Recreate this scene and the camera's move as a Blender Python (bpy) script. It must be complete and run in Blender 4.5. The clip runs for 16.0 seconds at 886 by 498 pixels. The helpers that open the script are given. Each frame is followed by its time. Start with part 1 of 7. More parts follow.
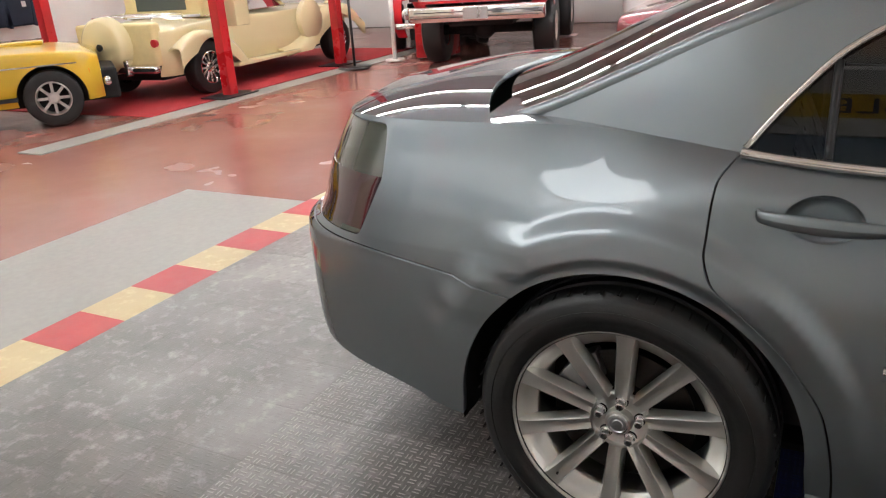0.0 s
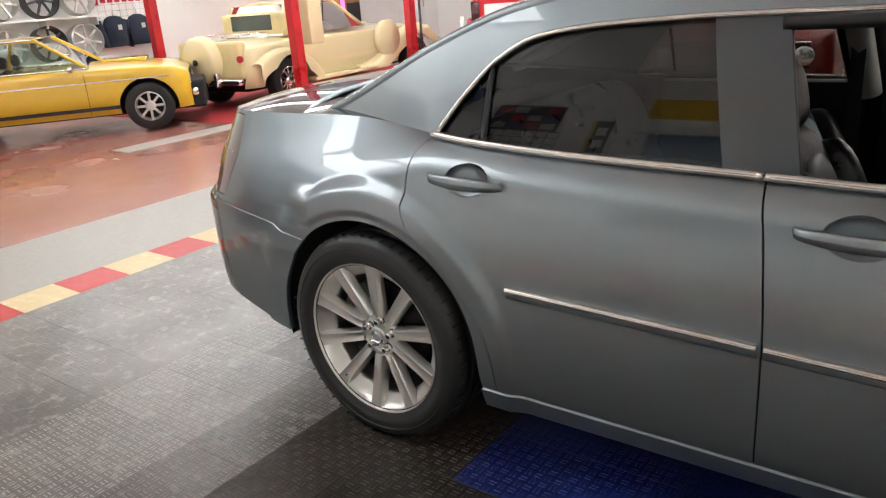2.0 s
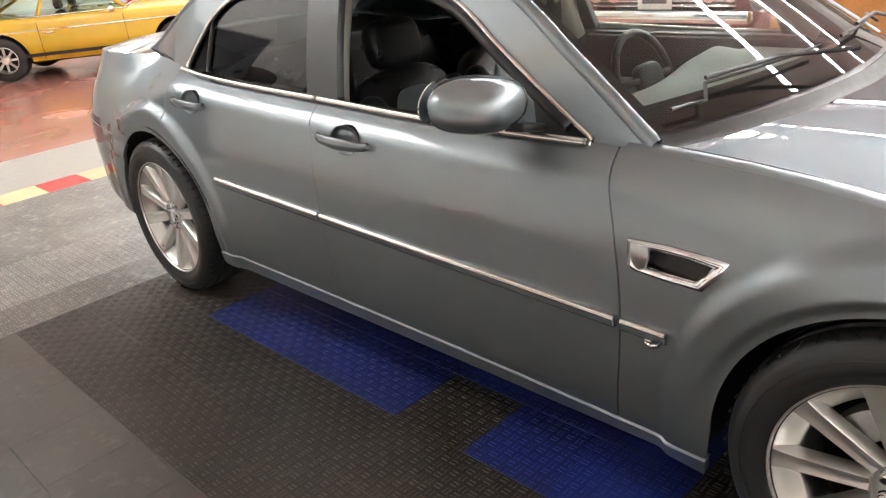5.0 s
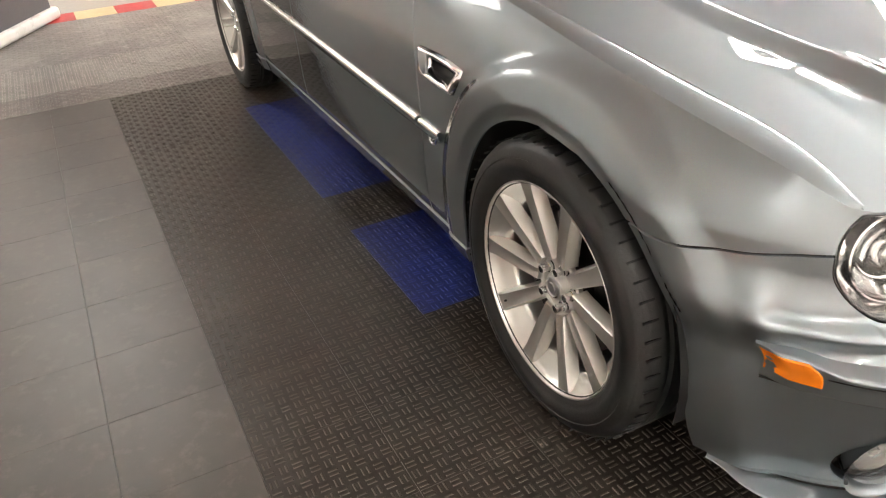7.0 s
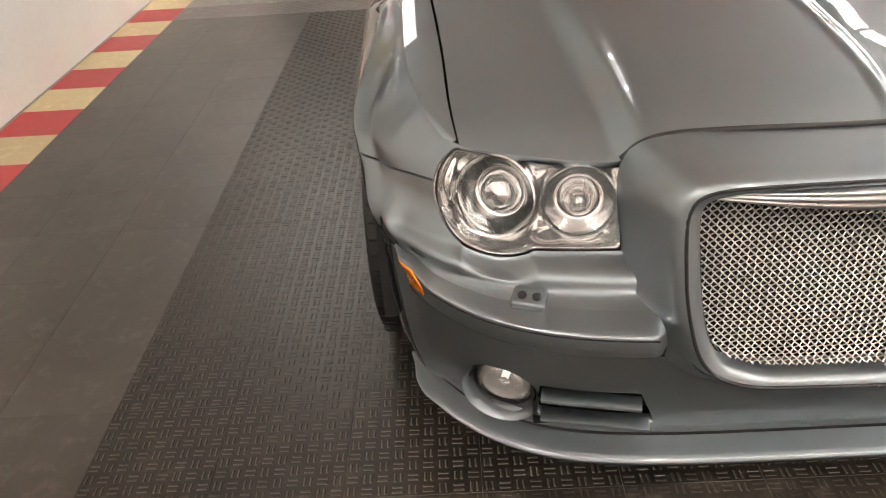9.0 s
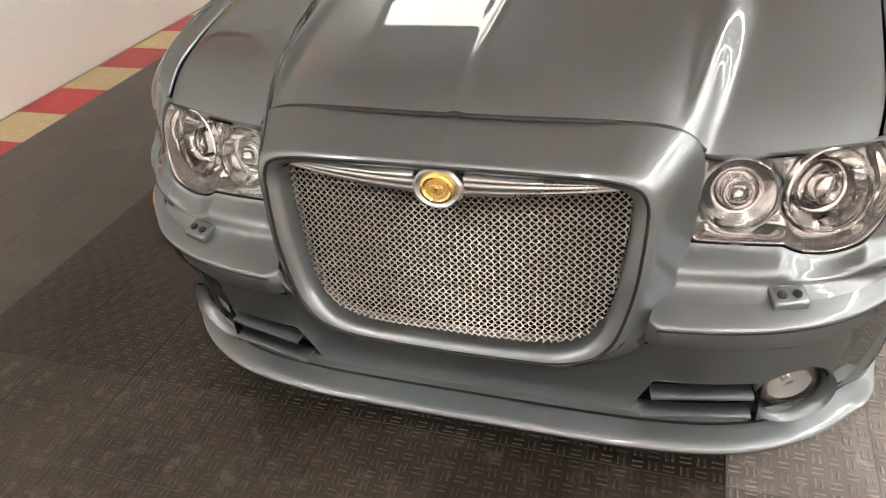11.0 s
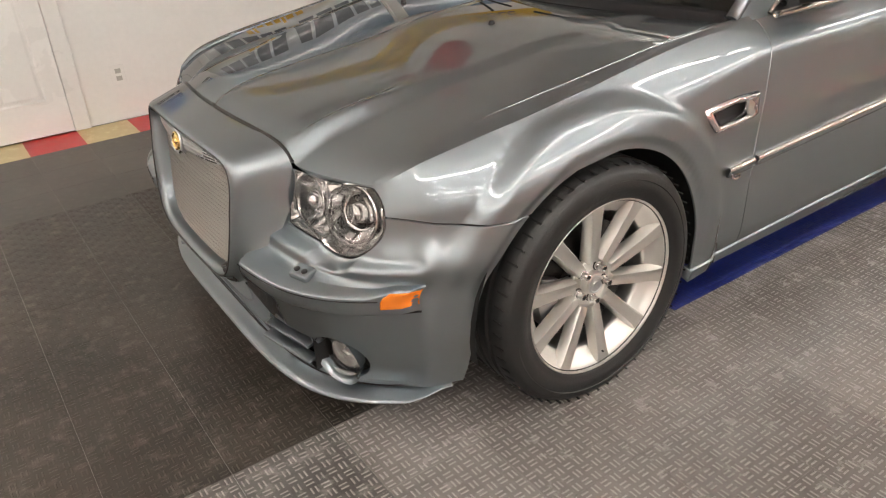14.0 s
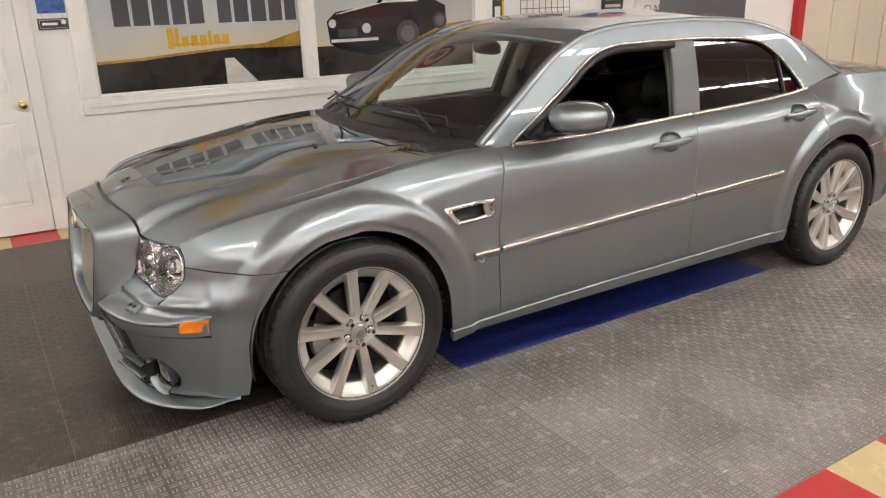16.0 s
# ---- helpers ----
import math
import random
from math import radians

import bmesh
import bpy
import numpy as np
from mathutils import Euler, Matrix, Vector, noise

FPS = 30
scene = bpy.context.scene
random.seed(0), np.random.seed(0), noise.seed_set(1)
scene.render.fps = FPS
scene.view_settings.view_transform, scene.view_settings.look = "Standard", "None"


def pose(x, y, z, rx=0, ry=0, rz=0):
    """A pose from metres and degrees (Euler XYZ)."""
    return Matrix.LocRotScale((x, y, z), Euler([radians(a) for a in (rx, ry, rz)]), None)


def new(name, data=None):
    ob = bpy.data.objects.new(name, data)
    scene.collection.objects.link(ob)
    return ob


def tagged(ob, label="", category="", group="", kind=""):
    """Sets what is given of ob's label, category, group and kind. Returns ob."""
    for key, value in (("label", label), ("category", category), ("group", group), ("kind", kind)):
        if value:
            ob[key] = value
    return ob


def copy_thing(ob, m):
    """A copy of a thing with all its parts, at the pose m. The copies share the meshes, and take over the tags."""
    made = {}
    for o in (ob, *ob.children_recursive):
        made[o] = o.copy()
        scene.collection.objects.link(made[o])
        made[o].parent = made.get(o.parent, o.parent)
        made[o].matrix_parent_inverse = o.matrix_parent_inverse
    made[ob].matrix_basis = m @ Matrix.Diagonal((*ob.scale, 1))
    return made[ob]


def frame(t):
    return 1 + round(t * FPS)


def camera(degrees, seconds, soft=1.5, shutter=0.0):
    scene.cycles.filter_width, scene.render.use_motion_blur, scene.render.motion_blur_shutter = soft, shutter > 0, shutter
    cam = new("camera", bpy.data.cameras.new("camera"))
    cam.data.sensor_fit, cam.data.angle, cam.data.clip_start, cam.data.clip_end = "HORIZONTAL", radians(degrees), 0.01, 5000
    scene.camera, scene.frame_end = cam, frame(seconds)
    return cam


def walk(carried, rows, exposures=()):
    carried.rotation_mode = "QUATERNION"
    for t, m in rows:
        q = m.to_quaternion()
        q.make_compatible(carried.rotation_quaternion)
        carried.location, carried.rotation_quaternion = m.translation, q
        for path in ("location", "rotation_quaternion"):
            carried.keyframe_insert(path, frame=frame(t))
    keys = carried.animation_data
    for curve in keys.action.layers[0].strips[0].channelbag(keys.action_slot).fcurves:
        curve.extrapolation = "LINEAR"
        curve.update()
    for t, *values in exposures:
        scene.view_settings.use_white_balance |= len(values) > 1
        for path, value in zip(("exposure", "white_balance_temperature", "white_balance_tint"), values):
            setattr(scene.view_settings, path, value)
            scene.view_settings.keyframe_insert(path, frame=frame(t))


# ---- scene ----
EXPOSURES = [(0.0, -0.08, 6050, 8), (0.5, -0.08, 6050, 8), (2.0, 0.24, 6000, 7), (3.2, 0.48, 6000, 8), (6.0, 0.74, 6450, 9), (9.0, 0.30, 6750, 10), (12.5, -0.06, 6700, 9.5), (16.0, -0.30, 6500, 8.5)]
cam = camera(60.61, 16.0, soft=1.2)
PATH = [  # seconds, x, y, z, and the turn in degrees
    (0.0, -1.120, -2.466, 1.464, 69.05, 3.60, 27.06),
    (0.5, -0.833, -2.544, 1.428, 71.96, 2.35, 29.43),
    (1.0, -0.519, -2.546, 1.414, 71.59, 2.01, 33.73),
    (1.5, -0.208, -2.557, 1.428, 71.19, 3.03, 35.54),
    (2.0, 0.093, -2.552, 1.448, 70.99, 4.27, 36.55),
    (2.5, 0.406, -2.491, 1.462, 71.07, 5.46, 37.92),
    (3.0, 0.698, -2.491, 1.463, 70.80, 6.26, 38.77),
    (3.2, 0.811, -2.478, 1.473, 70.39, 6.67, 39.29),
    (5.3, 1.928, -2.258, 1.495, 66.04, 4.91, 45.79),
    (5.5, 2.042, -2.234, 1.470, 65.65, 4.54, 47.12),
    (6.0, 2.299, -2.134, 1.456, 63.00, 4.48, 50.91),
    (6.5, 2.547, -1.937, 1.421, 61.00, 3.74, 57.68),
    (7.0, 2.742, -1.737, 1.378, 58.80, 3.16, 62.74),
    (7.5, 2.899, -1.473, 1.376, 57.42, 2.80, 69.80),
    (8.0, 3.074, -1.236, 1.341, 57.20, 1.58, 76.79),
    (8.5, 3.232, -0.998, 1.367, 56.33, 2.61, 81.39),
    (9.0, 3.343, -0.711, 1.356, 57.29, 3.11, 89.28),
    (9.2, 3.397, -0.606, 1.337, 58.77, 3.59, 91.14),
    (11.3, 3.402, 0.571, 1.394, 56.04, 4.71, 111.33),
    (11.5, 3.365, 0.685, 1.388, 56.52, 4.64, 113.96),
    (12.0, 3.283, 0.975, 1.427, 57.06, 5.27, 119.64),
    (12.5, 3.236, 1.296, 1.425, 59.47, 4.97, 127.13),
    (13.0, 3.121, 1.562, 1.489, 58.75, 1.68, 133.85),
    (13.5, 2.998, 1.864, 1.449, 60.37, 1.34, 139.52),
    (14.0, 2.883, 2.158, 1.493, 61.44, 2.64, 144.89),
    (14.5, 2.766, 2.450, 1.499, 66.08, 0.74, 147.95),
    (15.0, 2.734, 2.733, 1.531, 69.15, 1.65, 148.06),
    (15.5, 2.720, 3.011, 1.552, 70.62, 1.59, 147.59),
    (16.0, 2.640, 3.301, 1.568, 71.62, 1.53, 147.75),
]
walk(cam, [(t, pose(x, y, z, rx, ry, rz)) for t, x, y, z, rx, ry, rz in PATH], EXPOSURES)

# ---------------------------------------------------------------- light
world = bpy.data.worlds.new("hall")
scene.world = world
world.use_nodes = True
world.node_tree.nodes["Background"].inputs[0].default_value = (0.9, 0.95, 1.0, 1)
world.node_tree.nodes["Background"].inputs[1].default_value = 0.15
LAMP_POWER = 50.0     # glow of the fluorescent diffusers
CEIL = 3.9

# ---------------------------------------------------------------- materials
def mat(name, colour=(0.5, 0.5, 0.5), rough=0.5, metal=0.0, coat=0.0, spec=0.5, coat_rough=0.04):
    m = bpy.data.materials.new(name)
    m.use_nodes = True
    b = m.node_tree.nodes["Principled BSDF"]
    b.inputs["Base Color"].default_value = (*colour, 1)
    b.inputs["Roughness"].default_value = rough
    b.inputs["Metallic"].default_value = metal
    b.inputs["Coat Weight"].default_value = coat
    b.inputs["Coat Roughness"].default_value = coat_rough
    b.inputs["Specular IOR Level"].default_value = spec
    return m


def bsdf(m):
    return m.node_tree.nodes["Principled BSDF"]


def nd(m, kind, **values):
    n = m.node_tree.nodes.new(kind)
    for key, value in values.items():
        if key in n.inputs:
            n.inputs[key].default_value = value
    return n


def wire(m, a, b):
    m.node_tree.links.new(a, b)


def coords(m, which="Object"):
    return nd(m, "ShaderNodeTexCoord").outputs[which]


def tex(m, scale, detail=4.0, rough=0.55, which="Object", stretch=None):
    n = nd(m, "ShaderNodeTexNoise", Scale=scale, Detail=detail, Roughness=rough)
    src = coords(m, which)
    if stretch:
        mp = nd(m, "ShaderNodeMapping")
        mp.inputs["Scale"].default_value = stretch
        wire(m, src, mp.inputs["Vector"])
        src = mp.outputs[0]
    wire(m, src, n.inputs["Vector"])
    return n.outputs["Fac"]


def ramp(m, fac, *stops):
    r = nd(m, "ShaderNodeValToRGB")
    e = r.color_ramp.elements
    while len(e) < len(stops):
        e.new(0.5)
    for el, (p, c) in zip(e, stops):
        el.position = p
        el.color = (*c, 1) if len(c) == 3 else c
    wire(m, fac, r.inputs["Fac"])
    return r.outputs["Color"]


def grey(v):
    return (v, v, v)


def mixc(m, fac, a, b, mode="MIX"):
    n = m.node_tree.nodes.new("ShaderNodeMix")
    n.data_type, n.blend_type = "RGBA", mode
    for socket, value in ((n.inputs[0], fac), (n.inputs[6], a), (n.inputs[7], b)):
        if isinstance(value, (int, float)):
            socket.default_value = value
        elif isinstance(value, tuple):
            socket.default_value = (*value, 1)
        else:
            wire(m, value, socket)
    return n.outputs[2]


def mth(m, op, a, b=0.0):
    n = m.node_tree.nodes.new("ShaderNodeMath")
    n.operation = op
    for socket, value in ((n.inputs[0], a), (n.inputs[1], b)):
        if isinstance(value, (int, float)):
            socket.default_value = value
        else:
            wire(m, value, socket)
    return n.outputs[0]


def bump(m, height, strength=0.3, distance=0.01):
    n = nd(m, "ShaderNodeBump", Strength=strength, Distance=distance)
    wire(m, height, n.inputs["Height"])
    wire(m, n.outputs[0], bsdf(m).inputs["Normal"])
    return n


def mottled(name, colour, rough, amount=0.25, scale=3.0, fine=40.0, relief=0.0, metal=0.0, coat=0.0, which="Object"):
    """A surface with stains at a large scale and grain at a small one."""
    m = mat(name, colour, rough, metal, coat)
    big, small = tex(m, scale, 5, 0.6, which), tex(m, fine, 3, 0.6, which)
    lo = tuple(c * (1 - amount) for c in colour)
    hi = tuple(min(1, c * (1 + amount)) for c in colour)
    col = ramp(m, big, (0.3, lo), (0.7, hi))
    col = mixc(m, 0.35, col, ramp(m, small, (0.3, lo), (0.7, hi)))
    wire(m, col, bsdf(m).inputs["Base Color"])
    wire(m, ramp(m, big, (0.25, grey(max(0, rough - 0.12))), (0.75, grey(min(1, rough + 0.12)))), bsdf(m).inputs["Roughness"])
    if relief:
        bump(m, small, relief, 0.004)
    return m


def glow(name, colour, strength):
    m = mat(name, colour)
    bsdf(m).inputs["Emission Color"].default_value = (*colour, 1)
    bsdf(m).inputs["Emission Strength"].default_value = strength
    return m


def glass_mat(name, colour=(1, 1, 1), tint=0.9, rough=0.0, ior=1.5):
    """Thin sheet glass: a clear tinted layer under a mirror-like gloss."""
    m = bpy.data.materials.new(name)
    m.use_nodes = True
    t = m.node_tree
    t.nodes.clear()
    out = t.nodes.new("ShaderNodeOutputMaterial")
    clear, gloss = t.nodes.new("ShaderNodeBsdfTransparent"), t.nodes.new("ShaderNodeBsdfGlossy")
    mixer, fres = t.nodes.new("ShaderNodeMixShader"), t.nodes.new("ShaderNodeFresnel")
    fres.inputs["IOR"].default_value = ior
    clear.inputs[0].default_value = (*[c * tint for c in colour], 1)
    gloss.inputs["Roughness"].default_value = rough
    t.links.new(fres.outputs[0], mixer.inputs[0])
    t.links.new(clear.outputs[0], mixer.inputs[1])
    t.links.new(gloss.outputs[0], mixer.inputs[2])
    t.links.new(mixer.outputs[0], out.inputs[0])
    return m


# grey-blue metallic car paint under clear coat
PAINT = mat("paint_grey_metallic", (0.25, 0.28, 0.3), 0.47, 1.0, 1.0, coat_rough=0.008)
_fl = nd(PAINT, "ShaderNodeTexVoronoi", Scale=2500.0)
wire(PAINT, coords(PAINT), _fl.inputs["Vector"])
wire(PAINT, mixc(PAINT, 0.10, ramp(PAINT, tex(PAINT, 1.3, 2), (0.3, (0.240, 0.273, 0.296)), (0.7, (0.255, 0.290, 0.314))), _fl.outputs["Color"], "OVERLAY"), bsdf(PAINT).inputs["Base Color"])
bsdf(PAINT).inputs["Coat IOR"].default_value = 1.56
bsdf(PAINT).inputs["Specular Tint"].default_value = (0.0, 0.0, 0.0, 1)
CHROME = mat("chrome", (0.82, 0.82, 0.83), 0.07, 1.0)
TRIM = mat("bright_trim", (0.66, 0.63, 0.59), 0.24, 0.9)
CHROME_SOFT = mat("satin_chrome", (0.92, 0.92, 0.91), 0.12, 0.85)
BRUSHED = mottled("satin_metal", (0.55, 0.57, 0.58), 0.32, 0.12, 6, 120, 0.0, 1.0)
WIRE = mat("grille_wire", (0.46, 0.45, 0.42), 0.30, 1.0)
ALLOY = mat("silver_alloy", (0.66, 0.65, 0.62), 0.37, 0.94)
ALLOY_DARK = mottled("cast_alloy", (0.36, 0.36, 0.36), 0.45, 0.15, 8, 90, 0.05, 1.0)
RUBBER = mottled("tyre_rubber", (0.012, 0.012, 0.012), 0.48, 0.35, 9, 160, 0.15)
BLACK = mottled("black_plastic", (0.012, 0.012, 0.013), 0.45, 0.3, 10, 200, 0.1)
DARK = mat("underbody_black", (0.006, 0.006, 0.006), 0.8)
SATIN_BLACK = mat("satin_black", (0.02, 0.02, 0.022), 0.3)
LEATHER = mottled("black_leather", (0.012, 0.013, 0.015), 0.33, 0.3, 12, 350, 0.3)
LEATHER_GREY = mottled("grey_leather_insert", (0.16, 0.19, 0.2), 0.38, 0.12, 14, 300, 0.3)
CABIN_GREY = mottled("light_grey_cabin_trim", (0.46, 0.45, 0.41), 0.6, 0.12, 10, 220, 0.15)
CABIN_DARK = mottled("dark_cabin_trim", (0.012, 0.012, 0.013), 0.6, 0.25, 10, 220, 0.15)
DASH = mottled("slate_dash_vinyl", (0.38, 0.41, 0.37), 0.5, 0.2, 10, 220, 0.2)
CARPET = mottled("dark_carpet", (0.015, 0.015, 0.016), 0.95, 0.4, 20, 400, 0.6)
GLASS = glass_mat("window_glass", (0.80, 0.92, 0.88), 0.92, 0.0, 1.75)
TINTED = glass_mat("tinted_glass", (0.30, 0.29, 0.27), 0.55)
LENS = glass_mat("lens_glass", (1, 1, 1), 0.98)
AMBER = mat("amber_lens", (0.85, 0.22, 0.01), 0.12, 0.0, 1.0)
TAIL_RED = mat("dark_red_lens", (0.045, 0.010, 0.014), 0.08, 0.0, 1.0)
TAIL_SMOKE = mat("smoked_lens", (0.06, 0.075, 0.06), 0.06, 0.0, 1.0)
GOLD = mottled("gold_badge", (0.85, 0.62, 0.22), 0.22, 0.1, 20, 200, 0.0, 1.0)
REFLECTOR = mat("lamp_reflector", (0.86, 0.87, 0.87), 0.12, 0.97)
DISC = mottled("brake_disc", (0.05, 0.046, 0.044), 0.4, 0.2, 12, 150, 0.1, 1.0)

WHITE_WALL = mottled("white_wall_paint", (0.84, 0.83, 0.80), 0.5, 0.05, 0.8, 30, 0.05)
WHITE_TRIM = mottled("white_gloss_trim", (0.84, 0.83, 0.80), 0.32, 0.04, 2, 40, 0.03)
CEIL_PAINT = mottled("ceiling_white", (0.80, 0.80, 0.79), 0.8, 0.06, 1, 20)
RED_PAINT = mottled("red_enamel", (0.42, 0.012, 0.018), 0.3, 0.15, 3, 60)
BRASS = mat("brass", (0.75, 0.55, 0.22), 0.2, 1.0)
PILLAR = mat("dark_pillar_film", (0.05, 0.055, 0.06), 0.3)
# glow of the unseen fill panels added near the wall
FILL_LAMP = glow("pale_diffuser", (1.0, 0.975, 0.93), LAMP_POWER * 0.11)
LAMP = glow("fluorescent_diffuser", (1.0, 0.975, 0.93), LAMP_POWER)

# red painted concrete with wear-through
RED_FLOOR = mat("worn_red_floor_paint", (0.30, 0.08, 0.055), 0.25)
_c = ramp(RED_FLOOR, tex(RED_FLOOR, 0.7, 6, 0.6), (0.3, (0.27, 0.10, 0.078)), (0.55, (0.31, 0.13, 0.102)), (0.75, (0.34, 0.175, 0.14)))
_c = mixc(RED_FLOOR, ramp(RED_FLOOR, tex(RED_FLOOR, 1.1, 7, 0.62), (0.675, grey(0)), (0.74, grey(0.7))), _c, (0.52, 0.44, 0.32))
_c = mixc(RED_FLOOR, ramp(RED_FLOOR, tex(RED_FLOOR, 25, 5, 0.7), (0.5, grey(0)), (0.8, grey(0.22))), _c, (0.24, 0.10, 0.08))
wire(RED_FLOOR, _c, bsdf(RED_FLOOR).inputs["Base Color"])
wire(RED_FLOOR, ramp(RED_FLOOR, tex(RED_FLOOR, 0.9, 3), (0.3, grey(0.16)), (0.7, grey(0.30))), bsdf(RED_FLOOR).inputs["Roughness"])
bump(RED_FLOOR, tex(RED_FLOOR, 30, 4), 0.04, 0.003)
GREY_FLOOR = mottled("bare_grey_concrete", (0.30, 0.29, 0.265), 0.42, 0.2, 1.1, 22, 0.15)
RED_MAT = mottled("red_carpet_mat", (0.34, 0.018, 0.022), 0.75, 0.15, 2, 60, 0.3)


def tile_mat(name, lo, hi, rough, relief, stains):
    """Plastic floor tile with raised double treads that turn from cell to cell."""
    m = mat(name, lo, rough)
    pos = nd(m, "ShaderNodeSeparateXYZ")
    wire(m, coords(m), pos.inputs[0])
    tread = mth(m, "GREATER_THAN", pos.outputs[2], 0.0006)
    rnd = nd(m, "ShaderNodeObjectInfo").outputs["Random"]
    wide = nd(m, "ShaderNodeTexNoise", Scale=1.7, Detail=7.0, Roughness=0.68)
    geo = nd(m, "ShaderNodeNewGeometry")
    wire(m, geo.outputs["Position"], wide.inputs["Vector"])
    scuff = nd(m, "ShaderNodeTexNoise", Scale=14.0, Detail=6.0, Roughness=0.7)
    wire(m, geo.outputs["Position"], scuff.inputs["Vector"])
    col = mixc(m, ramp(m, wide.outputs["Fac"], (0.35, grey(0)), (0.72, grey(1))), lo, hi)
    col = mixc(m, mth(m, "MULTIPLY", rnd, 0.5), col, tuple(c * 0.75 for c in lo))
    col = mixc(m, mth(m, "MULTIPLY", ramp(m, scuff.outputs["Fac"], (0.52, grey(0)), (0.72, grey(1))), stains), col, tuple(min(1, c * 1.9 + 0.02) for c in hi))
    # treads get a paler colour, standing for the glints on their tops
    col = mixc(m, mth(m, "MULTIPLY", tread, min(0.9, 0.75 * relief)), col, tuple(min(1, c * 1.9) for c in hi))
    wire(m, col, bsdf(m).inputs["Base Color"])
    dull = ramp(m, scuff.outputs["Fac"], (0.3, grey(rough - 0.05)), (0.7, grey(rough + 0.06)))
    wire(m, mixc(m, mth(m, "MULTIPLY", tread, 0.7), dull, grey(rough + 0.10)), bsdf(m).inputs["Roughness"])
    bump(m, scuff.outputs["Fac"], 0.12, 0.003)
    return m


TILE_DARK = tile_mat("dark_grey_floor_tile", (0.0200, 0.0161, 0.0128), (0.044, 0.0360, 0.0288), 0.37, 0.8, 0.35)
TILE_SMOOTH = tile_mat("worn_grey_floor_tile", (0.042, 0.0347, 0.0283), (0.084, 0.0703, 0.0585), 0.40, 0.3, 0.35)
# pale copy of the bay's tile; its tone paints in the lamps' sheen
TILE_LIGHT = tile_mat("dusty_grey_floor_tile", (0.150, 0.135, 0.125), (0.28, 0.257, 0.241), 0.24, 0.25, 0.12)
TILE_FRONT = tile_mat("dull_brown_floor_tile", (0.024, 0.0195, 0.0157), (0.070, 0.058, 0.048), 0.34, 0.30, 0.65)
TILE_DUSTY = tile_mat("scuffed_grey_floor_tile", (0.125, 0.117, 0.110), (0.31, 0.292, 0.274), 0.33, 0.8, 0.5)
# dust streaks at the rear; by the nose, a step of painted sheen
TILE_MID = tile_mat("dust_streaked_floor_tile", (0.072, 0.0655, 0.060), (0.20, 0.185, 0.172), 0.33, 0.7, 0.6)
for m in (TILE_DARK, TILE_FRONT):
    bsdf(m).inputs["Specular IOR Level"].default_value = 0.32
TILE_BLUE = tile_mat("blue_floor_tile", (0.006, 0.012, 0.10), (0.012, 0.026, 0.18), 0.42, 0.5, 0.1)
TILE_RED = tile_mat("red_floor_tile", (0.42, 0.02, 0.02), (0.50, 0.035, 0.035), 0.42, 0.4, 0.05)
TILE_CREAM = tile_mat("cream_floor_tile", (0.55, 0.43, 0.22), (0.66, 0.55, 0.32), 0.45, 0.4, 0.3)

# ---------------------------------------------------------------- mesh helpers
def link(name, verts, faces, material, parent=None, label="", smooth=False, normals=None, sharp=None):
    me = bpy.data.meshes.new(name)
    me.from_pydata([tuple(map(float, v)) for v in verts], [], [tuple(int(i) for i in f) for f in faces])
    me.materials.append(material)
    if smooth or normals is not None:
        me.shade_smooth()
    if normals is not None:
        me.normals_split_custom_set_from_vertices([tuple(map(float, n)) for n in normals])
    me.update()
    ob = new(name, me)
    ob.parent = parent
    if label:
        ob["label"] = label
    return ob


def part(name, bm, material, parent=None, label="", smooth=False, angle=None):
    me = bpy.data.meshes.new(name)
    if angle is not None:
        for e in bm.edges:
            if len(e.link_faces) == 2 and e.calc_face_angle(0) > radians(angle):
                e.smooth = False
        smooth = True
    bm.to_mesh(me)
    bm.free()
    me.materials.append(material)
    if smooth:
        me.shade_smooth()
    ob = new(name, me)
    ob.parent = parent
    if label:
        ob["label"] = label
    return ob


def thing(name, label, category, group="", kind="", m=None):
    ob = new(name)
    ob.empty_display_size = 0.1
    if m is not None:
        ob.matrix_basis = m
    return tagged(ob, label, category, group, kind)


def box(size, at=(0, 0, 0), bevel=0.0, seg=2, m=None):
    bm = bmesh.new()
    bmesh.ops.create_cube(bm, size=1, matrix=Matrix.Translation(at) @ Matrix.Diagonal((*size, 1)))
    if bevel:
        bmesh.ops.bevel(bm, geom=bm.edges[:], offset=bevel, segments=seg, affect="EDGES", profile=0.5)
    if m is not None:
        bm.transform(m)
    return bm


def cyl(r0, r1, h, at=(0, 0, 0), seg=24, axis="z", bevel=0.0):
    bm = bmesh.new()
    bmesh.ops.create_cone(bm, cap_ends=True, segments=seg, radius1=r0, radius2=r1, depth=h)
    if bevel:
        bmesh.ops.bevel(bm, geom=[e for e in bm.edges if e.calc_face_angle(0) > 0.8], offset=bevel, segments=2, affect="EDGES", profile=0.5)
    turn = {"z": pose(0, 0, 0), "y": pose(0, 0, 0, -90, 0, 0), "x": pose(0, 0, 0, 0, 90, 0)}[axis]
    bm.transform(Matrix.Translation(at) @ turn)
    return bm


def join(*bms):
    a = bms[0]
    for b in bms[1:]:
        me = bpy.data.meshes.new("tmp")
        b.to_mesh(me)
        b.free()
        a.from_mesh(me)
        bpy.data.meshes.remove(me)
    return a


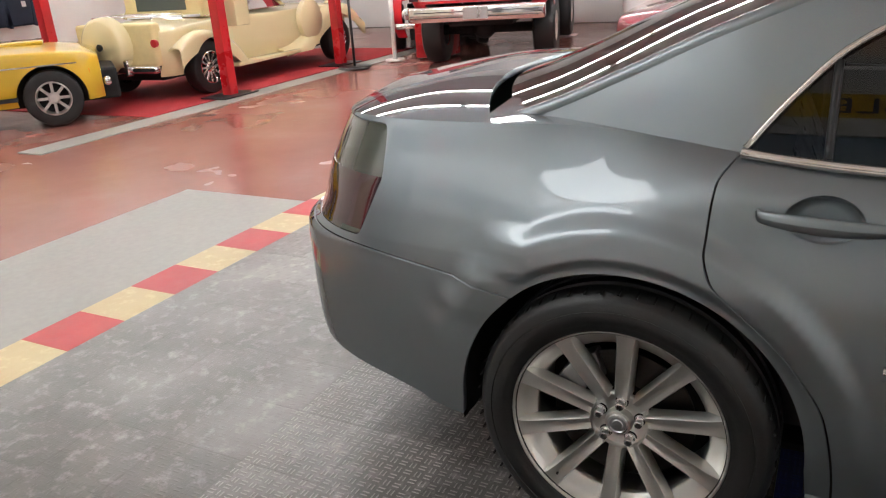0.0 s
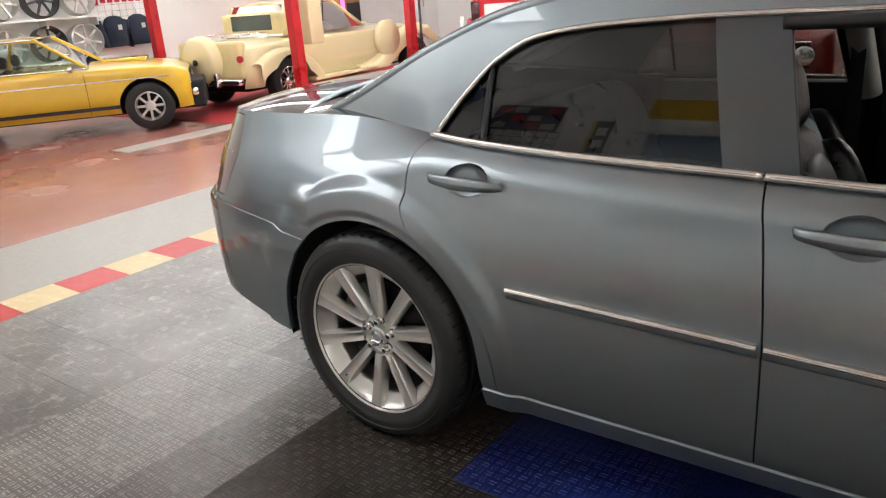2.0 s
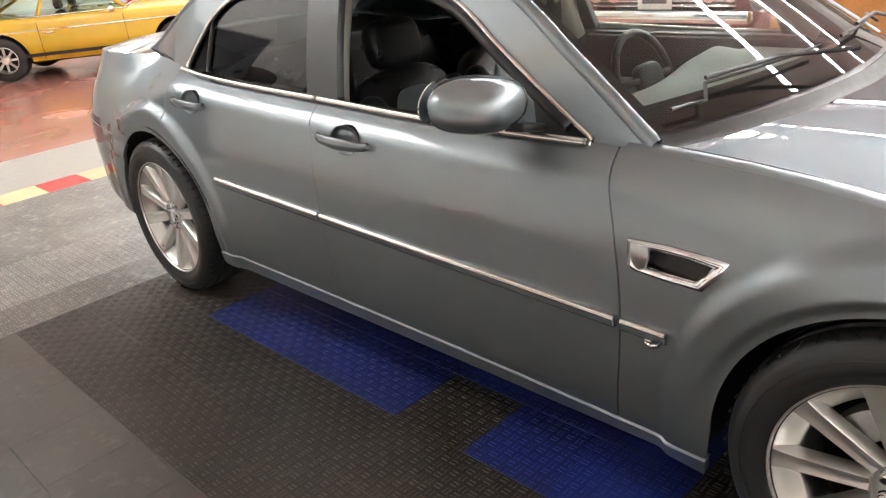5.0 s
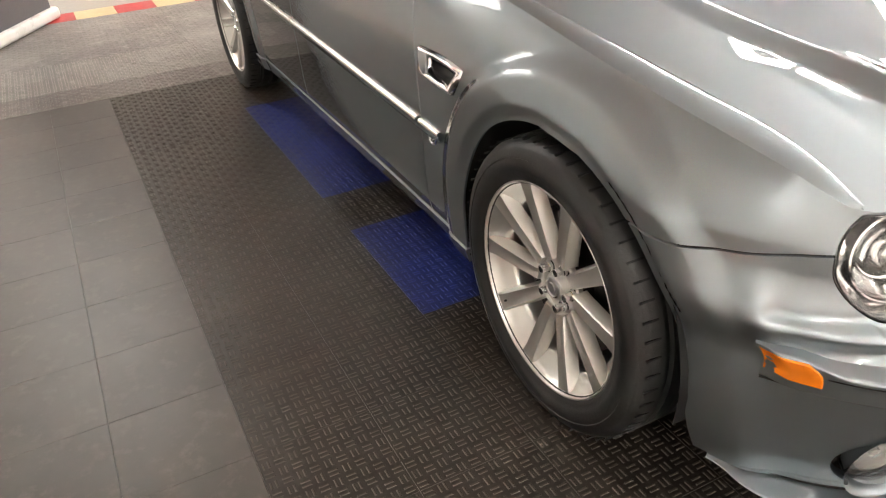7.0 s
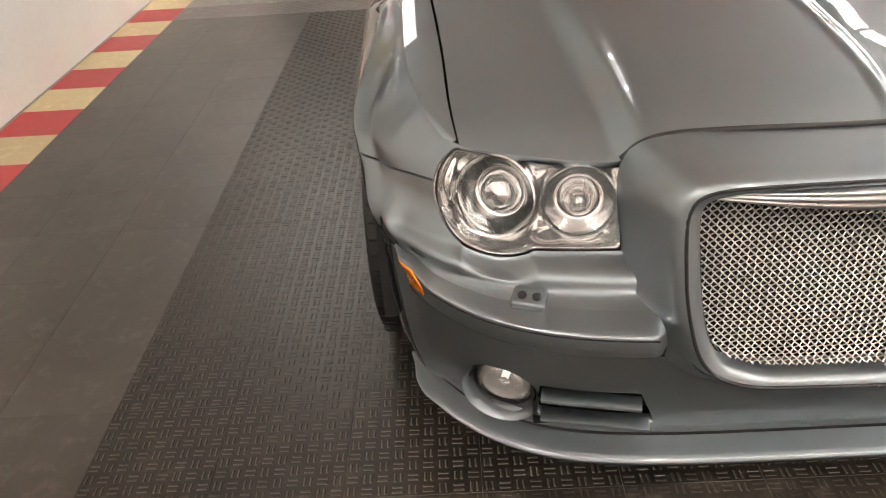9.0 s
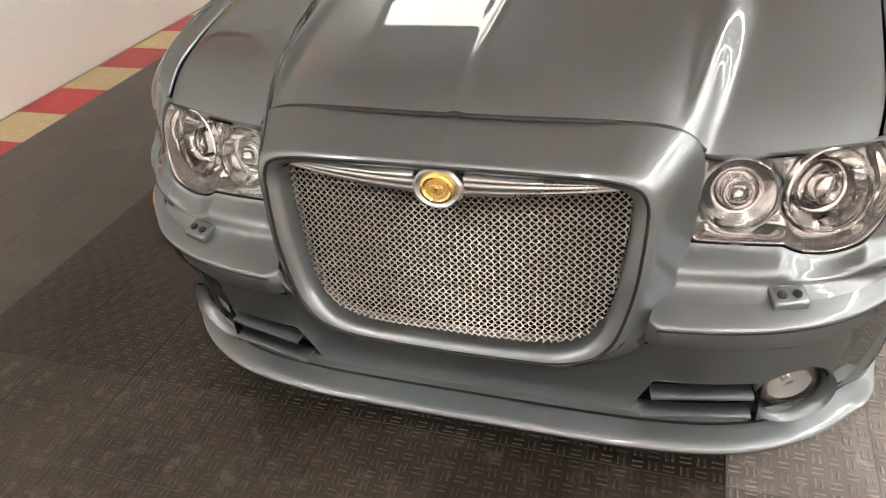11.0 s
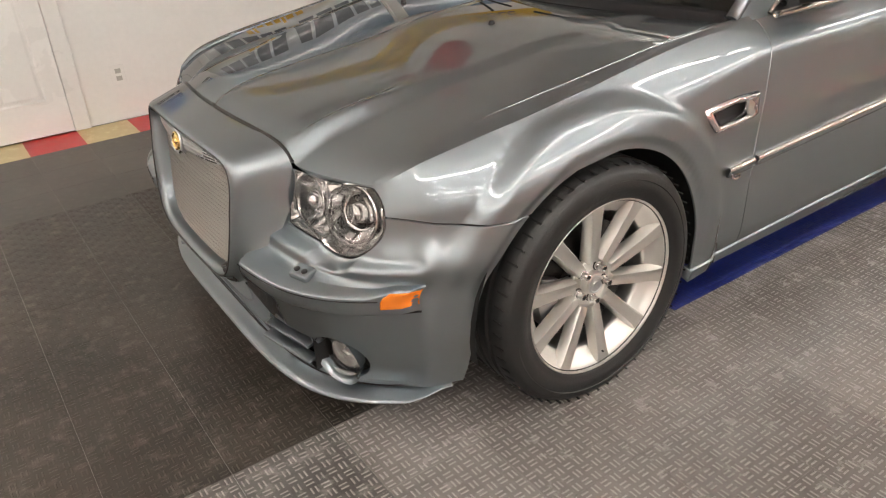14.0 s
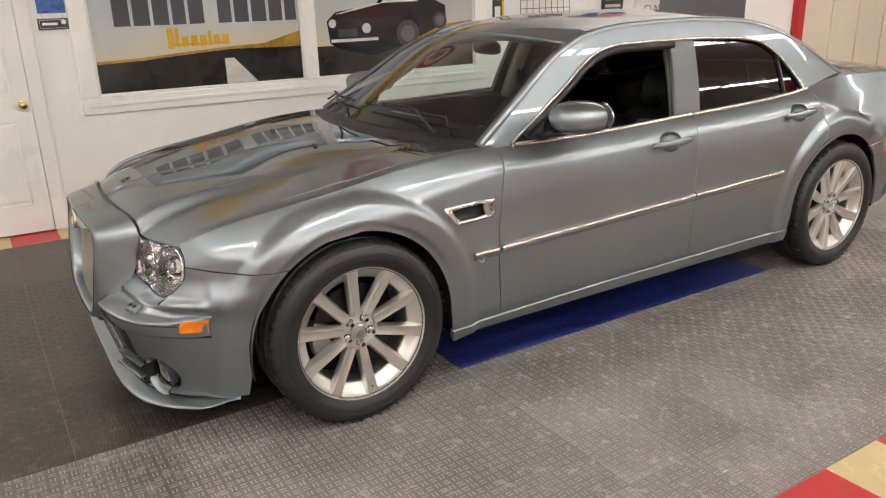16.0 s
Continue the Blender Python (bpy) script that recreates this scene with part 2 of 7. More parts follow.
def lathe(profile, seg=48, axis="y"):
    """Turns (radius, height) pairs round an axis."""
    V, F = [], []
    n = len(profile)
    for i in range(seg):
        a = 2 * math.pi * i / seg
        c, s = math.cos(a), math.sin(a)
        for r, h in profile:
            V.append((r * c, h, r * s) if axis == "y" else (r * c, r * s, h))
    for i in range(seg):
        j = (i + 1) % seg
        for k in range(n - 1):
            F.append((i * n + k, i * n + k + 1, j * n + k + 1, j * n + k))
    return V, F


def tube(points, r, seg=8, closed=False):
    """A round bar along points."""
    P = [Vector(p) for p in points]
    V, F = [], []
    n = len(P)
    for i, p in enumerate(P):
        a, b = P[(i - 1) % n if closed else max(i - 1, 0)], P[(i + 1) % n if closed else min(i + 1, n - 1)]
        d = (b - a).normalized()
        u = d.cross(Vector((0, 0, 1)))
        if u.length < 1e-3:
            u = d.cross(Vector((1, 0, 0)))
        u.normalize()
        w = u.cross(d)
        for k in range(seg):
            t = 2 * math.pi * k / seg
            V.append(p + r * (math.cos(t) * u + math.sin(t) * w))
    for i in range(n if closed else n - 1):
        j = (i + 1) % n
        for k in range(seg):
            q = (k + 1) % seg
            F.append((i * seg + k, i * seg + q, j * seg + q, j * seg + k))
    if not closed:
        F += [tuple(range(seg)), tuple((n - 1) * seg + k for k in reversed(range(seg)))]
    return V, F


def solid(vf):
    """A bmesh out of verts and faces."""
    bm = bmesh.new()
    vs = [bm.verts.new(tuple(v)) for v in vf[0]]
    for f in vf[1]:
        bm.faces.new([vs[i] for i in f])
    bmesh.ops.recalc_face_normals(bm, faces=bm.faces)
    return bm


def plate(outline, depth, bevel=0.0):
    """A flat outline in x and z, given thickness along y from 0 to depth."""
    bm = bmesh.new()
    a = [bm.verts.new((x, 0, z)) for x, z in outline]
    b = [bm.verts.new((x, depth, z)) for x, z in outline]
    n = len(a)
    bm.faces.new(a)
    bm.faces.new(b[::-1])
    for i in range(n):
        bm.faces.new((a[i], b[i], b[(i + 1) % n], a[(i + 1) % n]))
    bmesh.ops.recalc_face_normals(bm, faces=bm.faces)
    if bevel:
        bmesh.ops.bevel(bm, geom=[e for e in bm.edges if e.calc_face_angle(0) > 0.5], offset=bevel, segments=2, affect="EDGES", profile=0.5)
    return bm


def fix(name, bm, material, label, category="structure"):
    return tagged(part(name, bm, material), label, category, kind="structure")


# ---------------------------------------------------------------- the hall
X0, X1, Y0, Y1 = -12.4, 9.0, -2.86, 14.0
TILE = 0.3085
GX, GY = 0.0685, -0.9915         # one crossing of the tile joints
fix("floor", box((X1 - X0 + 0.6, Y1 - Y0 + 0.6, 0.2), ((X0 + X1) / 2, (Y0 + Y1) / 2, -0.115)), RED_FLOOR, "worn red painted concrete floor with pale scuffs", "floor")
fix("concrete_floor", box((1.08, 4.29, 0.012), (-4.795, -0.715, -0.0095)), GREY_FLOOR, "bare grey concrete strip beside the tiled bay", "floor")
fix("subfloor", box((9.5, 6.5, 0.012), (0.6, -0.1, -0.0115)), GREY_FLOOR, "grey concrete under the plastic tiles", "floor")
fix("wall_south", box((X1 - X0, 0.2, CEIL), ((X0 + X1) / 2, Y0 - 0.1, CEIL / 2)), WHITE_WALL, "white painted wall beside the bay", "wall")
fix("wall_west", box((0.2, Y1 - Y0, CEIL), (X0 - 0.1, (Y0 + Y1) / 2, CEIL / 2)), WHITE_WALL, "white painted far wall of the hall", "wall")
fix("wall_east", box((0.2, Y1 - Y0, CEIL), (X1 + 0.1, (Y0 + Y1) / 2, CEIL / 2)), WHITE_WALL, "white painted end wall", "wall")
fix("wall_north", box((X1 - X0, 0.2, CEIL), ((X0 + X1) / 2, Y1 + 0.1, CEIL / 2)), WHITE_WALL, "white painted long wall", "wall")
fix("ceiling", box((X1 - X0, Y1 - Y0, 0.1), ((X0 + X1) / 2, (Y0 + Y1) / 2, CEIL + 0.05)), CEIL_PAINT, "pale painted hall ceiling", "ceiling")


def ceiling_light(x, y, along_y=False, length=2.4):
    t = thing("ceiling_light", "white fluorescent ceiling light with twin bright tubes", "ceiling light", "ceiling lights of the hall", m=pose(x, y, CEIL - 0.001, 0, 0, 90 if along_y else 0))
    part("housing", box((length, 0.16, 0.06), (0, 0, -0.031), 0.008), WHITE_TRIM, t)
    for s in (-1, 1):
        part("tube", solid(tube([(-length / 2 + 0.03, s * 0.045, -0.082), (length / 2 - 0.03, s * 0.045, -0.082)], 0.019, 8)), LAMP, t, "glowing fluorescent tube", True)
    for s in (-1, 1):
        part("end_cap", box((0.03, 0.15, 0.05), (s * (length / 2 - 0.015), 0, -0.08), 0.005), WHITE_TRIM, t)
    return t


# three long rows over the hall; two short, unseen fill rows added past the car's nose
_first = ceiling_light(-1.62, 3.1)
for _y, _from, _to in ((3.1, -4, 4), (5.7, -4, 4), (8.4, -4, 4), (0.45, 3, 4), (-2.5, 3, 4)):
    for _k in range(_from, _to + 1):
        if (_y, _k) != (3.1, 0):
            copy_thing(_first, pose(-1.62 + 2.44 * _k, _y, CEIL - 0.001))


def panel_light(x, y):
    t = thing("panel_light", "wide glowing panel added at the ceiling as unseen fill light", "ceiling light", "panel lights along the wall", m=pose(x, y, CEIL - 0.001))
    part("housing", box((2.40, 1.22, 0.07), (0, 0, -0.036), 0.008), WHITE_TRIM, t)
    part("diffuser", box((2.32, 1.14, 0.012), (0, 0, -0.076), 0.004), FILL_LAMP, t, "softly glowing fill diffuser")
    return t


# along the wall, behind the car, two unseen fill panels added to brighten its flank
_panel = panel_light(-6.5, -2.2)
copy_thing(_panel, pose(-4.0, -2.2, CEIL - 0.001))

# ---------------------------------------------------------------- the grey saloon: body surfaces
def smooth_curve(xs, ys):
    """A shape-keeping cubic through the given stations; returns a function on arrays."""
    xs, ys = np.array(xs, float), np.array(ys, float)
    h, d = np.diff(xs), np.diff(ys) / np.diff(xs)
    m = np.zeros(len(xs))
    m[0], m[-1] = d[0], d[-1]
    for i in range(1, len(xs) - 1):
        if d[i - 1] * d[i] > 0:
            w1, w2 = 2 * h[i] + h[i - 1], h[i] + 2 * h[i - 1]
            m[i] = (w1 + w2) / (w1 / d[i - 1] + w2 / d[i])

    def f(x):
        x = np.clip(np.asarray(x, float), xs[0], xs[-1])
        i = np.clip(np.searchsorted(xs, x) - 1, 0, len(xs) - 2)
        t = (x - xs[i]) / h[i]
        return ((1 + 2 * t) * (1 - t) ** 2 * ys[i] + t * (1 - t) ** 2 * h[i] * m[i]
                + t * t * (3 - 2 * t) * ys[i + 1] + t * t * (t - 1) * h[i] * m[i + 1])
    return f


def spline(xs, ys):
    """A curve of even bending through the given stations; returns a function on arrays."""
    xs, ys = np.array(xs, float), np.array(ys, float)
    n, h = len(xs), np.diff(xs)
    A, r = np.eye(n), np.zeros(n)
    for i in range(1, n - 1):
        A[i, i - 1:i + 2] = h[i - 1], 2 * (h[i - 1] + h[i]), h[i]
        r[i] = 6 * ((ys[i + 1] - ys[i]) / h[i] - (ys[i] - ys[i - 1]) / h[i - 1])
    m = np.linalg.solve(A, r)

    def f(x):
        x = np.clip(np.asarray(x, float), xs[0], xs[-1])
        i = np.clip(np.searchsorted(xs, x) - 1, 0, n - 2)
        a, b = xs[i + 1] - x, x - xs[i]
        return (m[i] * a ** 3 + m[i + 1] * b ** 3) / (6 * h[i]) + (ys[i] / h[i] - m[i] * h[i] / 6) * a + (ys[i + 1] / h[i] - m[i + 1] * h[i] / 6) * b
    return f


def sstep(a, b, x):
    t = np.clip((np.asarray(x, float) - a) / (b - a), 0, 1)
    return t * t * (3 - 2 * t)


XF, NF, AF0 = 1.5, 3.3, 0.85       # where the nose begins to round, how square, how long
XR, NR, AR = -1.75, 3.4, 0.86
HUB_F, HUB_R, HUB_Z = 1.522, -1.522, 0.364
section = smooth_curve([0.15, 0.22, 0.28, 0.45, 0.6, 0.75, 0.85, 0.90, 0.95, 1.0, 1.1],
                       [0.835, 0.862, 0.878, 0.893, 0.898, 0.896, 0.886, 0.876, 0.863, 0.85, 0.832])
z_top = spline([-2.6, -2.4, -2.0, -1.56, -1.28, -0.34, 0.42, 0.8, 1.017, 1.25, 1.5, 1.75, 1.95, 2.05, 2.107, 2.18, 2.4],
               [1.045, 1.066, 1.076, 1.062, 1.034, 0.991, 0.972, 0.974, 0.969, 0.951, 0.914, 0.878, 0.8445, 0.811, 0.779, 0.757, 0.757])
z_low = smooth_curve([-2.7, -2.2, -1.93, -1.1, 1.0, 1.12, 1.9, 2.4], [0.40, 0.36, 0.30, 0.235, 0.225, 0.21, 0.215, 0.235])
nose_a = smooth_curve([0.15, 0.25, 0.40, 0.465, 0.50, 0.522, 0.532, 0.552, 0.558, 0.580, 0.588, 0.606, 0.614, 0.70, 0.757, 0.9],
                      [0.772, 0.785, 0.820, 0.838, 0.845, 0.843, 0.832, 0.786, 0.778, 0.768, 0.758, 0.722, 0.716, 0.706, 0.69, 0.65])
tail_a = smooth_curve([0.3, 0.45, 0.7, 0.735, 0.755, 0.775, 0.93, 1.02, 1.08], [0.90, 0.93, 0.935, 0.93, 0.905, 0.872, 0.825, 0.79, 0.755])
# how far and how deep the shoulder rolls in towards the hood and the rear pillar
roll_in = smooth_curve([-2.6, -2.2, -1.9, -1.635, -1.45, -1.28, -1.1, 0.8, 2.0, 2.2], [0.058, 0.062, 0.085, 0.125, 0.105, 0.075, 0.062, 0.062, 0.062, 0.04])
roll_deep = smooth_curve([-2.6, -1.9, -1.635, -1.45, -1.25, 0.8, 1.05, 1.35, 1.85, 2.0, 2.107, 2.2],
                         [0.300, 0.300, 0.240, 0.150, 0.085, 0.085, 0.110, 0.140, 0.140, 0.110, 0.090, 0.085])
roll_power = smooth_curve([-2.6, -1.9, -1.6, -1.25, 0.8, 1.2, 2.2], [1.15, 1.2, 1.6, 2.0, 2.0, 1.7, 1.7])
# the crest along the fender's top, and the line where the hood meets it
crest_y = spline([0.7, 0.9, 1.1, 1.4, 1.7, 1.9, 2.0, 2.06, 2.107], [0.794, 0.800, 0.805, 0.808, 0.803, 0.789, 0.770, 0.746, 0.712])
shut_y = spline([0.80, 1.017, 1.25, 1.5, 1.75, 1.95, 2.05, 2.107], [0.762, 0.769, 0.770, 0.751, 0.731, 0.719, 0.7115, 0.701])
shut_z = spline([0.80, 1.017, 1.25, 1.5, 1.75, 1.95, 2.05, 2.107], [0.985, 0.979, 0.960, 0.922, 0.886, 0.8525, 0.818, 0.783])
door_rear = smooth_curve([0.2, 0.32, 0.49, 0.62, 0.70, 0.74, 0.79, 0.86, 0.98, 1.05], [-1.04, -1.045, -1.075, -1.155, -1.235, -1.28, -1.325, -1.342, -1.335, -1.285])
door_mid = smooth_curve([0.2, 0.6, 0.85, 0.99, 1.35], [-0.31, -0.302, -0.315, -0.34, -0.42])
door_front = smooth_curve([0.2, 0.3, 0.6, 0.8, 0.98], [0.855, 0.862, 0.88, 0.86, 0.815])
sill_line = smooth_curve([-1.2, 0.2, 1.1], [0.295, 0.285, 0.262])
nose_seam = smooth_curve([1.7, 1.95, 2.15, 2.4], [0.672, 0.69, 0.715, 0.72])
tail_seam = smooth_curve([-2.7, -2.3, -2.0, -1.75, -1.5], [0.760, 0.752, 0.722, 0.672, 0.65])
shell_edge = smooth_curve([0.385, 0.392, 0.42, 0.46, 0.50, 0.61, 0.757], [0.0, 0.2, 0.305, 0.358, 0.386, 0.416, 0.428])


def wheel_gap(x, z, cx, r):
    low = np.clip(HUB_Z - 0.004 - z, 0, 1)
    return np.hypot(x - cx, np.maximum(z - HUB_Z + 0.004, 0)) - r - 0.12 * low


ARCH_R = lambda x, z: wheel_gap(x, z, HUB_R + 0.002, 0.417)
ARCH_F = lambda x, z: wheel_gap(x, z, HUB_F + 0.008, 0.411)


def half_width(x, z, zt, narrow=1.0):
    taper = 0.050 * sstep(1.85, 2.10, x)
    crest = sstep(0.80, 0.95, x) * (1 - sstep(2.085, 2.13, x))
    roll = roll_in(x) + (section(zt) - taper * sstep(0.55, 0.68, zt) - crest_y(x) / narrow - roll_in(x)) * crest
    y = section(z) - roll * (1 - np.clip((zt - z) / roll_deep(x), 0, 1)) ** roll_power(x)
    y = y - taper * sstep(0.55, 0.68, z)
    for g in (ARCH_R(x, z), ARCH_F(x, z)):
        # the blister over the wheel: a flat lip, a full round and a tight tuck where it meets the panel
        y = y + 0.027 * (1 - sstep(0.090, 0.140, g)) * (0.45 + 0.55 * sstep(0.52, 0.80, z)) * sstep(0.0, 0.03, zt - z) - 0.010 * (1 - sstep(0.010, 0.040, g)) * sstep(0.35, 0.62, z)
    y = y - 0.006 * sstep(0.32, 0.26, z) * (np.abs(x) < 1.0)
    return y


def lamp_outline(y, z):
    """Positive inside the headlamp, seen from the front; outside, minus the way to it."""
    square = np.minimum(np.minimum(y - 0.420, 0.60 - y), np.minimum(z - 0.612, 0.80 - z))
    disc = 0.100 - np.hypot((y - 0.640) * 0.93, (z - 0.692) * 0.99)
    return np.minimum(np.maximum(square, disc), 0.7615 + 0.045 * (y - 0.44) - z)


def side_point(q, v):
    """The outer skin: q runs from the nose (0) along the flank (1 to 2) to the tail (3), v from sill to shoulder."""
    q, v = np.broadcast_arrays(np.asarray(q, float), np.asarray(v, float))
    tf, tr = np.radians(90 * np.clip(q, 0, 1) ** 1.3), np.radians(90 * np.clip(3 - q, 0, 1) ** 1.3)
    cf = np.cos(tf) ** (2 / NF)
    ck, sk = np.cos(tr) ** (2 / NR), np.sin(tr) ** (2 / NR)
    mid = XF + (XR - XF) * np.clip(q - 1, 0, 1)
    nominal = np.where(q < 1, XF + AF0 * cf, np.where(q > 2, XR - AR * ck, mid))

    def along(z, dip=0.0):
        """How far along the car the column lies at height z, and how much narrower it is there."""
        base = AF0 - 0.10 * sstep(0.55, 0.72, z)
        a = base + (nose_a(z + dip) - base) * sstep(1.93, 2.12, nominal)
        n = 4.4 + 0.6 * sstep(0.53, 0.63, z)
        c, s = np.cos(tf) ** (2 / n), np.sin(tf) ** (2 / n)
        return np.where(q < 1, XF + a * c, np.where(q > 2, XR - tail_a(z) * ck, mid)), np.where(q < 1, s, np.where(q > 2, sk, 1.0))
    zt = z_top(nominal)
    for _ in range(14):
        zt = 0.5 * zt + 0.5 * z_top(along(zt)[0])
    zl = z_low(nominal)
    z = zl + (zt - zl) * v
    x, narrow = along(z)
    y = half_width(x, z, zt, np.maximum(narrow, 0.5)) * (1 - 0.09 * sstep(1.75, 2.3, x) * sstep(0.62, 0.5, z)) * narrow
    # the ledge under the lamp hangs lower where the round outer lamp does
    hang = 0.612 - (0.692 - 0.101 * np.sqrt(np.clip(1 - ((y - 0.640) * 9.3) ** 2, 0, 1)))
    dip = np.maximum(hang, 0) * np.clip((z - 0.553) / 0.018, 0, 1) * sstep(0.70, 0.64, z)
    x = np.where(q < 1, along(z, dip)[0], x)
    return np.stack([x, y, z], -1)


class Skin:
    """A sheet with its own shading normals, that can be trimmed along smooth lines."""

    def __init__(self, P, N=None, F=None):
        if N is not None:
            self.V, self.N, self.F = P, N, F
            return
        ny, nx = P.shape[:2]
        du, dv = np.gradient(P, axis=1), np.gradient(P, axis=0)
        n = np.cross(du, dv)
        n /= np.maximum(np.linalg.norm(n, axis=-1, keepdims=True), 1e-9)
        self.V, self.N = P.reshape(-1, 3), n.reshape(-1, 3)
        i = np.arange(ny * nx).reshape(ny, nx)
        self.F = np.stack([i[:-1, :-1], i[:-1, 1:], i[1:, 1:], i[1:, :-1]], -1).reshape(-1, 4).tolist()

    def same(self, V, N, F):
        return Skin(V, N, F)

    def keep(self, g):
        """What lies where g(x, y, z) is positive."""
        w = g(*self.V.T)
        V, N, cache, F = list(self.V), list(self.N), {}, []
        size = np.fromiter((len(f) for f in self.F), int, len(self.F))
        flat_list = np.fromiter((i for f in self.F for i in f), int, int(size.sum()))
        count = np.add.reduceat((w[flat_list] > 0).astype(int), np.concatenate([[0], np.cumsum(size)[:-1]])) if len(size) else size
        w = w.tolist()
        for f, k, n in zip(self.F, count.tolist(), size.tolist()):
            if k == n:
                F.append(f)
                continue
            if k == 0:
                continue
            out = []
            for a, b in zip(f, f[1:] + f[:1]):
                if w[a] > 0:
                    out.append(a)
                if (w[a] > 0) != (w[b] > 0):
                    key = (min(a, b), max(a, b))
                    if key not in cache:
                        t = w[a] / (w[a] - w[b])
                        cache[key] = len(V)
                        V.append(V[a] + t * (V[b] - V[a]))
                        n3 = N[a] + t * (N[b] - N[a])
                        N.append(n3 / max(np.linalg.norm(n3), 1e-9))
                    out.append(cache[key])
            if len(out) > 2:
                F.append(out)
        used = sorted({i for f in F for i in f})
        back = {j: i for i, j in enumerate(used)}
        return self.same(np.array([V[i] for i in used]), np.array([N[i] for i in used]), [[back[i] for i in f] for f in F])

    def out(self, x=0, y=0, z=0):
        """Turns the sheet so that it faces the given way."""
        return self if float((self.N @ np.array([x, y, z], float)).sum()) > 0 else self.flip()

    def flip(self):
        return self.same(self.V, -self.N, [f[::-1] for f in self.F])

    def mirror(self):
        m = np.array([1, -1, 1])
        return self.same(self.V * m, self.N * m, [f[::-1] for f in self.F])

    def with_mirror(self):
        o = self.mirror()
        k = len(self.V)
        return self.same(np.vstack([self.V, o.V]), np.vstack([self.N, o.N]), self.F + [[i + k for i in f] for f in o.F])

    def plus(self, o):
        """Both sheets as one, with a hard edge between them."""
        k = len(self.V)
        return self.same(np.vstack([self.V, o.V]), np.vstack([self.N, o.N]), self.F + [[i + k for i in f] for f in o.F])

    def moved(self, d):
        return self.same(self.V + self.N * d, self.N, self.F)

    def build(self, name, material, parent, label="", fold=0.008):
        """Makes the sheet, its edges folded inwards so that gaps have depth."""
        V, N, F = list(self.V), list(self.N), [list(f) for f in self.F]
        edges = {}
        for f in self.F:
            for a, b in zip(f, f[1:] + f[:1]):
                edges[(a, b)] = edges.get((a, b), 0) + 1
        if fold:
            rim = [(a, b) for a, b in edges if (b, a) not in edges]
            top, low = {}, {}
            acc = {}
            for a, b in rim:
                e = self.V[b] - self.V[a]
                o = np.cross(e, self.N[a])
                for k in (a, b):
                    acc[k] = acc.get(k, 0) + o
            for k, o in acc.items():
                o = o / max(np.linalg.norm(o), 1e-9)
                top[k], low[k] = len(V), len(V) + 1
                V += [self.V[k], self.V[k] - self.N[k] * fold]
                N += [o * 0.7 + self.N[k] * 0.7, o]
            for a, b in rim:
                F.append([top[b], top[a], low[a], low[b]])
        return link(name, V, F, material, parent, label, True, N)


CAR = thing("car", "grey-blue metallic four-door saloon with chrome trim, parked on floor tiles", "car")
_q = np.concatenate([np.linspace(0, 1, 132)[:-1], np.linspace(1, 2, 184)[:-1], np.linspace(2, 3, 56)])
_v = np.concatenate([np.linspace(0, 0.40, 36)[:-1], np.linspace(0.40, 0.75, 66)[:-1], np.linspace(0.75, 1, 36)])
FLANK = Skin(side_point(_q[None, :], _v[:, None])).out(y=1)
GAP = 0.0026


def in_lamp(x, y, z):
    """Positive inside the headlamp's outline, seen from the front."""
    return np.where(x > 1.95, lamp_outline(y, z), -1)


def in_duct(x, y, z):
    return np.minimum(np.minimum(y - 0.342 - 0.40 * (z - 0.245), 0.568 - y), np.minimum(z - 0.247, 0.342 - z))


def in_fog(x, y, z):
    return 0.070 - np.hypot(y - 0.636, z - 0.294)


tail_edge = smooth_curve([0.70, 0.751, 0.90, 0.93, 0.96, 1.10], [-2.280, -2.263, -2.200, -2.190, -2.191, -2.202])


def in_tail(x, y, z):
    return np.where(x < -2.0, np.minimum(np.minimum(z - 0.775, 1.058 - z), np.minimum(tail_edge(z) - x, y - 0.5)), -1)


bumper = FLANK.keep(lambda x, y, z: x - HUB_F).keep(lambda x, y, z: ARCH_F(x, z)).keep(lambda x, y, z: nose_seam(x) - GAP - z)
bumper = bumper.keep(lambda x, y, z: -in_lamp(x, y, z) - GAP).keep(lambda x, y, z: np.where(z < 0.40, 1, np.abs(y) - shell_edge(z) + 0.022))
bumper = bumper.keep(lambda x, y, z: -in_duct(x, y, z)).keep(lambda x, y, z: -in_fog(x, y, z))
bumper.with_mirror().build("front_bumper", PAINT, CAR, "smooth painted front bumper with ducts", 0.02)
fender = FLANK.keep(lambda x, y, z: x - door_front(z) - GAP).keep(lambda x, y, z: ARCH_F(x, z)).keep(lambda x, y, z: np.where(x > 1.55, z - nose_seam(x) - GAP, z - sill_line(x) - GAP))
fender = fender.keep(lambda x, y, z: -in_lamp(x, y, z) - GAP)
in_vent = lambda x, y, z: np.minimum(np.minimum(x - 0.925, 1.13 - (0.795 - z) * 0.75 - x), np.minimum(z - 0.722 - 0.02 * (1.1 - x), 0.785 - z))
fender_cut = fender.keep(lambda x, y, z: -in_vent(x, y, z))
door_f = FLANK.keep(lambda x, y, z: x - door_mid(z) - GAP).keep(lambda x, y, z: door_front(z) - GAP - x).keep(lambda x, y, z: z - sill_line(x) - GAP)
door_r = FLANK.keep(lambda x, y, z: x - door_rear(z) - GAP).keep(lambda x, y, z: door_mid(z) - GAP - x).keep(lambda x, y, z: z - sill_line(x) - GAP).keep(lambda x, y, z: ARCH_R(x, z))
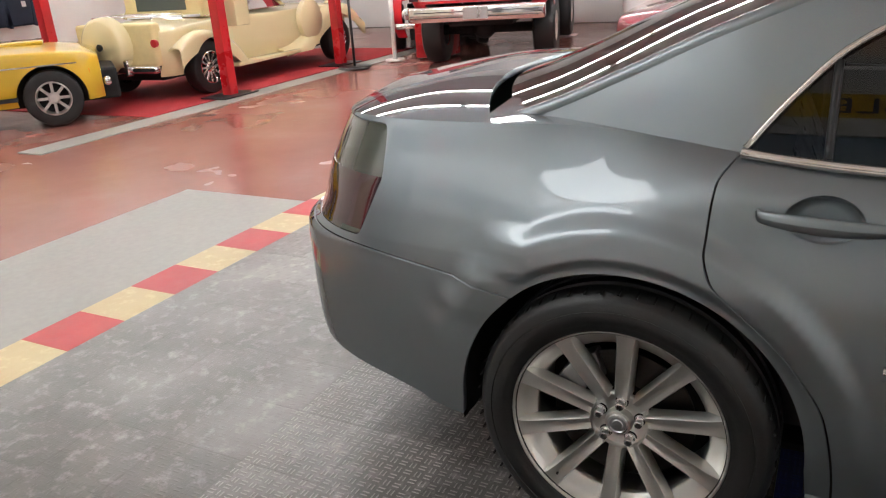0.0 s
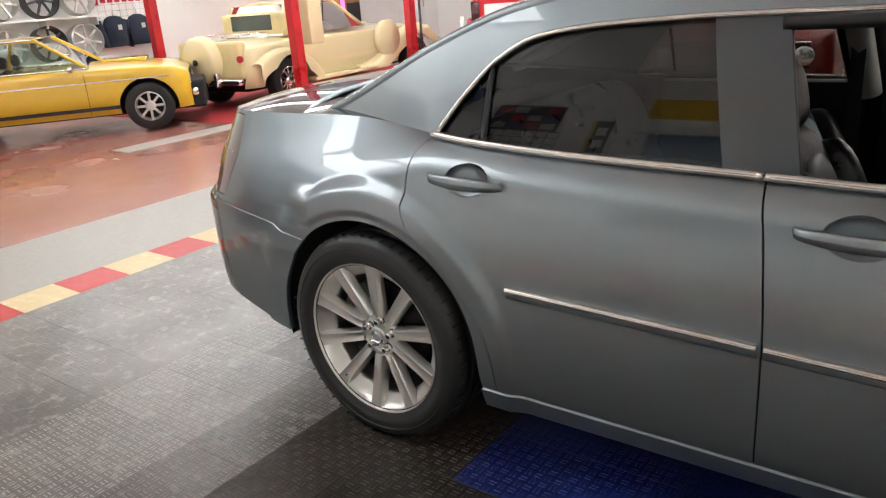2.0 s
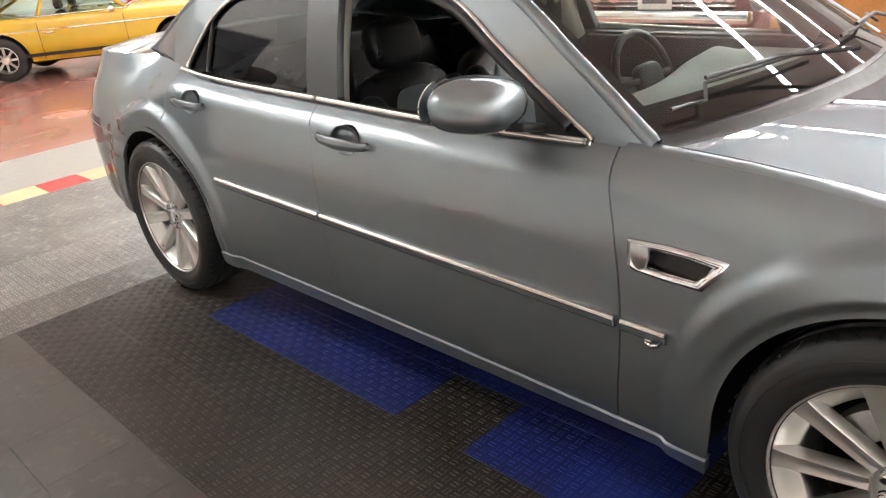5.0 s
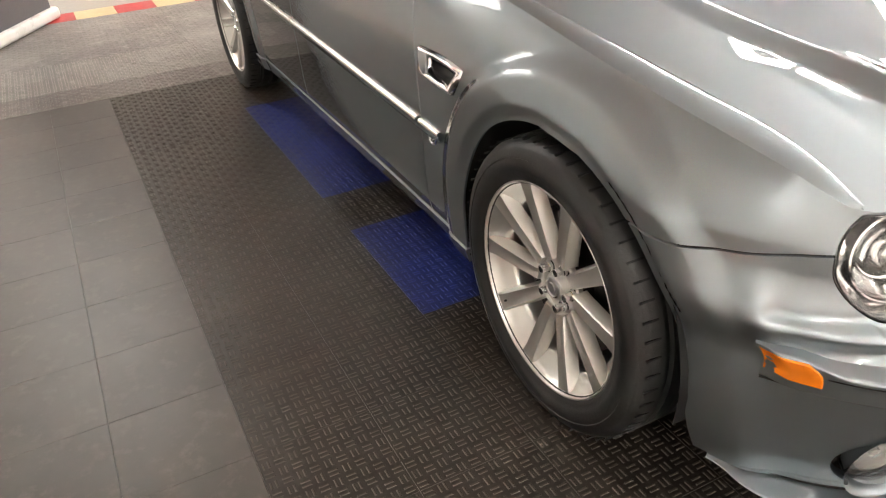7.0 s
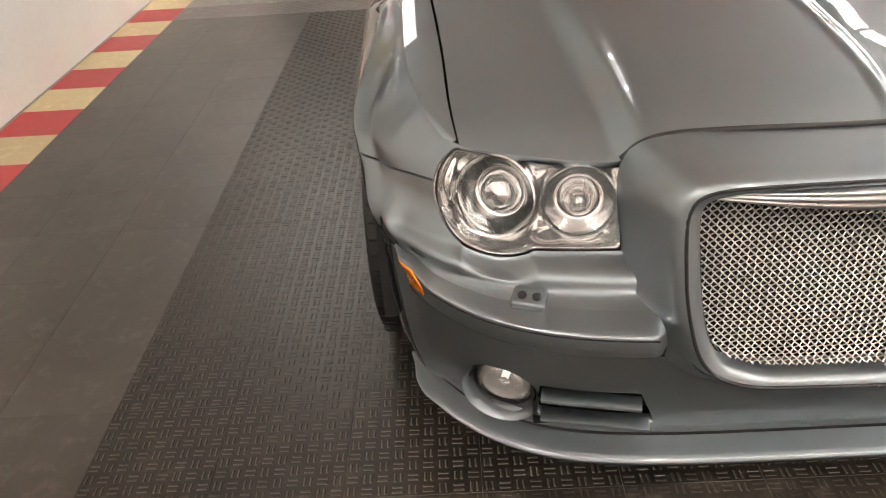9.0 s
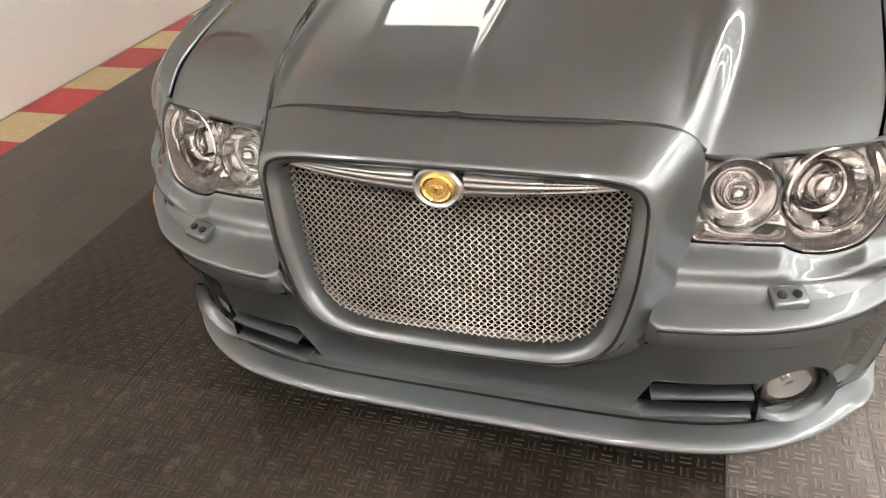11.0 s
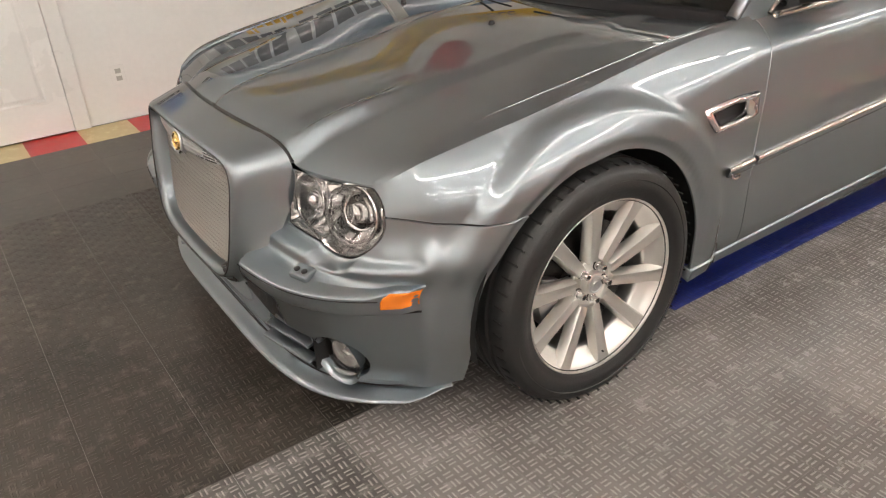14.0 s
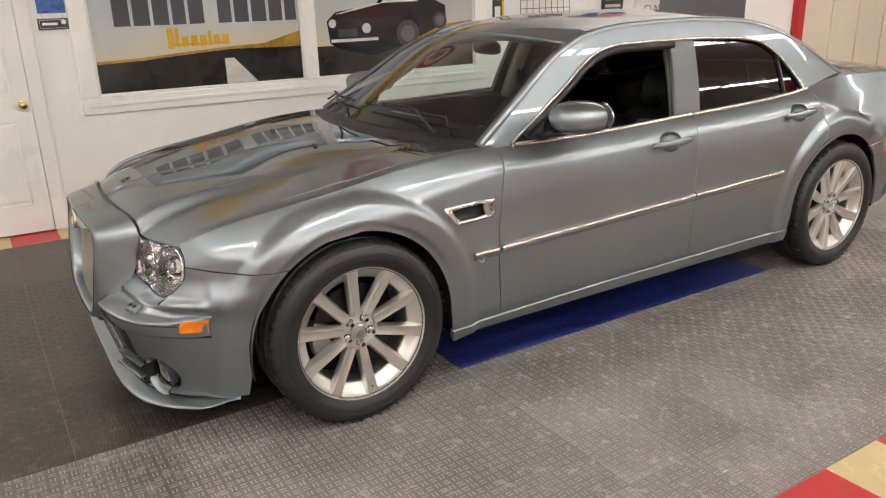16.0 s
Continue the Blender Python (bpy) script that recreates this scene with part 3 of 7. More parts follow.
sill = FLANK.keep(lambda x, y, z: sill_line(x) - GAP - z).keep(lambda x, y, z: 1.52 - np.abs(x)).keep(lambda x, y, z: np.minimum(ARCH_R(x, z), ARCH_F(x, z))).moved(0.006)
quarter = FLANK.keep(lambda x, y, z: door_rear(z) - GAP - x).keep(lambda x, y, z: ARCH_R(x, z)).keep(lambda x, y, z: np.where(x < -1.5, z - tail_seam(x) - GAP, z - sill_line(x) - GAP)).keep(lambda x, y, z: -in_tail(x, y, z) - GAP)
tail_bumper = FLANK.keep(lambda x, y, z: tail_seam(x) - GAP - z).keep(lambda x, y, z: -1.5 - x).keep(lambda x, y, z: ARCH_R(x, z))
tail_bumper.with_mirror().build("rear_bumper", PAINT, CAR, "painted rear bumper", 0.02)
# black skin added under the panels, standing for shade in their gaps
inner = FLANK.keep(lambda x, y, z: np.minimum(ARCH_R(x, z), ARCH_F(x, z)) - 0.004).keep(lambda x, y, z: -in_lamp(x, y, z) - 0.01).keep(lambda x, y, z: -in_duct(x, y, z)).keep(lambda x, y, z: -in_fog(x, y, z)).keep(lambda x, y, z: -in_tail(x, y, z) - 0.006)
inner = inner.keep(lambda x, y, z: -in_vent(x, y, z) - 0.004).keep(lambda x, y, z: np.where((z < 0.385) | (x < 2.0), 1, np.abs(y) - shell_edge(z) - 0.004)).keep(lambda x, y, z: z_top(x) - 0.012 - z)
inner.moved(-0.008).with_mirror().build("body_frame", DARK, CAR, "black skin added behind the panels to darken their gaps", 0.0)
# the narrow top of the fender, between its crest and the hood
_q = np.linspace(0.10, 1.24, 400)
_crest = side_point(_q, np.ones_like(_q))
_crest = _crest[(_crest[:, 0] < 2.100) & (_crest[:, 0] > 0.83)]
_inner = np.stack([_crest[:, 0], np.minimum(shut_y(_crest[:, 0]), _crest[:, 1] - 0.001), shut_z(_crest[:, 0])], -1)
fender_top = Skin(np.array([_crest + (_inner - _crest) * k + np.array([0, 0, 0.010 * k * (1 - k)]) for k in np.linspace(0, 1, 9)])).out(z=1)
fender_top = fender_top.keep(lambda x, y, z: x - door_front(0.97) - GAP)
SIDES = ((1, lambda s: s), (-1, lambda s: s.mirror()))
DOORS = {}
for side, way in SIDES:
    way(fender_cut.plus(fender_top)).build("front_fender", PAINT, CAR, "flared grey fender with a chrome vent")
    door_f = door_f.keep(lambda x, y, z: np.hypot((x + 0.13) / 0.074, (z - 0.8965) / 0.046) - 0.97)
    door_r = door_r.keep(lambda x, y, z: np.hypot((x + 1.123) / 0.074, (z - 0.932) / 0.046) - 0.97)
    DOORS[side, "front"] = way(door_f).build("front_door", PAINT, CAR, "grey front door with its window lowered")
    DOORS[side, "rear"] = way(door_r).build("rear_door", PAINT, CAR, "grey rear door with dark tinted glass")
    way(sill).build("side_sill", PAINT, CAR, "", 0.03)
    way(quarter).build("quarter_panel", PAINT, CAR)


def on_side(x, z, out=0.0, side=1):
    """The point of the flank at x and height z, pushed outwards."""
    y = half_width(np.array(x), np.array(z), z_top(x)) + 0 * np.array(z)
    return Vector((x, side * (float(y) + out), z))


# hood: a domed panel with a raised middle that starts at the grille's corners
def edge_y(x):
    """Half width of the hood at x."""
    return shut_y(x)


def edge_z(x):
    """Height of the hood's edge at x."""
    return shut_z(x)


hood_bow = spline([0.94, 1.5, 2.1], [0.19, 0.15, 0.116])
hood_crown = spline([0.94, 1.5, 1.9, 2.1], [0.014, 0.006, 0.004, 0.004])
hood_rise = spline([0.94, 1.25, 1.5, 1.75, 1.95, 2.2], [0.001, 0.003, 0.007, 0.014, 0.027, 0.058])
hood_crease = spline([0.94, 1.25, 1.5, 1.75, 1.95, 2.1, 2.2], [0.575, 0.535, 0.505, 0.476, 0.452, 0.425, 0.400])
front_edge = smooth_curve([0.0, 0.20, 0.32, 0.37, 0.40, 0.42, 0.432, 0.46, 0.71], [0.832, 0.829, 0.822, 0.813, 0.798, 0.776, 0.766, 0.764, 0.776])


def hood_raw(xe, t):
    y = np.abs(t) * edge_y(xe)
    x = xe + hood_bow(xe) * (1 - t * t)
    c, w = hood_crease(x), 0.027 + 0.015 * sstep(2.1, 1.2, xe)
    k = np.clip((c + w - y) / (2 * w), 0, 1)
    step = k * k * (3 - 2 * k) + 0.06 * np.exp(-((y - c + 0.8 * w) / (0.9 * w)) ** 2)
    return edge_z(xe) - 0.001 + hood_crown(xe) * (1 - t * t) + hood_rise(x) * step


def hood_point(xe, t):
    """A flat raised middle between two creases that run back from the grille's corners, and a fine ridge along the centre."""
    xe, t = np.broadcast_arrays(np.asarray(xe, float), np.asarray(t, float))
    y = t * edge_y(xe)
    last = np.full_like(t, HOOD_END)
    match = front_edge(np.abs(t) * edge_y(HOOD_END)) - hood_raw(last, t)
    ridge = 0.0035 * np.exp(-(y / 0.010) ** 2) * sstep(0.95, 1.3, xe)
    z = hood_raw(xe, t) + match * sstep(HOOD_END - 0.45, HOOD_END, xe) + ridge
    return np.stack([xe + hood_bow(xe) * (1 - t * t), y, z], -1)


HOOD_END = 2.102
_t = np.linspace(-0.992, 0.992, 241)
_xe = 0.95 + (HOOD_END - 0.95) * np.linspace(0, 1, 110)
Skin(np.array([hood_point(x, _t) for x in _xe])).out(z=1).build("hood", PAINT, CAR, "long creased grey hood with mirror-like clear coat", 0.02)

# grille shell round the mesh
SHELL_OUT = [(0, 0.386, 2.352), (0.20, 0.390, 2.348), (0.305, 0.42, 2.338), (0.36, 0.46, 2.328), (0.388, 0.50, 2.312), (0.418, 0.61, 2.225), (0.430, 0.74, 2.182), (0.420, 0.785, 2.186), (0.385, 0.815, 2.195), (0.30, 0.828, 2.206), (0, 0.833, 2.226)]
SHELL_LIP = [(0, 0.408, 2.378), (0.19, 0.412, 2.376), (0.272, 0.434, 2.372), (0.308, 0.472, 2.366), (0.326, 0.52, 2.360), (0.345, 0.62, 2.347), (0.352, 0.735, 2.330), (0.342, 0.768, 2.328), (0.315, 0.784, 2.330), (0.25, 0.793, 2.336), (0, 0.800, 2.346)]
SHELL_IN = [(0, 0.428, 2.364), (0.18, 0.432, 2.362), (0.252, 0.452, 2.358), (0.283, 0.486, 2.352), (0.300, 0.53, 2.346), (0.318, 0.63, 2.335), (0.326, 0.735, 2.318), (0.318, 0.754, 2.316), (0.295, 0.766, 2.318), (0.24, 0.774, 2.322), (0, 0.781, 2.332)]

SHELL_MID = [(l[0] + 0.20 * (o[0] - l[0]), l[1] + 0.22 * (o[1] - l[1]), l[2] - 0.010) for o, l in zip(SHELL_OUT, SHELL_LIP)]
SHELL_SIDE = [(l[0] + 0.45 * (o[0] - l[0]), l[1] + 0.45 * (o[1] - l[1]), l[2] - 0.016 - 0.22 * (l[2] - o[2])) for o, l in zip(SHELL_OUT, SHELL_LIP)]


def loop_at(ctrl, n=60):
    """Evenly eased points along half an outline given as (y, z, x)."""
    c = np.array(ctrl, float)
    s = np.concatenate([[0], np.cumsum(np.linalg.norm(np.diff(c, axis=0), axis=1))])
    u = np.linspace(0, 1, n)
    return np.stack([smooth_curve(s / s[-1], c[:, k])(u) for k in (2, 0, 1)], -1)


def shell_skin(*loops):
    rows = [loop_at(l) for l in loops]
    dense = []
    k = np.linspace(0, len(rows) - 1, 8 * (len(rows) - 1) + 1)
    R = np.array(rows)
    for u in k:
        i = min(int(u), len(rows) - 2)
        t = u - i
        p0, p1, p2, p3 = R[max(i - 1, 0)], R[i], R[i + 1], R[min(i + 2, len(rows) - 1)]
        dense.append(0.5 * (2 * p1 + (p2 - p0) * t + (2 * p0 - 5 * p1 + 4 * p2 - p3) * t * t + (3 * p1 - p0 - 3 * p2 + p3) * t ** 3))
    return Skin(np.array(dense))


shell_skin(SHELL_OUT, SHELL_SIDE, SHELL_MID, SHELL_LIP).out(x=1).with_mirror().build("grille_surround", PAINT, CAR, "painted shell round the grille", 0.01)
shell_skin(SHELL_LIP, SHELL_IN, [(y * 0.97, z, x - 0.05) for y, z, x in SHELL_IN]).out(x=1).with_mirror().build("grille_frame", PAINT, CAR, "slim painted grille rim", 0.0)

_half = [tuple(p) for p in loop_at([(y * 0.992, z + (0.003 if z < 0.6 else -0.003), x - 0.001) for y, z, x in SHELL_LIP], 70)]
link("grille_seal", *tube(_half + [(x, -y, z) for x, y, z in _half[::-1]], 0.0036, 6), BLACK, CAR, "black seal round the grille rim", True)

# ---------------------------------------------------------------- greenhouse
roof_edge = smooth_curve([-1.88, -1.75, -1.6, -1.35, -1.1, -0.9, -0.5, -0.1, 0.15, 0.37, 0.62, 0.90],
                         [1.068, 1.115, 1.180, 1.292, 1.381, 1.415, 1.434, 1.425, 1.398, 1.322, 1.172, 0.985])
window_top = smooth_curve([-1.30, -1.21, -1.11, -1.0, -0.77, -0.41, -0.05, 0.1, 0.2, 0.39, 0.74],
                          [1.035, 1.15, 1.25, 1.305, 1.332, 1.342, 1.342, 1.325, 1.292, 1.182, 0.976])


def lean(z):
    d = np.asarray(z, float) - 1.0
    return 0.772 - 0.30 * d - 0.28 * d * d


def lean_at(x, z):
    """Half width of the greenhouse; the rear pillar runs inwards towards the trunk."""
    return lean(z) - 0.105 * sstep(-1.25, -1.92, x)


def pillar_point(x, k):
    z0 = z_top(x) - 0.005
    z = z0 + (roof_edge(x) - z0) * k
    return np.stack([x + 0 * z, lean_at(x, z), z], -1)


_x = np.linspace(-1.875, 0.895, 210)
SIDE_UP = Skin(pillar_point(_x[None, :], np.linspace(0, 1, 50)[:, None])).out(y=1)
in_window = lambda x, y, z: np.where((x > -1.30) & (x < 0.74), np.minimum(window_top(x) - z, z - z_top(x) + 0.02), -1)
pillars = SIDE_UP.keep(lambda x, y, z: -in_window(x, y, z))
roof_bow = smooth_curve([-1.88, -1.5, -1.0, -0.3, 0.3, 0.9], [-0.20, -0.17, -0.09, 0.0, 0.12, 0.21])
roof_crown = smooth_curve([-1.6, -1.0, -0.3, 0.3, 0.9], [0.035, 0.045, 0.05, 0.042, 0.03])


def top_point(x, t):
    z = roof_edge(x)
    return np.stack([x + roof_bow(x) * (1 - t * t), t * lean_at(x, z), z + roof_crown(x) * (1 - t * t)], -1)


_t = np.linspace(-1, 1, 61)
top_sheet = lambda a, b, n: Skin(np.array([top_point(x, _t) for x in np.linspace(a, b, n)])).out(z=1)
SCREEN_TOP, BACK_TOP = 0.285, -1.06
top_sheet(BACK_TOP - 0.0, SCREEN_TOP, 60).build("roof", PAINT, CAR, "grey roof panel", 0.02)
_glass = top_sheet(SCREEN_TOP + 0.004, 0.875, 34).moved(-0.004).build("windshield", GLASS, CAR, "raked clear windshield", 0.0)
_glass2 = top_sheet(-1.855, BACK_TOP - 0.004, 40).moved(-0.004).build("rear_window", TINTED, CAR, "tinted rear window", 0.0)
_band = top_sheet(0.80, 0.885, 8).moved(-0.010).build("screen_base_band", SATIN_BLACK, CAR, "black band along the windshield's foot", 0.0)
for s in (1, -1):
    rim = Skin(np.array([top_point(x, np.linspace(0.93, 1.0, 8) * s) for x in np.linspace(SCREEN_TOP, 0.89, 30)])).out(z=1).moved(-0.008)
    rim.build("screen_edge_band", SATIN_BLACK, CAR, "", 0.0)
    # rounded rail along the roof's edge and down both pillars
    xs = np.linspace(-1.875, 0.895, 130)
    link("roof_rail", *tube([(x, s * (float(lean_at(x, roof_edge(x))) - 0.012), float(roof_edge(x)) - 0.012) for x in xs], 0.021, 12), PAINT, CAR, "", True)
    link("roof_seal", *tube([(x, s * (float(lean_at(x, roof_edge(x))) - 0.004 + 0.012), float(roof_edge(x)) - 0.040) for x in np.linspace(-1.33, 0.72, 100)], 0.0035, 6), BLACK, CAR, "", True)
for side, way in SIDES:
    way(pillars).build("window_surround", PAINT, CAR, "painted pillars round the side windows", 0.025)
    # chrome line round the side windows
    xs = np.linspace(-1.29, 0.735, 110)
    up = [(x, side * (float(lean(window_top(x))) + 0.004), float(window_top(x)) - 0.003) for x in xs]
    link("window_trim", *tube(up, 0.008, 8), TRIM, CAR, "bright trim over the windows", True)
    belt_r = [(x, side * (float(half_width(np.array(x), z_top(x) - 0.006, z_top(x))) + 0.006), float(z_top(x)) + 0.004) for x in np.linspace(-1.295, -0.345, 50)]
    belt_f = [(x, side * (float(half_width(np.array(x), z_top(x) - 0.006, z_top(x))) + 0.006), float(z_top(x)) + 0.004) for x in np.linspace(-0.338, 0.74, 50)]
    for pts, door in ((belt_r, "rear"), (belt_f, "front")):
        V, F = tube(pts, 0.011, 8)
        link("belt_trim", V, F, TRIM, DOORS[side, door], "bright chrome belt strip", True)
    # the lowered glass leaves the front opening clear; black seals line it
    inner = [(x, side * (float(lean(window_top(x) - 0.03)) - 0.004), float(window_top(x)) - 0.026) for x in np.linspace(-0.36, 0.66, 70)]
    link("window_seal", *tube(inner, 0.018, 8), BLACK, DOORS[side, "front"], "black rubber window seal", True)
    # mid pillar, in front of the rear glass
    P = np.array([[(x + (0.075 * (0.99 - z) / 0.35 * 1.0), float(lean(z)) - 0.002, z) for x in np.linspace(-0.475, -0.325 + 0.02, 6)] for z in np.linspace(0.985, 1.345, 20)])
    P[:, :, 0] += 0.03
    way(Skin(P).out(y=1)).build("middle_pillar", PILLAR, CAR, "dark pillar between the side windows", 0.03)
    # rear side glass and its dividing bar
    gl = SIDE_UP.keep(in_window).keep(lambda x, y, z: -0.37 - x).moved(-0.010)
    way(gl).build("rear_side_glass", TINTED, DOORS[side, "rear"], "dark tinted rear side glass", 0.0)
    link("glass_divider", *tube([(-1.13, side * (float(lean(z)) - 0.004), z) for z in np.linspace(1.03, 1.22, 8)], 0.009, 8), BLACK, DOORS[side, "rear"], "", True)
    # corner sail that carries the mirror
    tri = SIDE_UP.keep(in_window).keep(lambda x, y, z: x - 0.56 - (z - 0.97) * -0.35).moved(-0.006)
    way(tri).build("mirror_sail", BLACK, DOORS[side, "front"], "black mirror mount", 0.0)

# trunk lid
trunk_crown = smooth_curve([-2.7, -2.45, -1.9, -1.55], [0.010, 0.028, 0.038, 0.036])
_q = np.linspace(2.027, 2.985, 64)
_edge = side_point(_q, np.ones_like(_q))
_t = np.linspace(-0.998, 0.998, 81)
P = np.array([np.stack([e[0] + (-0.20 * sstep(-2.45, -1.88, e[0])) * (1 - _t * _t), _t * e[1], e[2] - 0.001 + trunk_crown(e[0]) * (1 - np.abs(_t) ** 3)], -1) for e in _edge])
Skin(P).out(z=1).build("trunk_lid", PAINT, CAR, "grey trunk lid", 0.02)
# the deck beside the rear window runs forward under the pillar to a point
_x = np.linspace(-1.20, -1.93, 40)
_half = half_width(_x, z_top(_x), z_top(_x)) - 0.001
DECK = Skin(np.array([np.stack([_x, _half - k * 0.24, z_top(_x) - 0.0015 + 0.020 * k], -1) for k in np.linspace(0, 1, 10)])).out(z=1)
for side, way in SIDES:
    way(DECK).build("rear_deck", PAINT, CAR, "painted deck beside the rear window", 0.004)
    lamp = FLANK.keep(in_tail).moved(-0.003)
    t = way(lamp).build("tail_lamp", TAIL_SMOKE, CAR, "smoked and dark red tail lamp", 0.01)
    way(FLANK.keep(in_tail).keep(lambda x, y, z: 0.93 - z).keep(lambda x, y, z: z - 0.79)).build("red_lens", TAIL_RED, t, "dark red lens", 0.004)

# ---------------------------------------------------------------- wheels
def arc_of(cx, r, a0, a1, n):
    return [(cx[0] + r * math.cos(radians(a0 + (a1 - a0) * i / n)), cx[1] + r * math.sin(radians(a0 + (a1 - a0) * i / n))) for i in range(n + 1)]


def wheel_on(parent):
    """A twenty-inch alloy wheel, its face towards +y, centred on the axle in the tyre's middle plane."""
    lip, R = 0.112, 0.268
    rim = [(0.225, -0.10), (0.214, -0.02), (0.212, 0.044), (0.214, 0.058), (0.219, 0.064), (0.240, 0.078), (0.256, 0.092), (0.260, 0.104), (0.263, lip), (0.266, lip + 0.001), (R, lip - 0.002), (R, lip - 0.012), (0.258, 0.080), (0.250, 0.0), (0.235, -0.11), (0.225, -0.10)]
    bm = solid(lathe(rim, 72))
    w = part("wheel", bm, ALLOY, parent, "ten-spoke polished alloy wheel", angle=38)
    tread = [(0.258, -0.104), (0.264, -0.112), (0.285, -0.120), (0.312, -0.124), (0.338, -0.119), (0.354, -0.106), (0.3625, -0.090), (0.365, -0.07)]
    for k, c in enumerate((-0.052, 0.0, 0.052)):
        tread += [(0.366, c - 0.010), (0.357, c - 0.006), (0.357, c + 0.006), (0.366, c + 0.010)]
    tread += [(0.365, 0.07), (0.3625, 0.090), (0.354, 0.106), (0.350, 0.109), (0.3485, 0.112), (0.338, 0.119), (0.322, 0.1235), (0.3205, 0.1215), (0.312, 0.124), (0.290, 0.1215), (0.288, 0.1195), (0.276, 0.117), (0.268, 0.112), (0.258, 0.104)]
    tyre = part("tyre", solid(lathe(tread, 96)), RUBBER, w, "black road tyre with grooved tread", angle=40)
    # sipes cut across the tread's shoulders
    sipe = None
    for i in range(56):
        for k in (-1, 1):
            if sipe is None:
                sipe = part("tread_sipe", box((0.0045, 0.040, 0.004), (0, 0.090, 0.3625), m=pose(0, 0, 0.0)), DARK, w)
                o = sipe
            else:
                o = new("tread_sipe", sipe.data)
                o.parent = w
            o.matrix_basis = Matrix.Rotation(2 * math.pi * (i + 0.25 * k) / 56, 4, "Y") @ pose(0, 0, 0, 0, 0, 90 - 90 * k)
    # spokes: one mesh, ten objects
    rows = []
    for u in np.linspace(0, 1, 12):
        r = 0.072 + u * 0.189
        half = 0.0175 + 0.0045 * u + 0.004 * max(0, (u - 0.75) / 0.25) ** 2
        y = 0.077 + 0.026 * u ** 0.9
        deep = 0.036 - 0.006 * u
        dish = 0.0045 * (1 - 0.6 * u)
        rows.append([(-half - 0.005, y - deep, r), (-half, y - 0.005, r), (-half + 0.003, y, r), (-half * 0.45, y - dish * 0.4, r), (0, y - dish, r), (half * 0.45, y - dish * 0.4, r), (half - 0.003, y, r), (half, y - 0.005, r), (half + 0.005, y - deep, r)])
    V = [p for row in rows for p in row]
    n = 9
    F = [(i * n + k, i * n + (k + 1) % n, (i + 1) * n + (k + 1) % n, (i + 1) * n + k) for i in range(11) for k in range(n)]
    F += [tuple(range(n)), tuple(11 * n + k for k in reversed(range(n)))]
    first = part("spoke", solid((V, F)), ALLOY, w, angle=35)
    for i in range(1, 10):
        o = new("spoke", first.data)
        o.parent = w
        o.matrix_basis = Matrix.Rotation(2 * math.pi * i / 10, 4, "Y")
    hub = [(0.0, 0.040), (0.079, 0.040), (0.080, 0.062), (0.077, 0.066), (0.073, 0.066), (0.070, 0.060), (0.060, 0.057), (0.036, 0.057), (0.034, 0.072), (0.032, 0.077), (0.028, 0.079), (0.0, 0.080)]
    part("hub", solid(lathe(hub[1:] + [(0.002, 0.080)], 48)), ALLOY, w, "", angle=30)
    part("centre_cap", solid(lathe([(0.027, 0.078), (0.026, 0.083), (0.022, 0.0845), (0.020, 0.082), (0.014, 0.0825), (0.012, 0.0845), (0.001, 0.085)], 36)), BRUSHED, w, "round satin cap", angle=30)
    # black discs laid on the hub, standing for shade round the lug nuts
    hole0 = None
    for i in range(5):
        a = 2 * math.pi * (i + 0.5) / 5
        if hole0 is None:
            hole0 = part("lug_recess", cyl(0.0165, 0.0165, 0.0008, (0, 0.0574, 0), 24, "y"), DARK, w)
            hole = hole0
        else:
            hole = new("lug_recess", hole0.data)
            hole.parent = w
        hole.location = (0.0525 * math.sin(a), 0, 0.0525 * math.cos(a))
    lug0 = None
    for i in range(5):
        a = 2 * math.pi * (i + 0.5) / 5
        if lug0 is None:
            lug0 = part("lug_nut", join(cyl(0.0118, 0.0112, 0.030, (0, 0.072, 0), 6, "y", 0.0015), cyl(0.0145, 0.0135, 0.010, (0, 0.062, 0), 16, "y", 0.001)), CHROME, w, angle=30)
            lug = lug0
        else:
            lug = new("lug_nut", lug0.data)
            lug.parent = w
        lug.location = (0.0525 * math.sin(a), 0, 0.0525 * math.cos(a))
    # black discs on the nuts' ends, standing for shade in their sockets
    socket = None
    for i in range(5):
        a = 2 * math.pi * (i + 0.5) / 5
        if socket is None:
            socket = o = part("lug_socket", cyl(0.0062, 0.0062, 0.0008, (0, 0.0873, 0), 12, "y"), DARK, w)
        else:
            o = new("lug_socket", socket.data)
            o.parent = w
        o.location = (0.0525 * math.sin(a), 0, 0.0525 * math.cos(a))
    part("brake_disc", join(solid(lathe([(0.09, 0.020), (0.178, 0.020), (0.178, 0.028), (0.09, 0.028), (0.09, 0.020)], 48)), solid(lathe([(0.03, 0.055), (0.082, 0.05), (0.09, 0.02)], 32))), DISC, w, "grey brake disc", angle=30)
    cal = plate([(0.185 * math.cos(radians(a)), 0.185 * math.sin(radians(a))) for a in range(-28, 29, 7)] + [(0.112 * math.cos(radians(a)), 0.112 * math.sin(radians(a))) for a in range(28, -29, -7)], 0.05, 0.008)
    cal.transform(Matrix.Translation((0, 0.0, 0)))
    part("brake_caliper", cal, ALLOY_DARK, w, "cast brake caliper", angle=30)
    # black sheet added behind the spokes, standing for shade inside the wheel
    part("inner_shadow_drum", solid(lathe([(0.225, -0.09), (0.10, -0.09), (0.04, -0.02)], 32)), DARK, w)
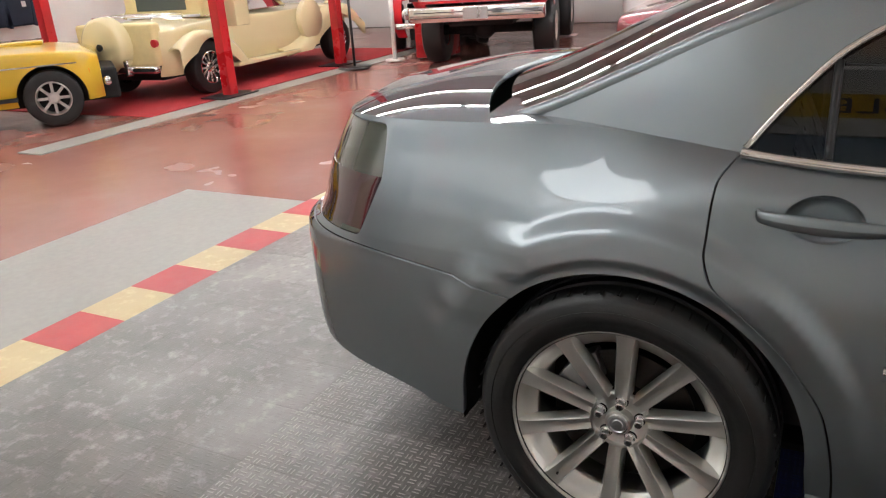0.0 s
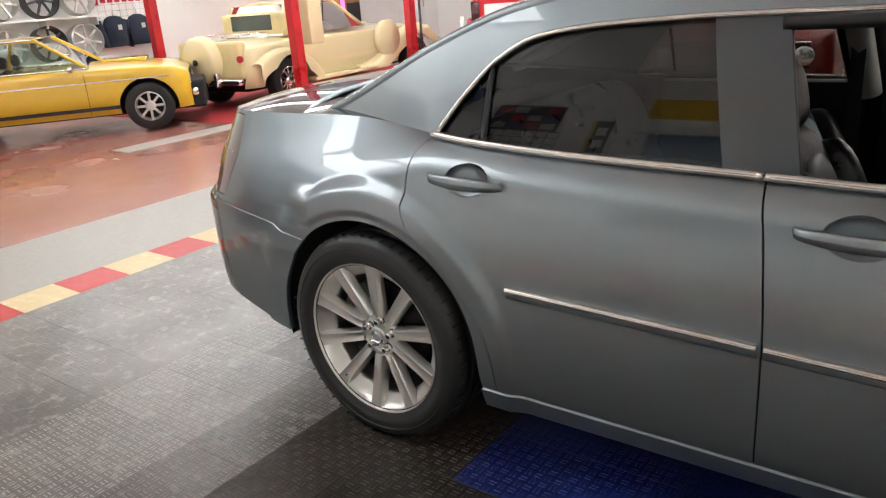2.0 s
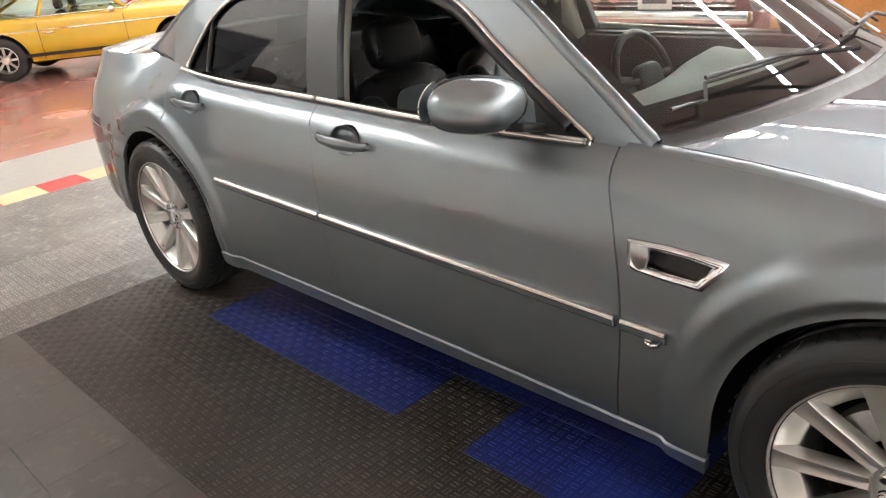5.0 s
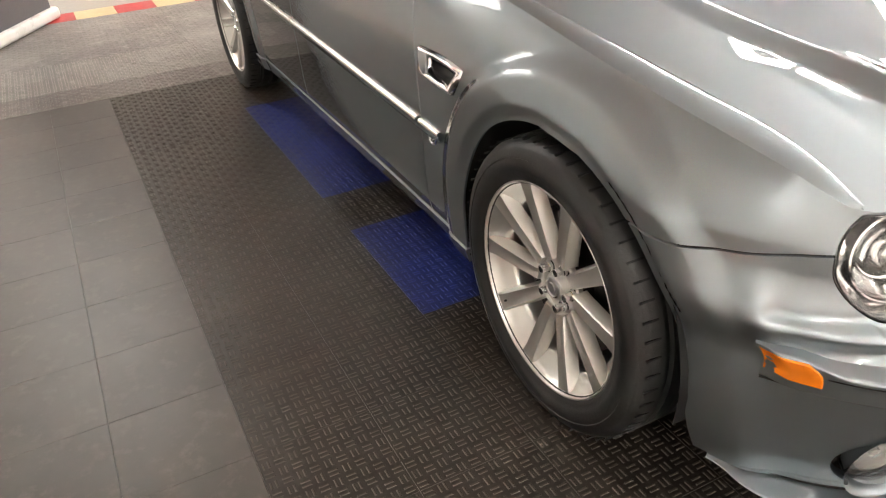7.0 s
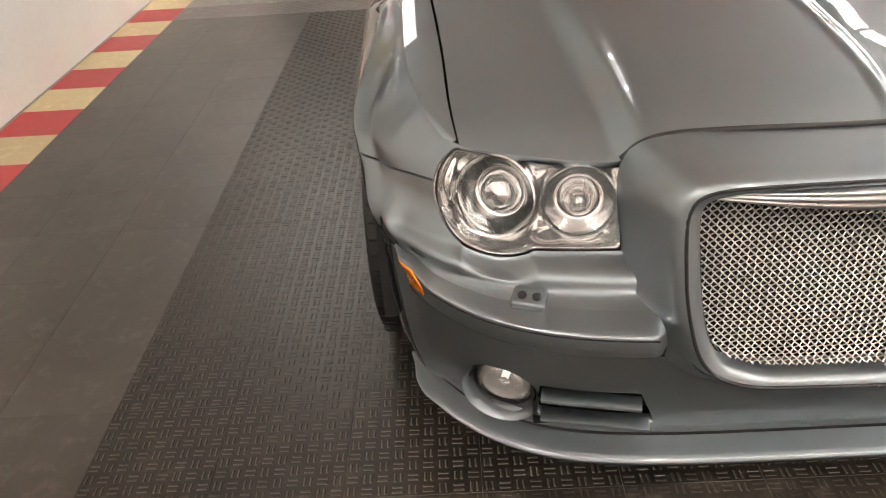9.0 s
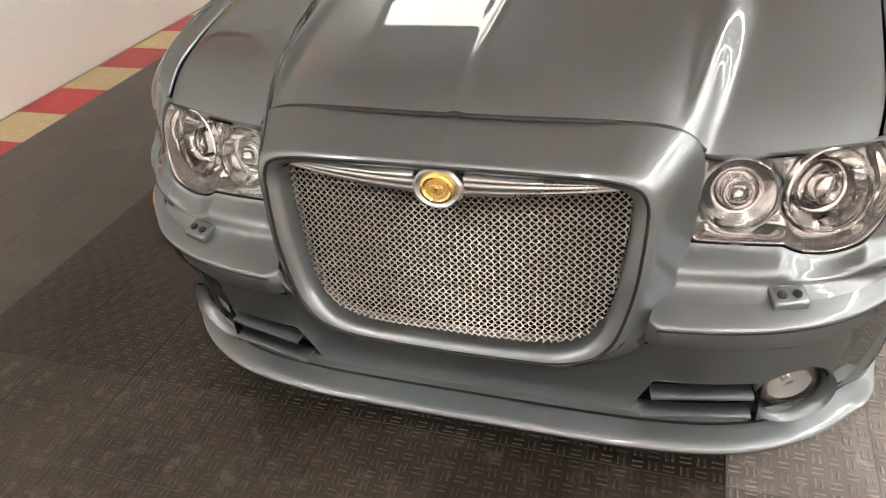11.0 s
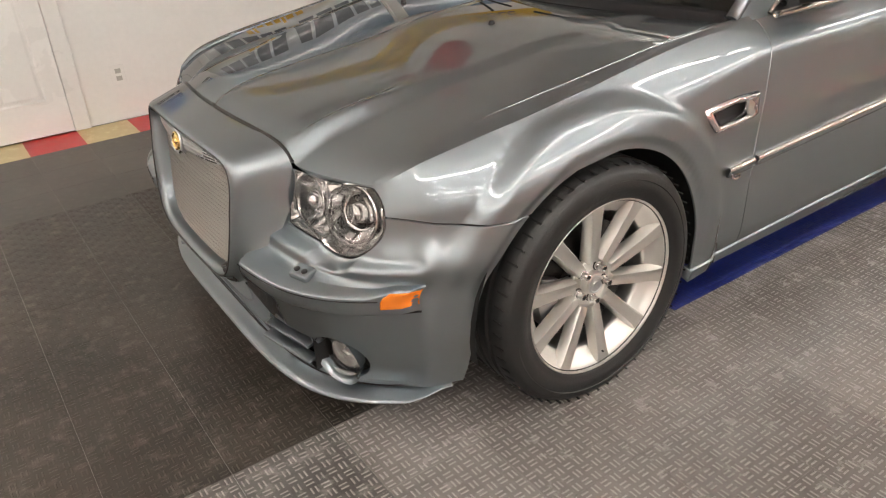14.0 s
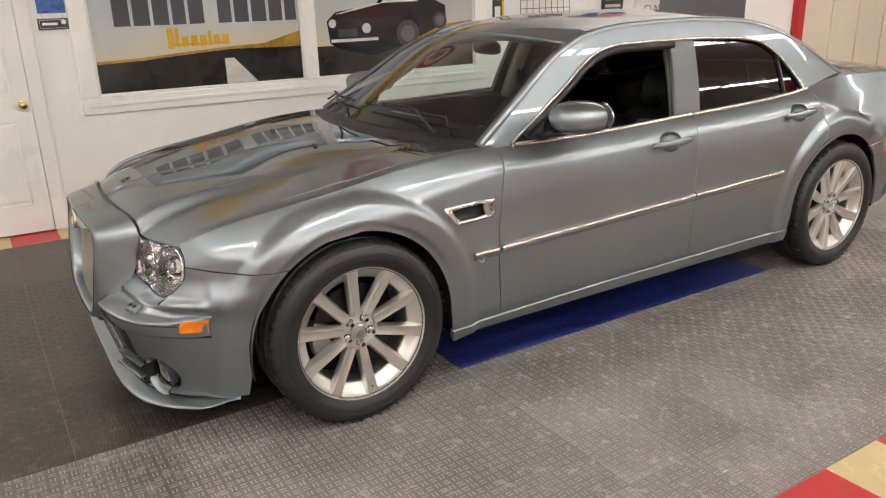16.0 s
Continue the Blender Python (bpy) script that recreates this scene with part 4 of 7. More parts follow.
    part("valve_stem", cyl(0.004, 0.003, 0.03, (0.0, 0.088, -0.232), 8, "y"), BLACK, w)
    return w


def copy_part(ob, parent, m):
    made = {}
    for o in (ob, *ob.children_recursive):
        c = o.copy()
        scene.collection.objects.link(c)
        c.parent = made.get(o.parent, parent)
        made[o] = c
    made[ob].matrix_basis = m
    return made[ob]


W0 = wheel_on(CAR)
W0.matrix_basis = pose(HUB_F, 0.80, HUB_Z + 0.001, 0, 6.3, 0)
copy_part(W0, CAR, pose(HUB_R, 0.80, HUB_Z + 0.001, 0, 100, 0))
copy_part(W0, CAR, pose(HUB_F, -0.80, HUB_Z + 0.001, 0, 0, 180) @ pose(0, 0, 0, 0, -52.6, 0))
copy_part(W0, CAR, pose(HUB_R, -0.80, HUB_Z + 0.001, 0, 0, 180) @ pose(0, 0, 0, 0, -40.5, 0))
# dark wheel wells and floor pan
for cx in (HUB_F, HUB_R):
    for s in (-1, 1):
        a = np.linspace(math.pi * 1.06, -math.pi * 0.06, 24)
        V, F = [], []
        for y in (0.885, 0.55):
            V += [(cx + 0.43 * math.cos(t), s * y, HUB_Z + 0.43 * math.sin(t)) for t in a]
        V += [(cx + 0.02 * math.cos(t), s * 0.55, HUB_Z + 0.02 * math.sin(t)) for t in a]
        F = [(i, i + 1, 24 + i + 1, 24 + i) for i in range(23)] + [(24 + i, 25 + i, 49 + i, 48 + i) for i in range(23)]
        link("wheel_well", V, F, DARK, CAR, "black wheel well liner", True)
part("floor_pan", box((2.1, 1.66, 0.04), (0, 0, 0.25), 0.01), DARK, CAR, "black underbody")
part("engine_tray", box((0.75, 1.05, 0.04), (1.85, 0, 0.24), 0.01), DARK, CAR)
part("rear_tray", box((1.3, 1.05, 0.04), (-1.75, 0, 0.36), 0.01), DARK, CAR)
part("firewall", box((0.03, 1.45, 0.60), (0.98, 0, 0.60)), DARK, CAR)
part("engine_block_cover", box((1.05, 0.95, 0.35), (1.6, 0, 0.50), 0.05), DARK, CAR)
part("trunk_floor", box((0.9, 0.98, 0.02), (-2.05, 0, 0.70)), DARK, CAR)

# ---------------------------------------------------------------- nose details
def outline_at(q, v, out=0.0, dz=0.0):
    """Points along the nose at height share v, pushed outwards in plan."""
    P = side_point(q, np.full_like(q, v))
    d = np.gradient(P, axis=0)
    n = np.stack([-d[:, 1], d[:, 0], 0 * d[:, 0]], -1)
    n /= np.maximum(np.linalg.norm(n, axis=1, keepdims=True), 1e-9)
    n *= np.where((n[:, 0] + n[:, 1]) < 0, -1, 1)[:, None]
    return P + n * out + np.array([0, 0, dz])


def sweep_nose(profile, q0, q1, n=90):
    """A band that follows the nose; profile: outward and height above the bumper's lower edge."""
    q = np.linspace(q0, q1, n)
    fade = 0.12 + 0.88 * sstep(q1, q1 - 0.12, q)[:, None]
    drop = 0.75 + 0.55 * sstep(0.8, 0.3, q)
    rows = []
    for o, h in profile:
        P = outline_at(q, 0.0, o * fade, 0.0)
        P[:, 2] += h * (drop * (0.30 + 0.70 * sstep(q1, q1 - 0.16, q)) if h < 0 else 1)
        rows.append(P)
    return Skin(np.array(rows))


_lip = [(-0.004, 0.012), (0.001, 0.001), (0.0015, -0.012), (-0.006, -0.0145), (-0.006, -0.0185), (0.012, -0.025), (0.036, -0.0315), (0.045, -0.0355), (0.049, -0.041), (0.046, -0.0475), (-0.02, -0.051), (-0.06, -0.048)]
_dense = [tuple(np.array(a) + (np.array(b) - np.array(a)) * k / 3) for a, b in zip(_lip, _lip[1:]) for k in range(3)] + [_lip[-1]]
sweep_nose(_dense, 0.0, 0.850).out(x=1).with_mirror().build("front_lip", PAINT, CAR, "painted splitter lip under the bumper", 0.006)


sweep_nose([(0.0022, -0.0125), (0.0015, -0.0150), (0.0022, -0.0178)], 0.0, 0.80).out(x=1).with_mirror().build("lip_joint", DARK, CAR, "dark joint above the splitter lip", 0.004)


def at_height(q, z, out=0.0):
    """Points along the nose at the given height or heights, pushed outwards in plan."""
    v = np.linspace(0, 1, 240)
    z = np.broadcast_to(np.asarray(z, float), q.shape)
    G = side_point(q[:, None], v[None, :])
    k = np.array([np.interp(h, g[:, 2], v) for g, h in zip(G, z)])
    P = side_point(q, k)
    d = np.gradient(P, axis=0)
    n = np.stack([-d[:, 1], d[:, 0], 0 * d[:, 0]], -1)
    n /= np.maximum(np.linalg.norm(n, axis=1, keepdims=True), 1e-9)
    n *= np.where((n[:, 0] + n[:, 1]) < 0, -1, 1)[:, None]
    P = P + n * np.asarray(out)[..., None]
    P[:, 2] = z
    return P


def shelf(profile, q0, q1, n=110, round_in=0.02, round_out=0.05, rows=3, lift=None):
    """A raised band of the bumper; profile: height and how far it stands out. lift: where its front edge climbs."""
    q = np.linspace(q0, q1, n)
    e = np.sqrt(np.clip((q - q0) / round_in, 0.02, 1)) * (0.35 + 0.65 * sstep(q1, q1 - round_out, q))
    pr = [tuple(np.array(a) + (np.array(b) - np.array(a)) * k / rows) for a, b in zip(profile, profile[1:]) for k in range(rows)] + [profile[-1]]
    out = []
    for z, o in pr:
        climb = 0 if lift is None else 0.018 * sstep(lift - 0.05, lift + 0.01, q) * np.clip((z - 0.485) / 0.03, 0, 1) * np.clip((0.552 - z) / 0.024, 0, 1)
        out.append(at_height(q, z + climb, o * e))
    return Skin(np.array(out)).out(x=1)


qq = np.linspace(0.0, 0.9, 400)
_at = at_height(qq, 0.515)
q_in = float(np.interp(0.362, _at[:, 1], qq))
q_amber = float(np.interp(-2.148, -_at[:, 0], qq))
q_end = float(np.interp(-2.060, -_at[:, 0], qq))
# shelf strip across the bumper, either side of the grille
STRIP = shelf([(0.5515, -0.012), (0.5295, 0.0155), (0.5275, 0.0175), (0.5255, 0.0195), (0.5225, 0.0210), (0.519, 0.0215), (0.495, 0.0205), (0.4765, 0.0192), (0.4735, 0.0180), (0.4715, 0.0155), (0.4700, 0.009), (0.4690, -0.006)], q_in, q_end, lift=q_amber)
MARKER = shelf([(0.5405, -0.002), (0.540, 0.0225), (0.537, 0.0240), (0.512, 0.0228), (0.492, 0.0215), (0.4905, 0.020), (0.490, -0.002)], q_amber, q_end - 0.004, 30, 0.001, 0.045)
for side, way in SIDES:
    b = way(STRIP).build("bumper_strip", PAINT, CAR, "raised painted bumper strip", 0.004)
    way(MARKER).build("side_marker", AMBER, b, "orange side marker lens", 0.004)
    # dark band and bar along the joint also paint in the strip's shade
    way(FLANK.keep(lambda x, y, z: x - 2.06).keep(lambda x, y, z: z - 0.462).keep(lambda x, y, z: 0.4685 - z).keep(lambda x, y, z: y - 0.372).moved(0.0015)).build("strip_shadow_gap", DARK, CAR, "", 0.0)
    _under = at_height(np.linspace(q_in, q_end - 0.01, 70), 0.4665, 0.0015)
    link("strip_joint", *tube([(x, side * y, z) for x, y, z in _under], 0.0032, 6), DARK, b, "dark joint under the strip", True)
    _line = at_height(np.linspace(q_in + 0.012, q_amber - 0.004, 70), 0.5165, 0.0212)
    link("strip_groove", *tube([(x, side * y, z) for x, y, z in _line], 0.0016, 6), DARK, b, "fine dark groove along the strip", True)
    # washer nozzle cover
    bm = box((0.045, 0.062, 0.020), (0, 0, 0), 0.007, 3)
    bm.transform(pose(2.262, side * 0.588, 0.549, 0, 14, side * 18))
    wz = part("washer_cover", bm, PAINT, CAR, "small painted lamp washer", angle=40)
    for k in (-0.013, 0.013):
        bm = cyl(0.0085, 0.0085, 0.006, (0, 0, 0), 16, "z", 0.0015)
        bm.transform(pose(2.266, side * 0.588, 0.5545, 0, 14, side * 18) @ Matrix.Translation((0, k, 0.004)))
        part("washer_jet", bm, SATIN_BLACK, wz, angle=40)
    # headlamp: clear cover over two chrome bowls
    lens = way(FLANK.keep(in_lamp).moved(0.0005)).build("headlamp", LENS, CAR, "clear headlamp with chrome reflector bowls", 0.0)
    back = FLANK.keep(in_lamp)
    tray = back.V.copy()
    depth = sstep(0.0, 0.022, in_lamp(*back.V.T))
    ratio = np.minimum(np.hypot(tray[:, 1] - 0.638, tray[:, 2] - 0.689) / 0.075, np.hypot(tray[:, 1] - 0.492, tray[:, 2] - 0.689) / 0.066)
    deep = sstep(1.06, 0.92, ratio)
    tray[:, 0] -= 0.003 + depth * (0.028 + 0.070 * deep + 0.02 * sstep(2.16, 2.02, tray[:, 0]) + 0.006 * np.sin(tray[:, 1] * 95) * np.cos(tray[:, 2] * 80))
    hb = link("reflector_tray", tray * np.array([1, side, 1]), back.F if side > 0 else [f[::-1] for f in back.F], CHROME_SOFT, lens, "chrome reflector tray", True)
    rimr = way(FLANK.keep(lambda x, y, z: in_lamp(x, y, z)).keep(lambda x, y, z: 0.0016 - in_lamp(x, y, z)).moved(-0.0015))
    rimr.build("lamp_gasket", SATIN_BLACK, lens, "black gasket", 0.004)
    for cy, cz, r, turn, back_by in ((0.638, 0.689, 0.075, 24, 0.036), (0.492, 0.689, 0.066, 8, 0.024)):
        near = np.argmin(np.hypot(FLANK.V[:, 1] - cy, FLANK.V[:, 2] - cz) + 9 * (FLANK.V[:, 0] < 1.9))
        cx = FLANK.V[near, 0] - back_by
        bowl = [(r * 1.05, -0.010), (r * 1.04, 0.003), (r, 0.005), (r * 0.955, 0.001), (r * 0.95, -0.006)] + [(r * 0.95 * k, -0.006 - 0.052 * (1 - k * k)  + 0.004 * math.exp(-((k - 0.62) / 0.05) ** 2)) for k in np.linspace(0.97, 0.03, 44)]
        V, F = lathe(bowl, 40, "z")
        M = Matrix.Translation((cx, side * cy, cz)) @ pose(0, 0, 0, 0, 90 - 12, side * turn)
        bm = solid((V, F))
        bm.transform(M)
        part("reflector_bowl", bm, REFLECTOR, lens, "round chrome reflector bowl", angle=50)
        V, F = lathe([(r * 0.40, -0.052), (r * 0.42, -0.024), (r * 0.45, -0.018), (r * 0.43, -0.013), (r * 0.38, -0.016), (r * 0.33, -0.008), (r * 0.18, 0.003), (0.002, 0.006)], 32, "z")
        bm = solid((V, F))
        bm.transform(M)
        part("projector", bm, LENS if cy > 0.55 else REFLECTOR, lens, "glass projector", angle=50)
        V, F = lathe([(r * 0.36, -0.030), (r * 0.30, -0.012), (0.002, -0.006)], 24, "z")
        bm = solid((V, F))
        bm.transform(M)
        part("projector_core", bm, REFLECTOR, lens, "", angle=50)
    # fog lamp in its recess
    yy = 0.636
    M = Matrix.Translation((2.212, side * yy, 0.294)) @ pose(0, 0, 0, 0, 90 + 4, side * 20)
    V, F = lathe([(0.079, 0.016), (0.072, 0.011), (0.068, -0.002), (0.066, -0.022), (0.060, -0.030), (0.002, -0.032)], 40, "z")
    bm = solid((V, F))
    bm.transform(M)
    fr = part("fog_lamp", bm, PAINT, CAR, "round fog lamp in a painted recess", angle=40)
    V, F = lathe([(0.063, -0.024), (0.062, -0.010), (0.053, -0.001), (0.032, 0.004), (0.002, 0.006)], 40, "z")
    bm = solid((V, F))
    bm.transform(M)
    part("fog_lens", bm, LENS, fr, "clear domed lens", angle=50)
    V, F = lathe([(0.061, -0.020), (0.050, -0.026), (0.030, -0.030), (0.012, -0.0315), (0.011, -0.018), (0.002, -0.016)], 40, "z")
    bm = solid((V, F))
    bm.transform(M)
    part("fog_reflector", bm, CHROME_SOFT, fr, "", angle=50)
    # air duct with two slats
    bm = box((0.09, 0.245, 0.112), (2.215, side * 0.455, 0.294))
    for f in [f for f in bm.faces if f.normal.x > 0.9]:
        bm.faces.remove(f)
    du = part("air_duct", bm, DARK, CAR, "dark bumper duct with painted slats")
    for zc, dx, y0 in ((0.318, 0.002, 0.374), (0.270, 0.006, 0.356)):
        bm = box((0.034, 0.566 - y0, 0.011), (0, 0, 0), 0.004, 2)
        bm.transform(pose(2.276 + dx, side * (y0 + 0.566) / 2, zc - 0.006, 0, 10, side * 12))
        part("duct_slat", bm, PAINT, du, angle=40)

# woven wire behind the rim
mesh_in = smooth_curve([0.425, 0.430, 0.452, 0.486, 0.53, 0.63, 0.735, 0.754, 0.766, 0.774, 0.781], [0.0, 0.18, 0.252, 0.283, 0.300, 0.318, 0.326, 0.318, 0.295, 0.24, 0.0])
lean_x = lambda y, z: 2.338 - 0.14 * (z - 0.43) - 0.10 * y * y
V, F = [], []
pitch = 0.0136
for d in (-1, 1):
    for c in np.arange(-0.8, 0.9, pitch):
        run = []
        for y in list(np.arange(-0.33, 0.331, 0.0068)) + [9.0]:
            z = 0.60 + d * (y - c)
            if 0.426 < z < 0.780 and abs(y) < float(mesh_in(z)):
                k = round((y - c) / 0.0068)
                run.append((float(lean_x(y, z)) + d * (0.0020 if k % 2 else -0.0020), y, z))
            else:
                if len(run) > 2:
                    v, f = tube(run, 0.0015, 4)
                    F += [tuple(i + len(V) for i in g) for g in f]
                    V += [tuple(p) for p in v]
                run = []
tagged(link("grille_mesh", V, F, WIRE, CAR, "woven bright wire mesh grille"), kind="stuff")
bm = box((0.02, 0.66, 0.36), (2.25, 0, 0.60))
part("radiator", bm, DARK, CAR, "dark radiator behind the mesh")
part("number_plate_bar", box((0.012, 0.50, 0.055), (2.285, 0, 0.475), 0.003), DISC, CAR, "pale bar behind the mesh", angle=30)
# winged bar and round gold badge
wing = None
for side in (1, -1):
    P = []
    for u in np.linspace(0, 1, 30):
        y = 0.045 + 0.27 * u
        h = 0.030 * (1 - u) ** 0.7 + 0.010
        zc = 0.765 + 0.002 * u - 0.004
        row = []
        for k, (o, zz) in enumerate(((-0.006, -1), (0.006, -0.95), (0.008, -0.45), (0.003, -0.33), (0.008, -0.2), (0.008, 0.25), (0.003, 0.36), (0.008, 0.48), (0.007, 0.95), (-0.006, 1))):
            row.append((2.336 - 0.03 * u * u - 0.10 * y * y + o, side * y, zc + zz * h * 0.5))
        P.append(row)
    Skin(np.array(P)).out(x=1).build("badge_wing", BRUSHED, CAR, "ribbed metal wing of the badge", 0.006)
M = Matrix.Translation((2.346, 0, 0.757)) @ pose(0, 0, 0, 0, 82, 0)
V, F = lathe([(0.044, -0.012), (0.043, 0.002), (0.038, 0.006), (0.033, 0.003), (0.002, 0.003)], 48, "z")
bm = solid((V, F))
bm.transform(M @ Matrix.Diagonal((0.86, 1.06, 1, 1)))
bd = part("badge", bm, BRUSHED, CAR, "oval badge with a gold centre", angle=40)
V, F = lathe([(0.032, 0.0025), (0.031, 0.007), (0.026, 0.0085), (0.022, 0.006), (0.012, 0.006), (0.010, 0.0085), (0.002, 0.009)], 48, "z")
bm = solid((V, F))
bm.transform(M @ Matrix.Diagonal((0.86, 1.0, 1, 1)))
part("badge_disc", bm, GOLD, bd, "gold disc", angle=30)

# ---------------------------------------------------------------- flank details
for side in (1, -1):
    door = {"rear": DOORS[side, "rear"], "front": DOORS[side, "front"]}
    # side mouldings: a painted bar with a chrome edge
    for x0, x1, owner in ((-0.985, -0.311, door["rear"]), (-0.294, 0.868, door["front"]), (0.888, 1.005, CAR)):
        zz = lambda x: 0.633 - (x + 0.99) * 0.0315
        rows = []
        for x in np.linspace(x0, x1, 40):
            rows.append([tuple(on_side(x, zz(x) + h, o, side)) for h, o in ((-0.019, -0.002), (-0.018, 0.010), (-0.012, 0.013), (0.0, 0.0135))])
        Skin(np.array(rows)).out(y=side).build("side_moulding", PAINT, owner, "painted side moulding", 0.004)
        rows = []
        for x in np.linspace(x0, x1, 40):
            rows.append([tuple(on_side(x, zz(x) + h, o, side)) for h, o in ((0.0, 0.0138), (0.004, 0.016), (0.010, 0.0145), (0.014, 0.009), (0.014, -0.001))])
        Skin(np.array(rows)).out(y=side).build("moulding_chrome", TRIM, owner, "thin chrome edge", 0.003)
    link("moulding_hook", *tube([tuple(on_side(x, z, 0.012, side)) for x, z in ((1.0, 0.566), (0.990, 0.548), (0.972, 0.541), (0.955, 0.546), (0.958, 0.556), (0.972, 0.554))], 0.0045, 8), CHROME, CAR, "small chrome hook under the moulding", True)
    # handles over dished cups
    for x0, x1, z0, z1, owner in ((-1.246, -1.0, 0.936, 0.928, door["rear"]), (-0.255, -0.005, 0.900, 0.893, door["front"])):
        xc, zc = (x0 + x1) / 2, (z0 + z1) / 2
        c = on_side(xc, zc, 0.0, side)
        V, F = lathe([(1.0, 0.001), (0.97, 0.0006), (0.93, -0.003), (0.90, -0.006), (0.6, -0.0064), (0.3, -0.0066), (0.01, -0.0066)], 32, "y")
        bm = solid((V, F))
        bm.transform(Matrix.Translation(c + Vector((0, side * 0.0015, 0.0))) @ pose(0, 0, 0, side * 13, 0, 0) @ Matrix.Diagonal((0.074, side, 0.047, 1)))
        part("handle_cup", bm, PAINT, owner, "dished cup behind the handle", angle=40)
        rows = []
        for u in np.linspace(0, 1, 26):
            x = x0 + (x1 - x0) * u
            z = z0 + (z1 - z0) * u
            o = 0.012 + 0.030 * math.sin(math.pi * u) ** 0.45
            h = 0.013 + 0.006 * math.sin(math.pi * u)
            ring = []
            for k in range(13):
                a = 2 * math.pi * k / 12
                p = on_side(x, z, 0, side)
                ring.append((x, p.y + side * (o + 0.009 * math.cos(a)), z + h * math.sin(a)))
            rows.append(ring)
        sk = Skin(np.array(rows))
        c0 = sk.V.mean(0)
        if ((sk.V - c0) * sk.N)[:, 1:].sum() < 0:
            sk = sk.flip()
        sk.build("door_handle", PAINT, owner, "painted door handle", 0.006)
    # fender vent
    def vent_pt(x, z, o):
        return tuple(on_side(x, z, o, side))
    ring = [(0.912, 0.790), (1.00, 0.793), (1.07, 0.790), (1.128, 0.783), (1.108, 0.750), (1.082, 0.720), (1.0, 0.722), (0.93, 0.728), (0.912, 0.735)]
    rows = []
    cx, cz = 1.01, 0.757
    for x, z in ring + ring[:1]:
        row = []
        for k, o in ((1.12, -0.002), (1.08, 0.010), (0.98, 0.012), (0.84, 0.008), (0.78, -0.022)):
            row.append(vent_pt(cx + (x - cx) * k, cz + (z - cz) * (1 + (k - 1) * 1.9), o))
        rows.append(row)
    Skin(np.array(rows)).out(y=side).build("vent_frame", CHROME, CAR, "chrome vent frame with a crest", 0.0)
    bm = solid(([vent_pt(x, z, -0.018) for x, z in ring], [tuple(range(len(ring)))]))
    part("vent_mesh", bm, BLACK, CAR, "black vent mesh")
    bm = plate([(-0.024, 0.028), (0.022, 0.028), (0.024, 0.0), (0.014, -0.024), (0.0, -0.034), (-0.016, -0.024), (-0.026, 0.0)], 0.010, 0.003)
    p = on_side(0.938, 0.762, 0.004, side)
    bm.transform(Matrix.Translation(p) @ Matrix.Diagonal((1, side, 1, 1)))
    bmesh.ops.recalc_face_normals(bm, faces=bm.faces)
    part("vent_crest", bm, BRUSHED, CAR, "small metal crest", angle=30)
    # door mirror
    bm = bmesh.new()
    bmesh.ops.create_icosphere(bm, subdivisions=4, radius=1)
    for v in bm.verts:
        x, y, z = v.co
        f = 1 - 0.22 * max(0, z) ** 2
        v.co = (0.118 * math.copysign(abs(x) ** 0.75, x) * (1 if x > 0 else 0.95), 0.118 * math.copysign(abs(y) ** 0.82, y) * f, 0.068 * math.copysign(abs(z) ** 0.8, z))
    bm.transform(Matrix.Translation((0.520, side * 0.957, 1.086)) @ pose(0, 0, 0, side * 3, 0, side * -14))
    mr = part("door_mirror", bm, PAINT, CAR, "painted door mirror housing", smooth=True)
    bm = box((0.055, 0.13, 0.022), (0, 0, 0), 0.008, 3)
    bm.transform(pose(0.59, side * 0.858, 1.012, side * 14, 0, side * -10))
    part("mirror_foot", bm, BLACK, mr, "black mirror foot", angle=40)
    bm = cyl(0.095, 0.095, 0.004, (0, 0, 0), 32, "x")
    bm.transform(Matrix.Translation((0.404, side * 0.968, 1.084)) @ pose(0, 0, 0, 0, 0, side * -14) @ Matrix.Diagonal((1, 1.05, 0.58, 1)))
    part("mirror_glass", bm, REFLECTOR, mr, "mirror glass", angle=30)
    # hood washer jet
    bm = cyl(0.012, 0.008, 0.014, (1.39, side * 0.257, float(hood_point(1.255, 0.335)[2]) + 0.005), 12, "z", 0.002)
    part("hood_jet", bm, BLACK, CAR, "small black washer jet", angle=40)

# black bar along the hood's front edge, standing for shade in its gap
seal = [hood_point(np.array(HOOD_END), np.array(t)) + np.array([0.0040, 0, 0.0022]) for t in np.linspace(-0.605, 0.605, 90)]
link("hood_seal", *tube([tuple(p) for p in seal], 0.0060, 8), BLACK, CAR, "black rubber seal at the hood's front edge", True)
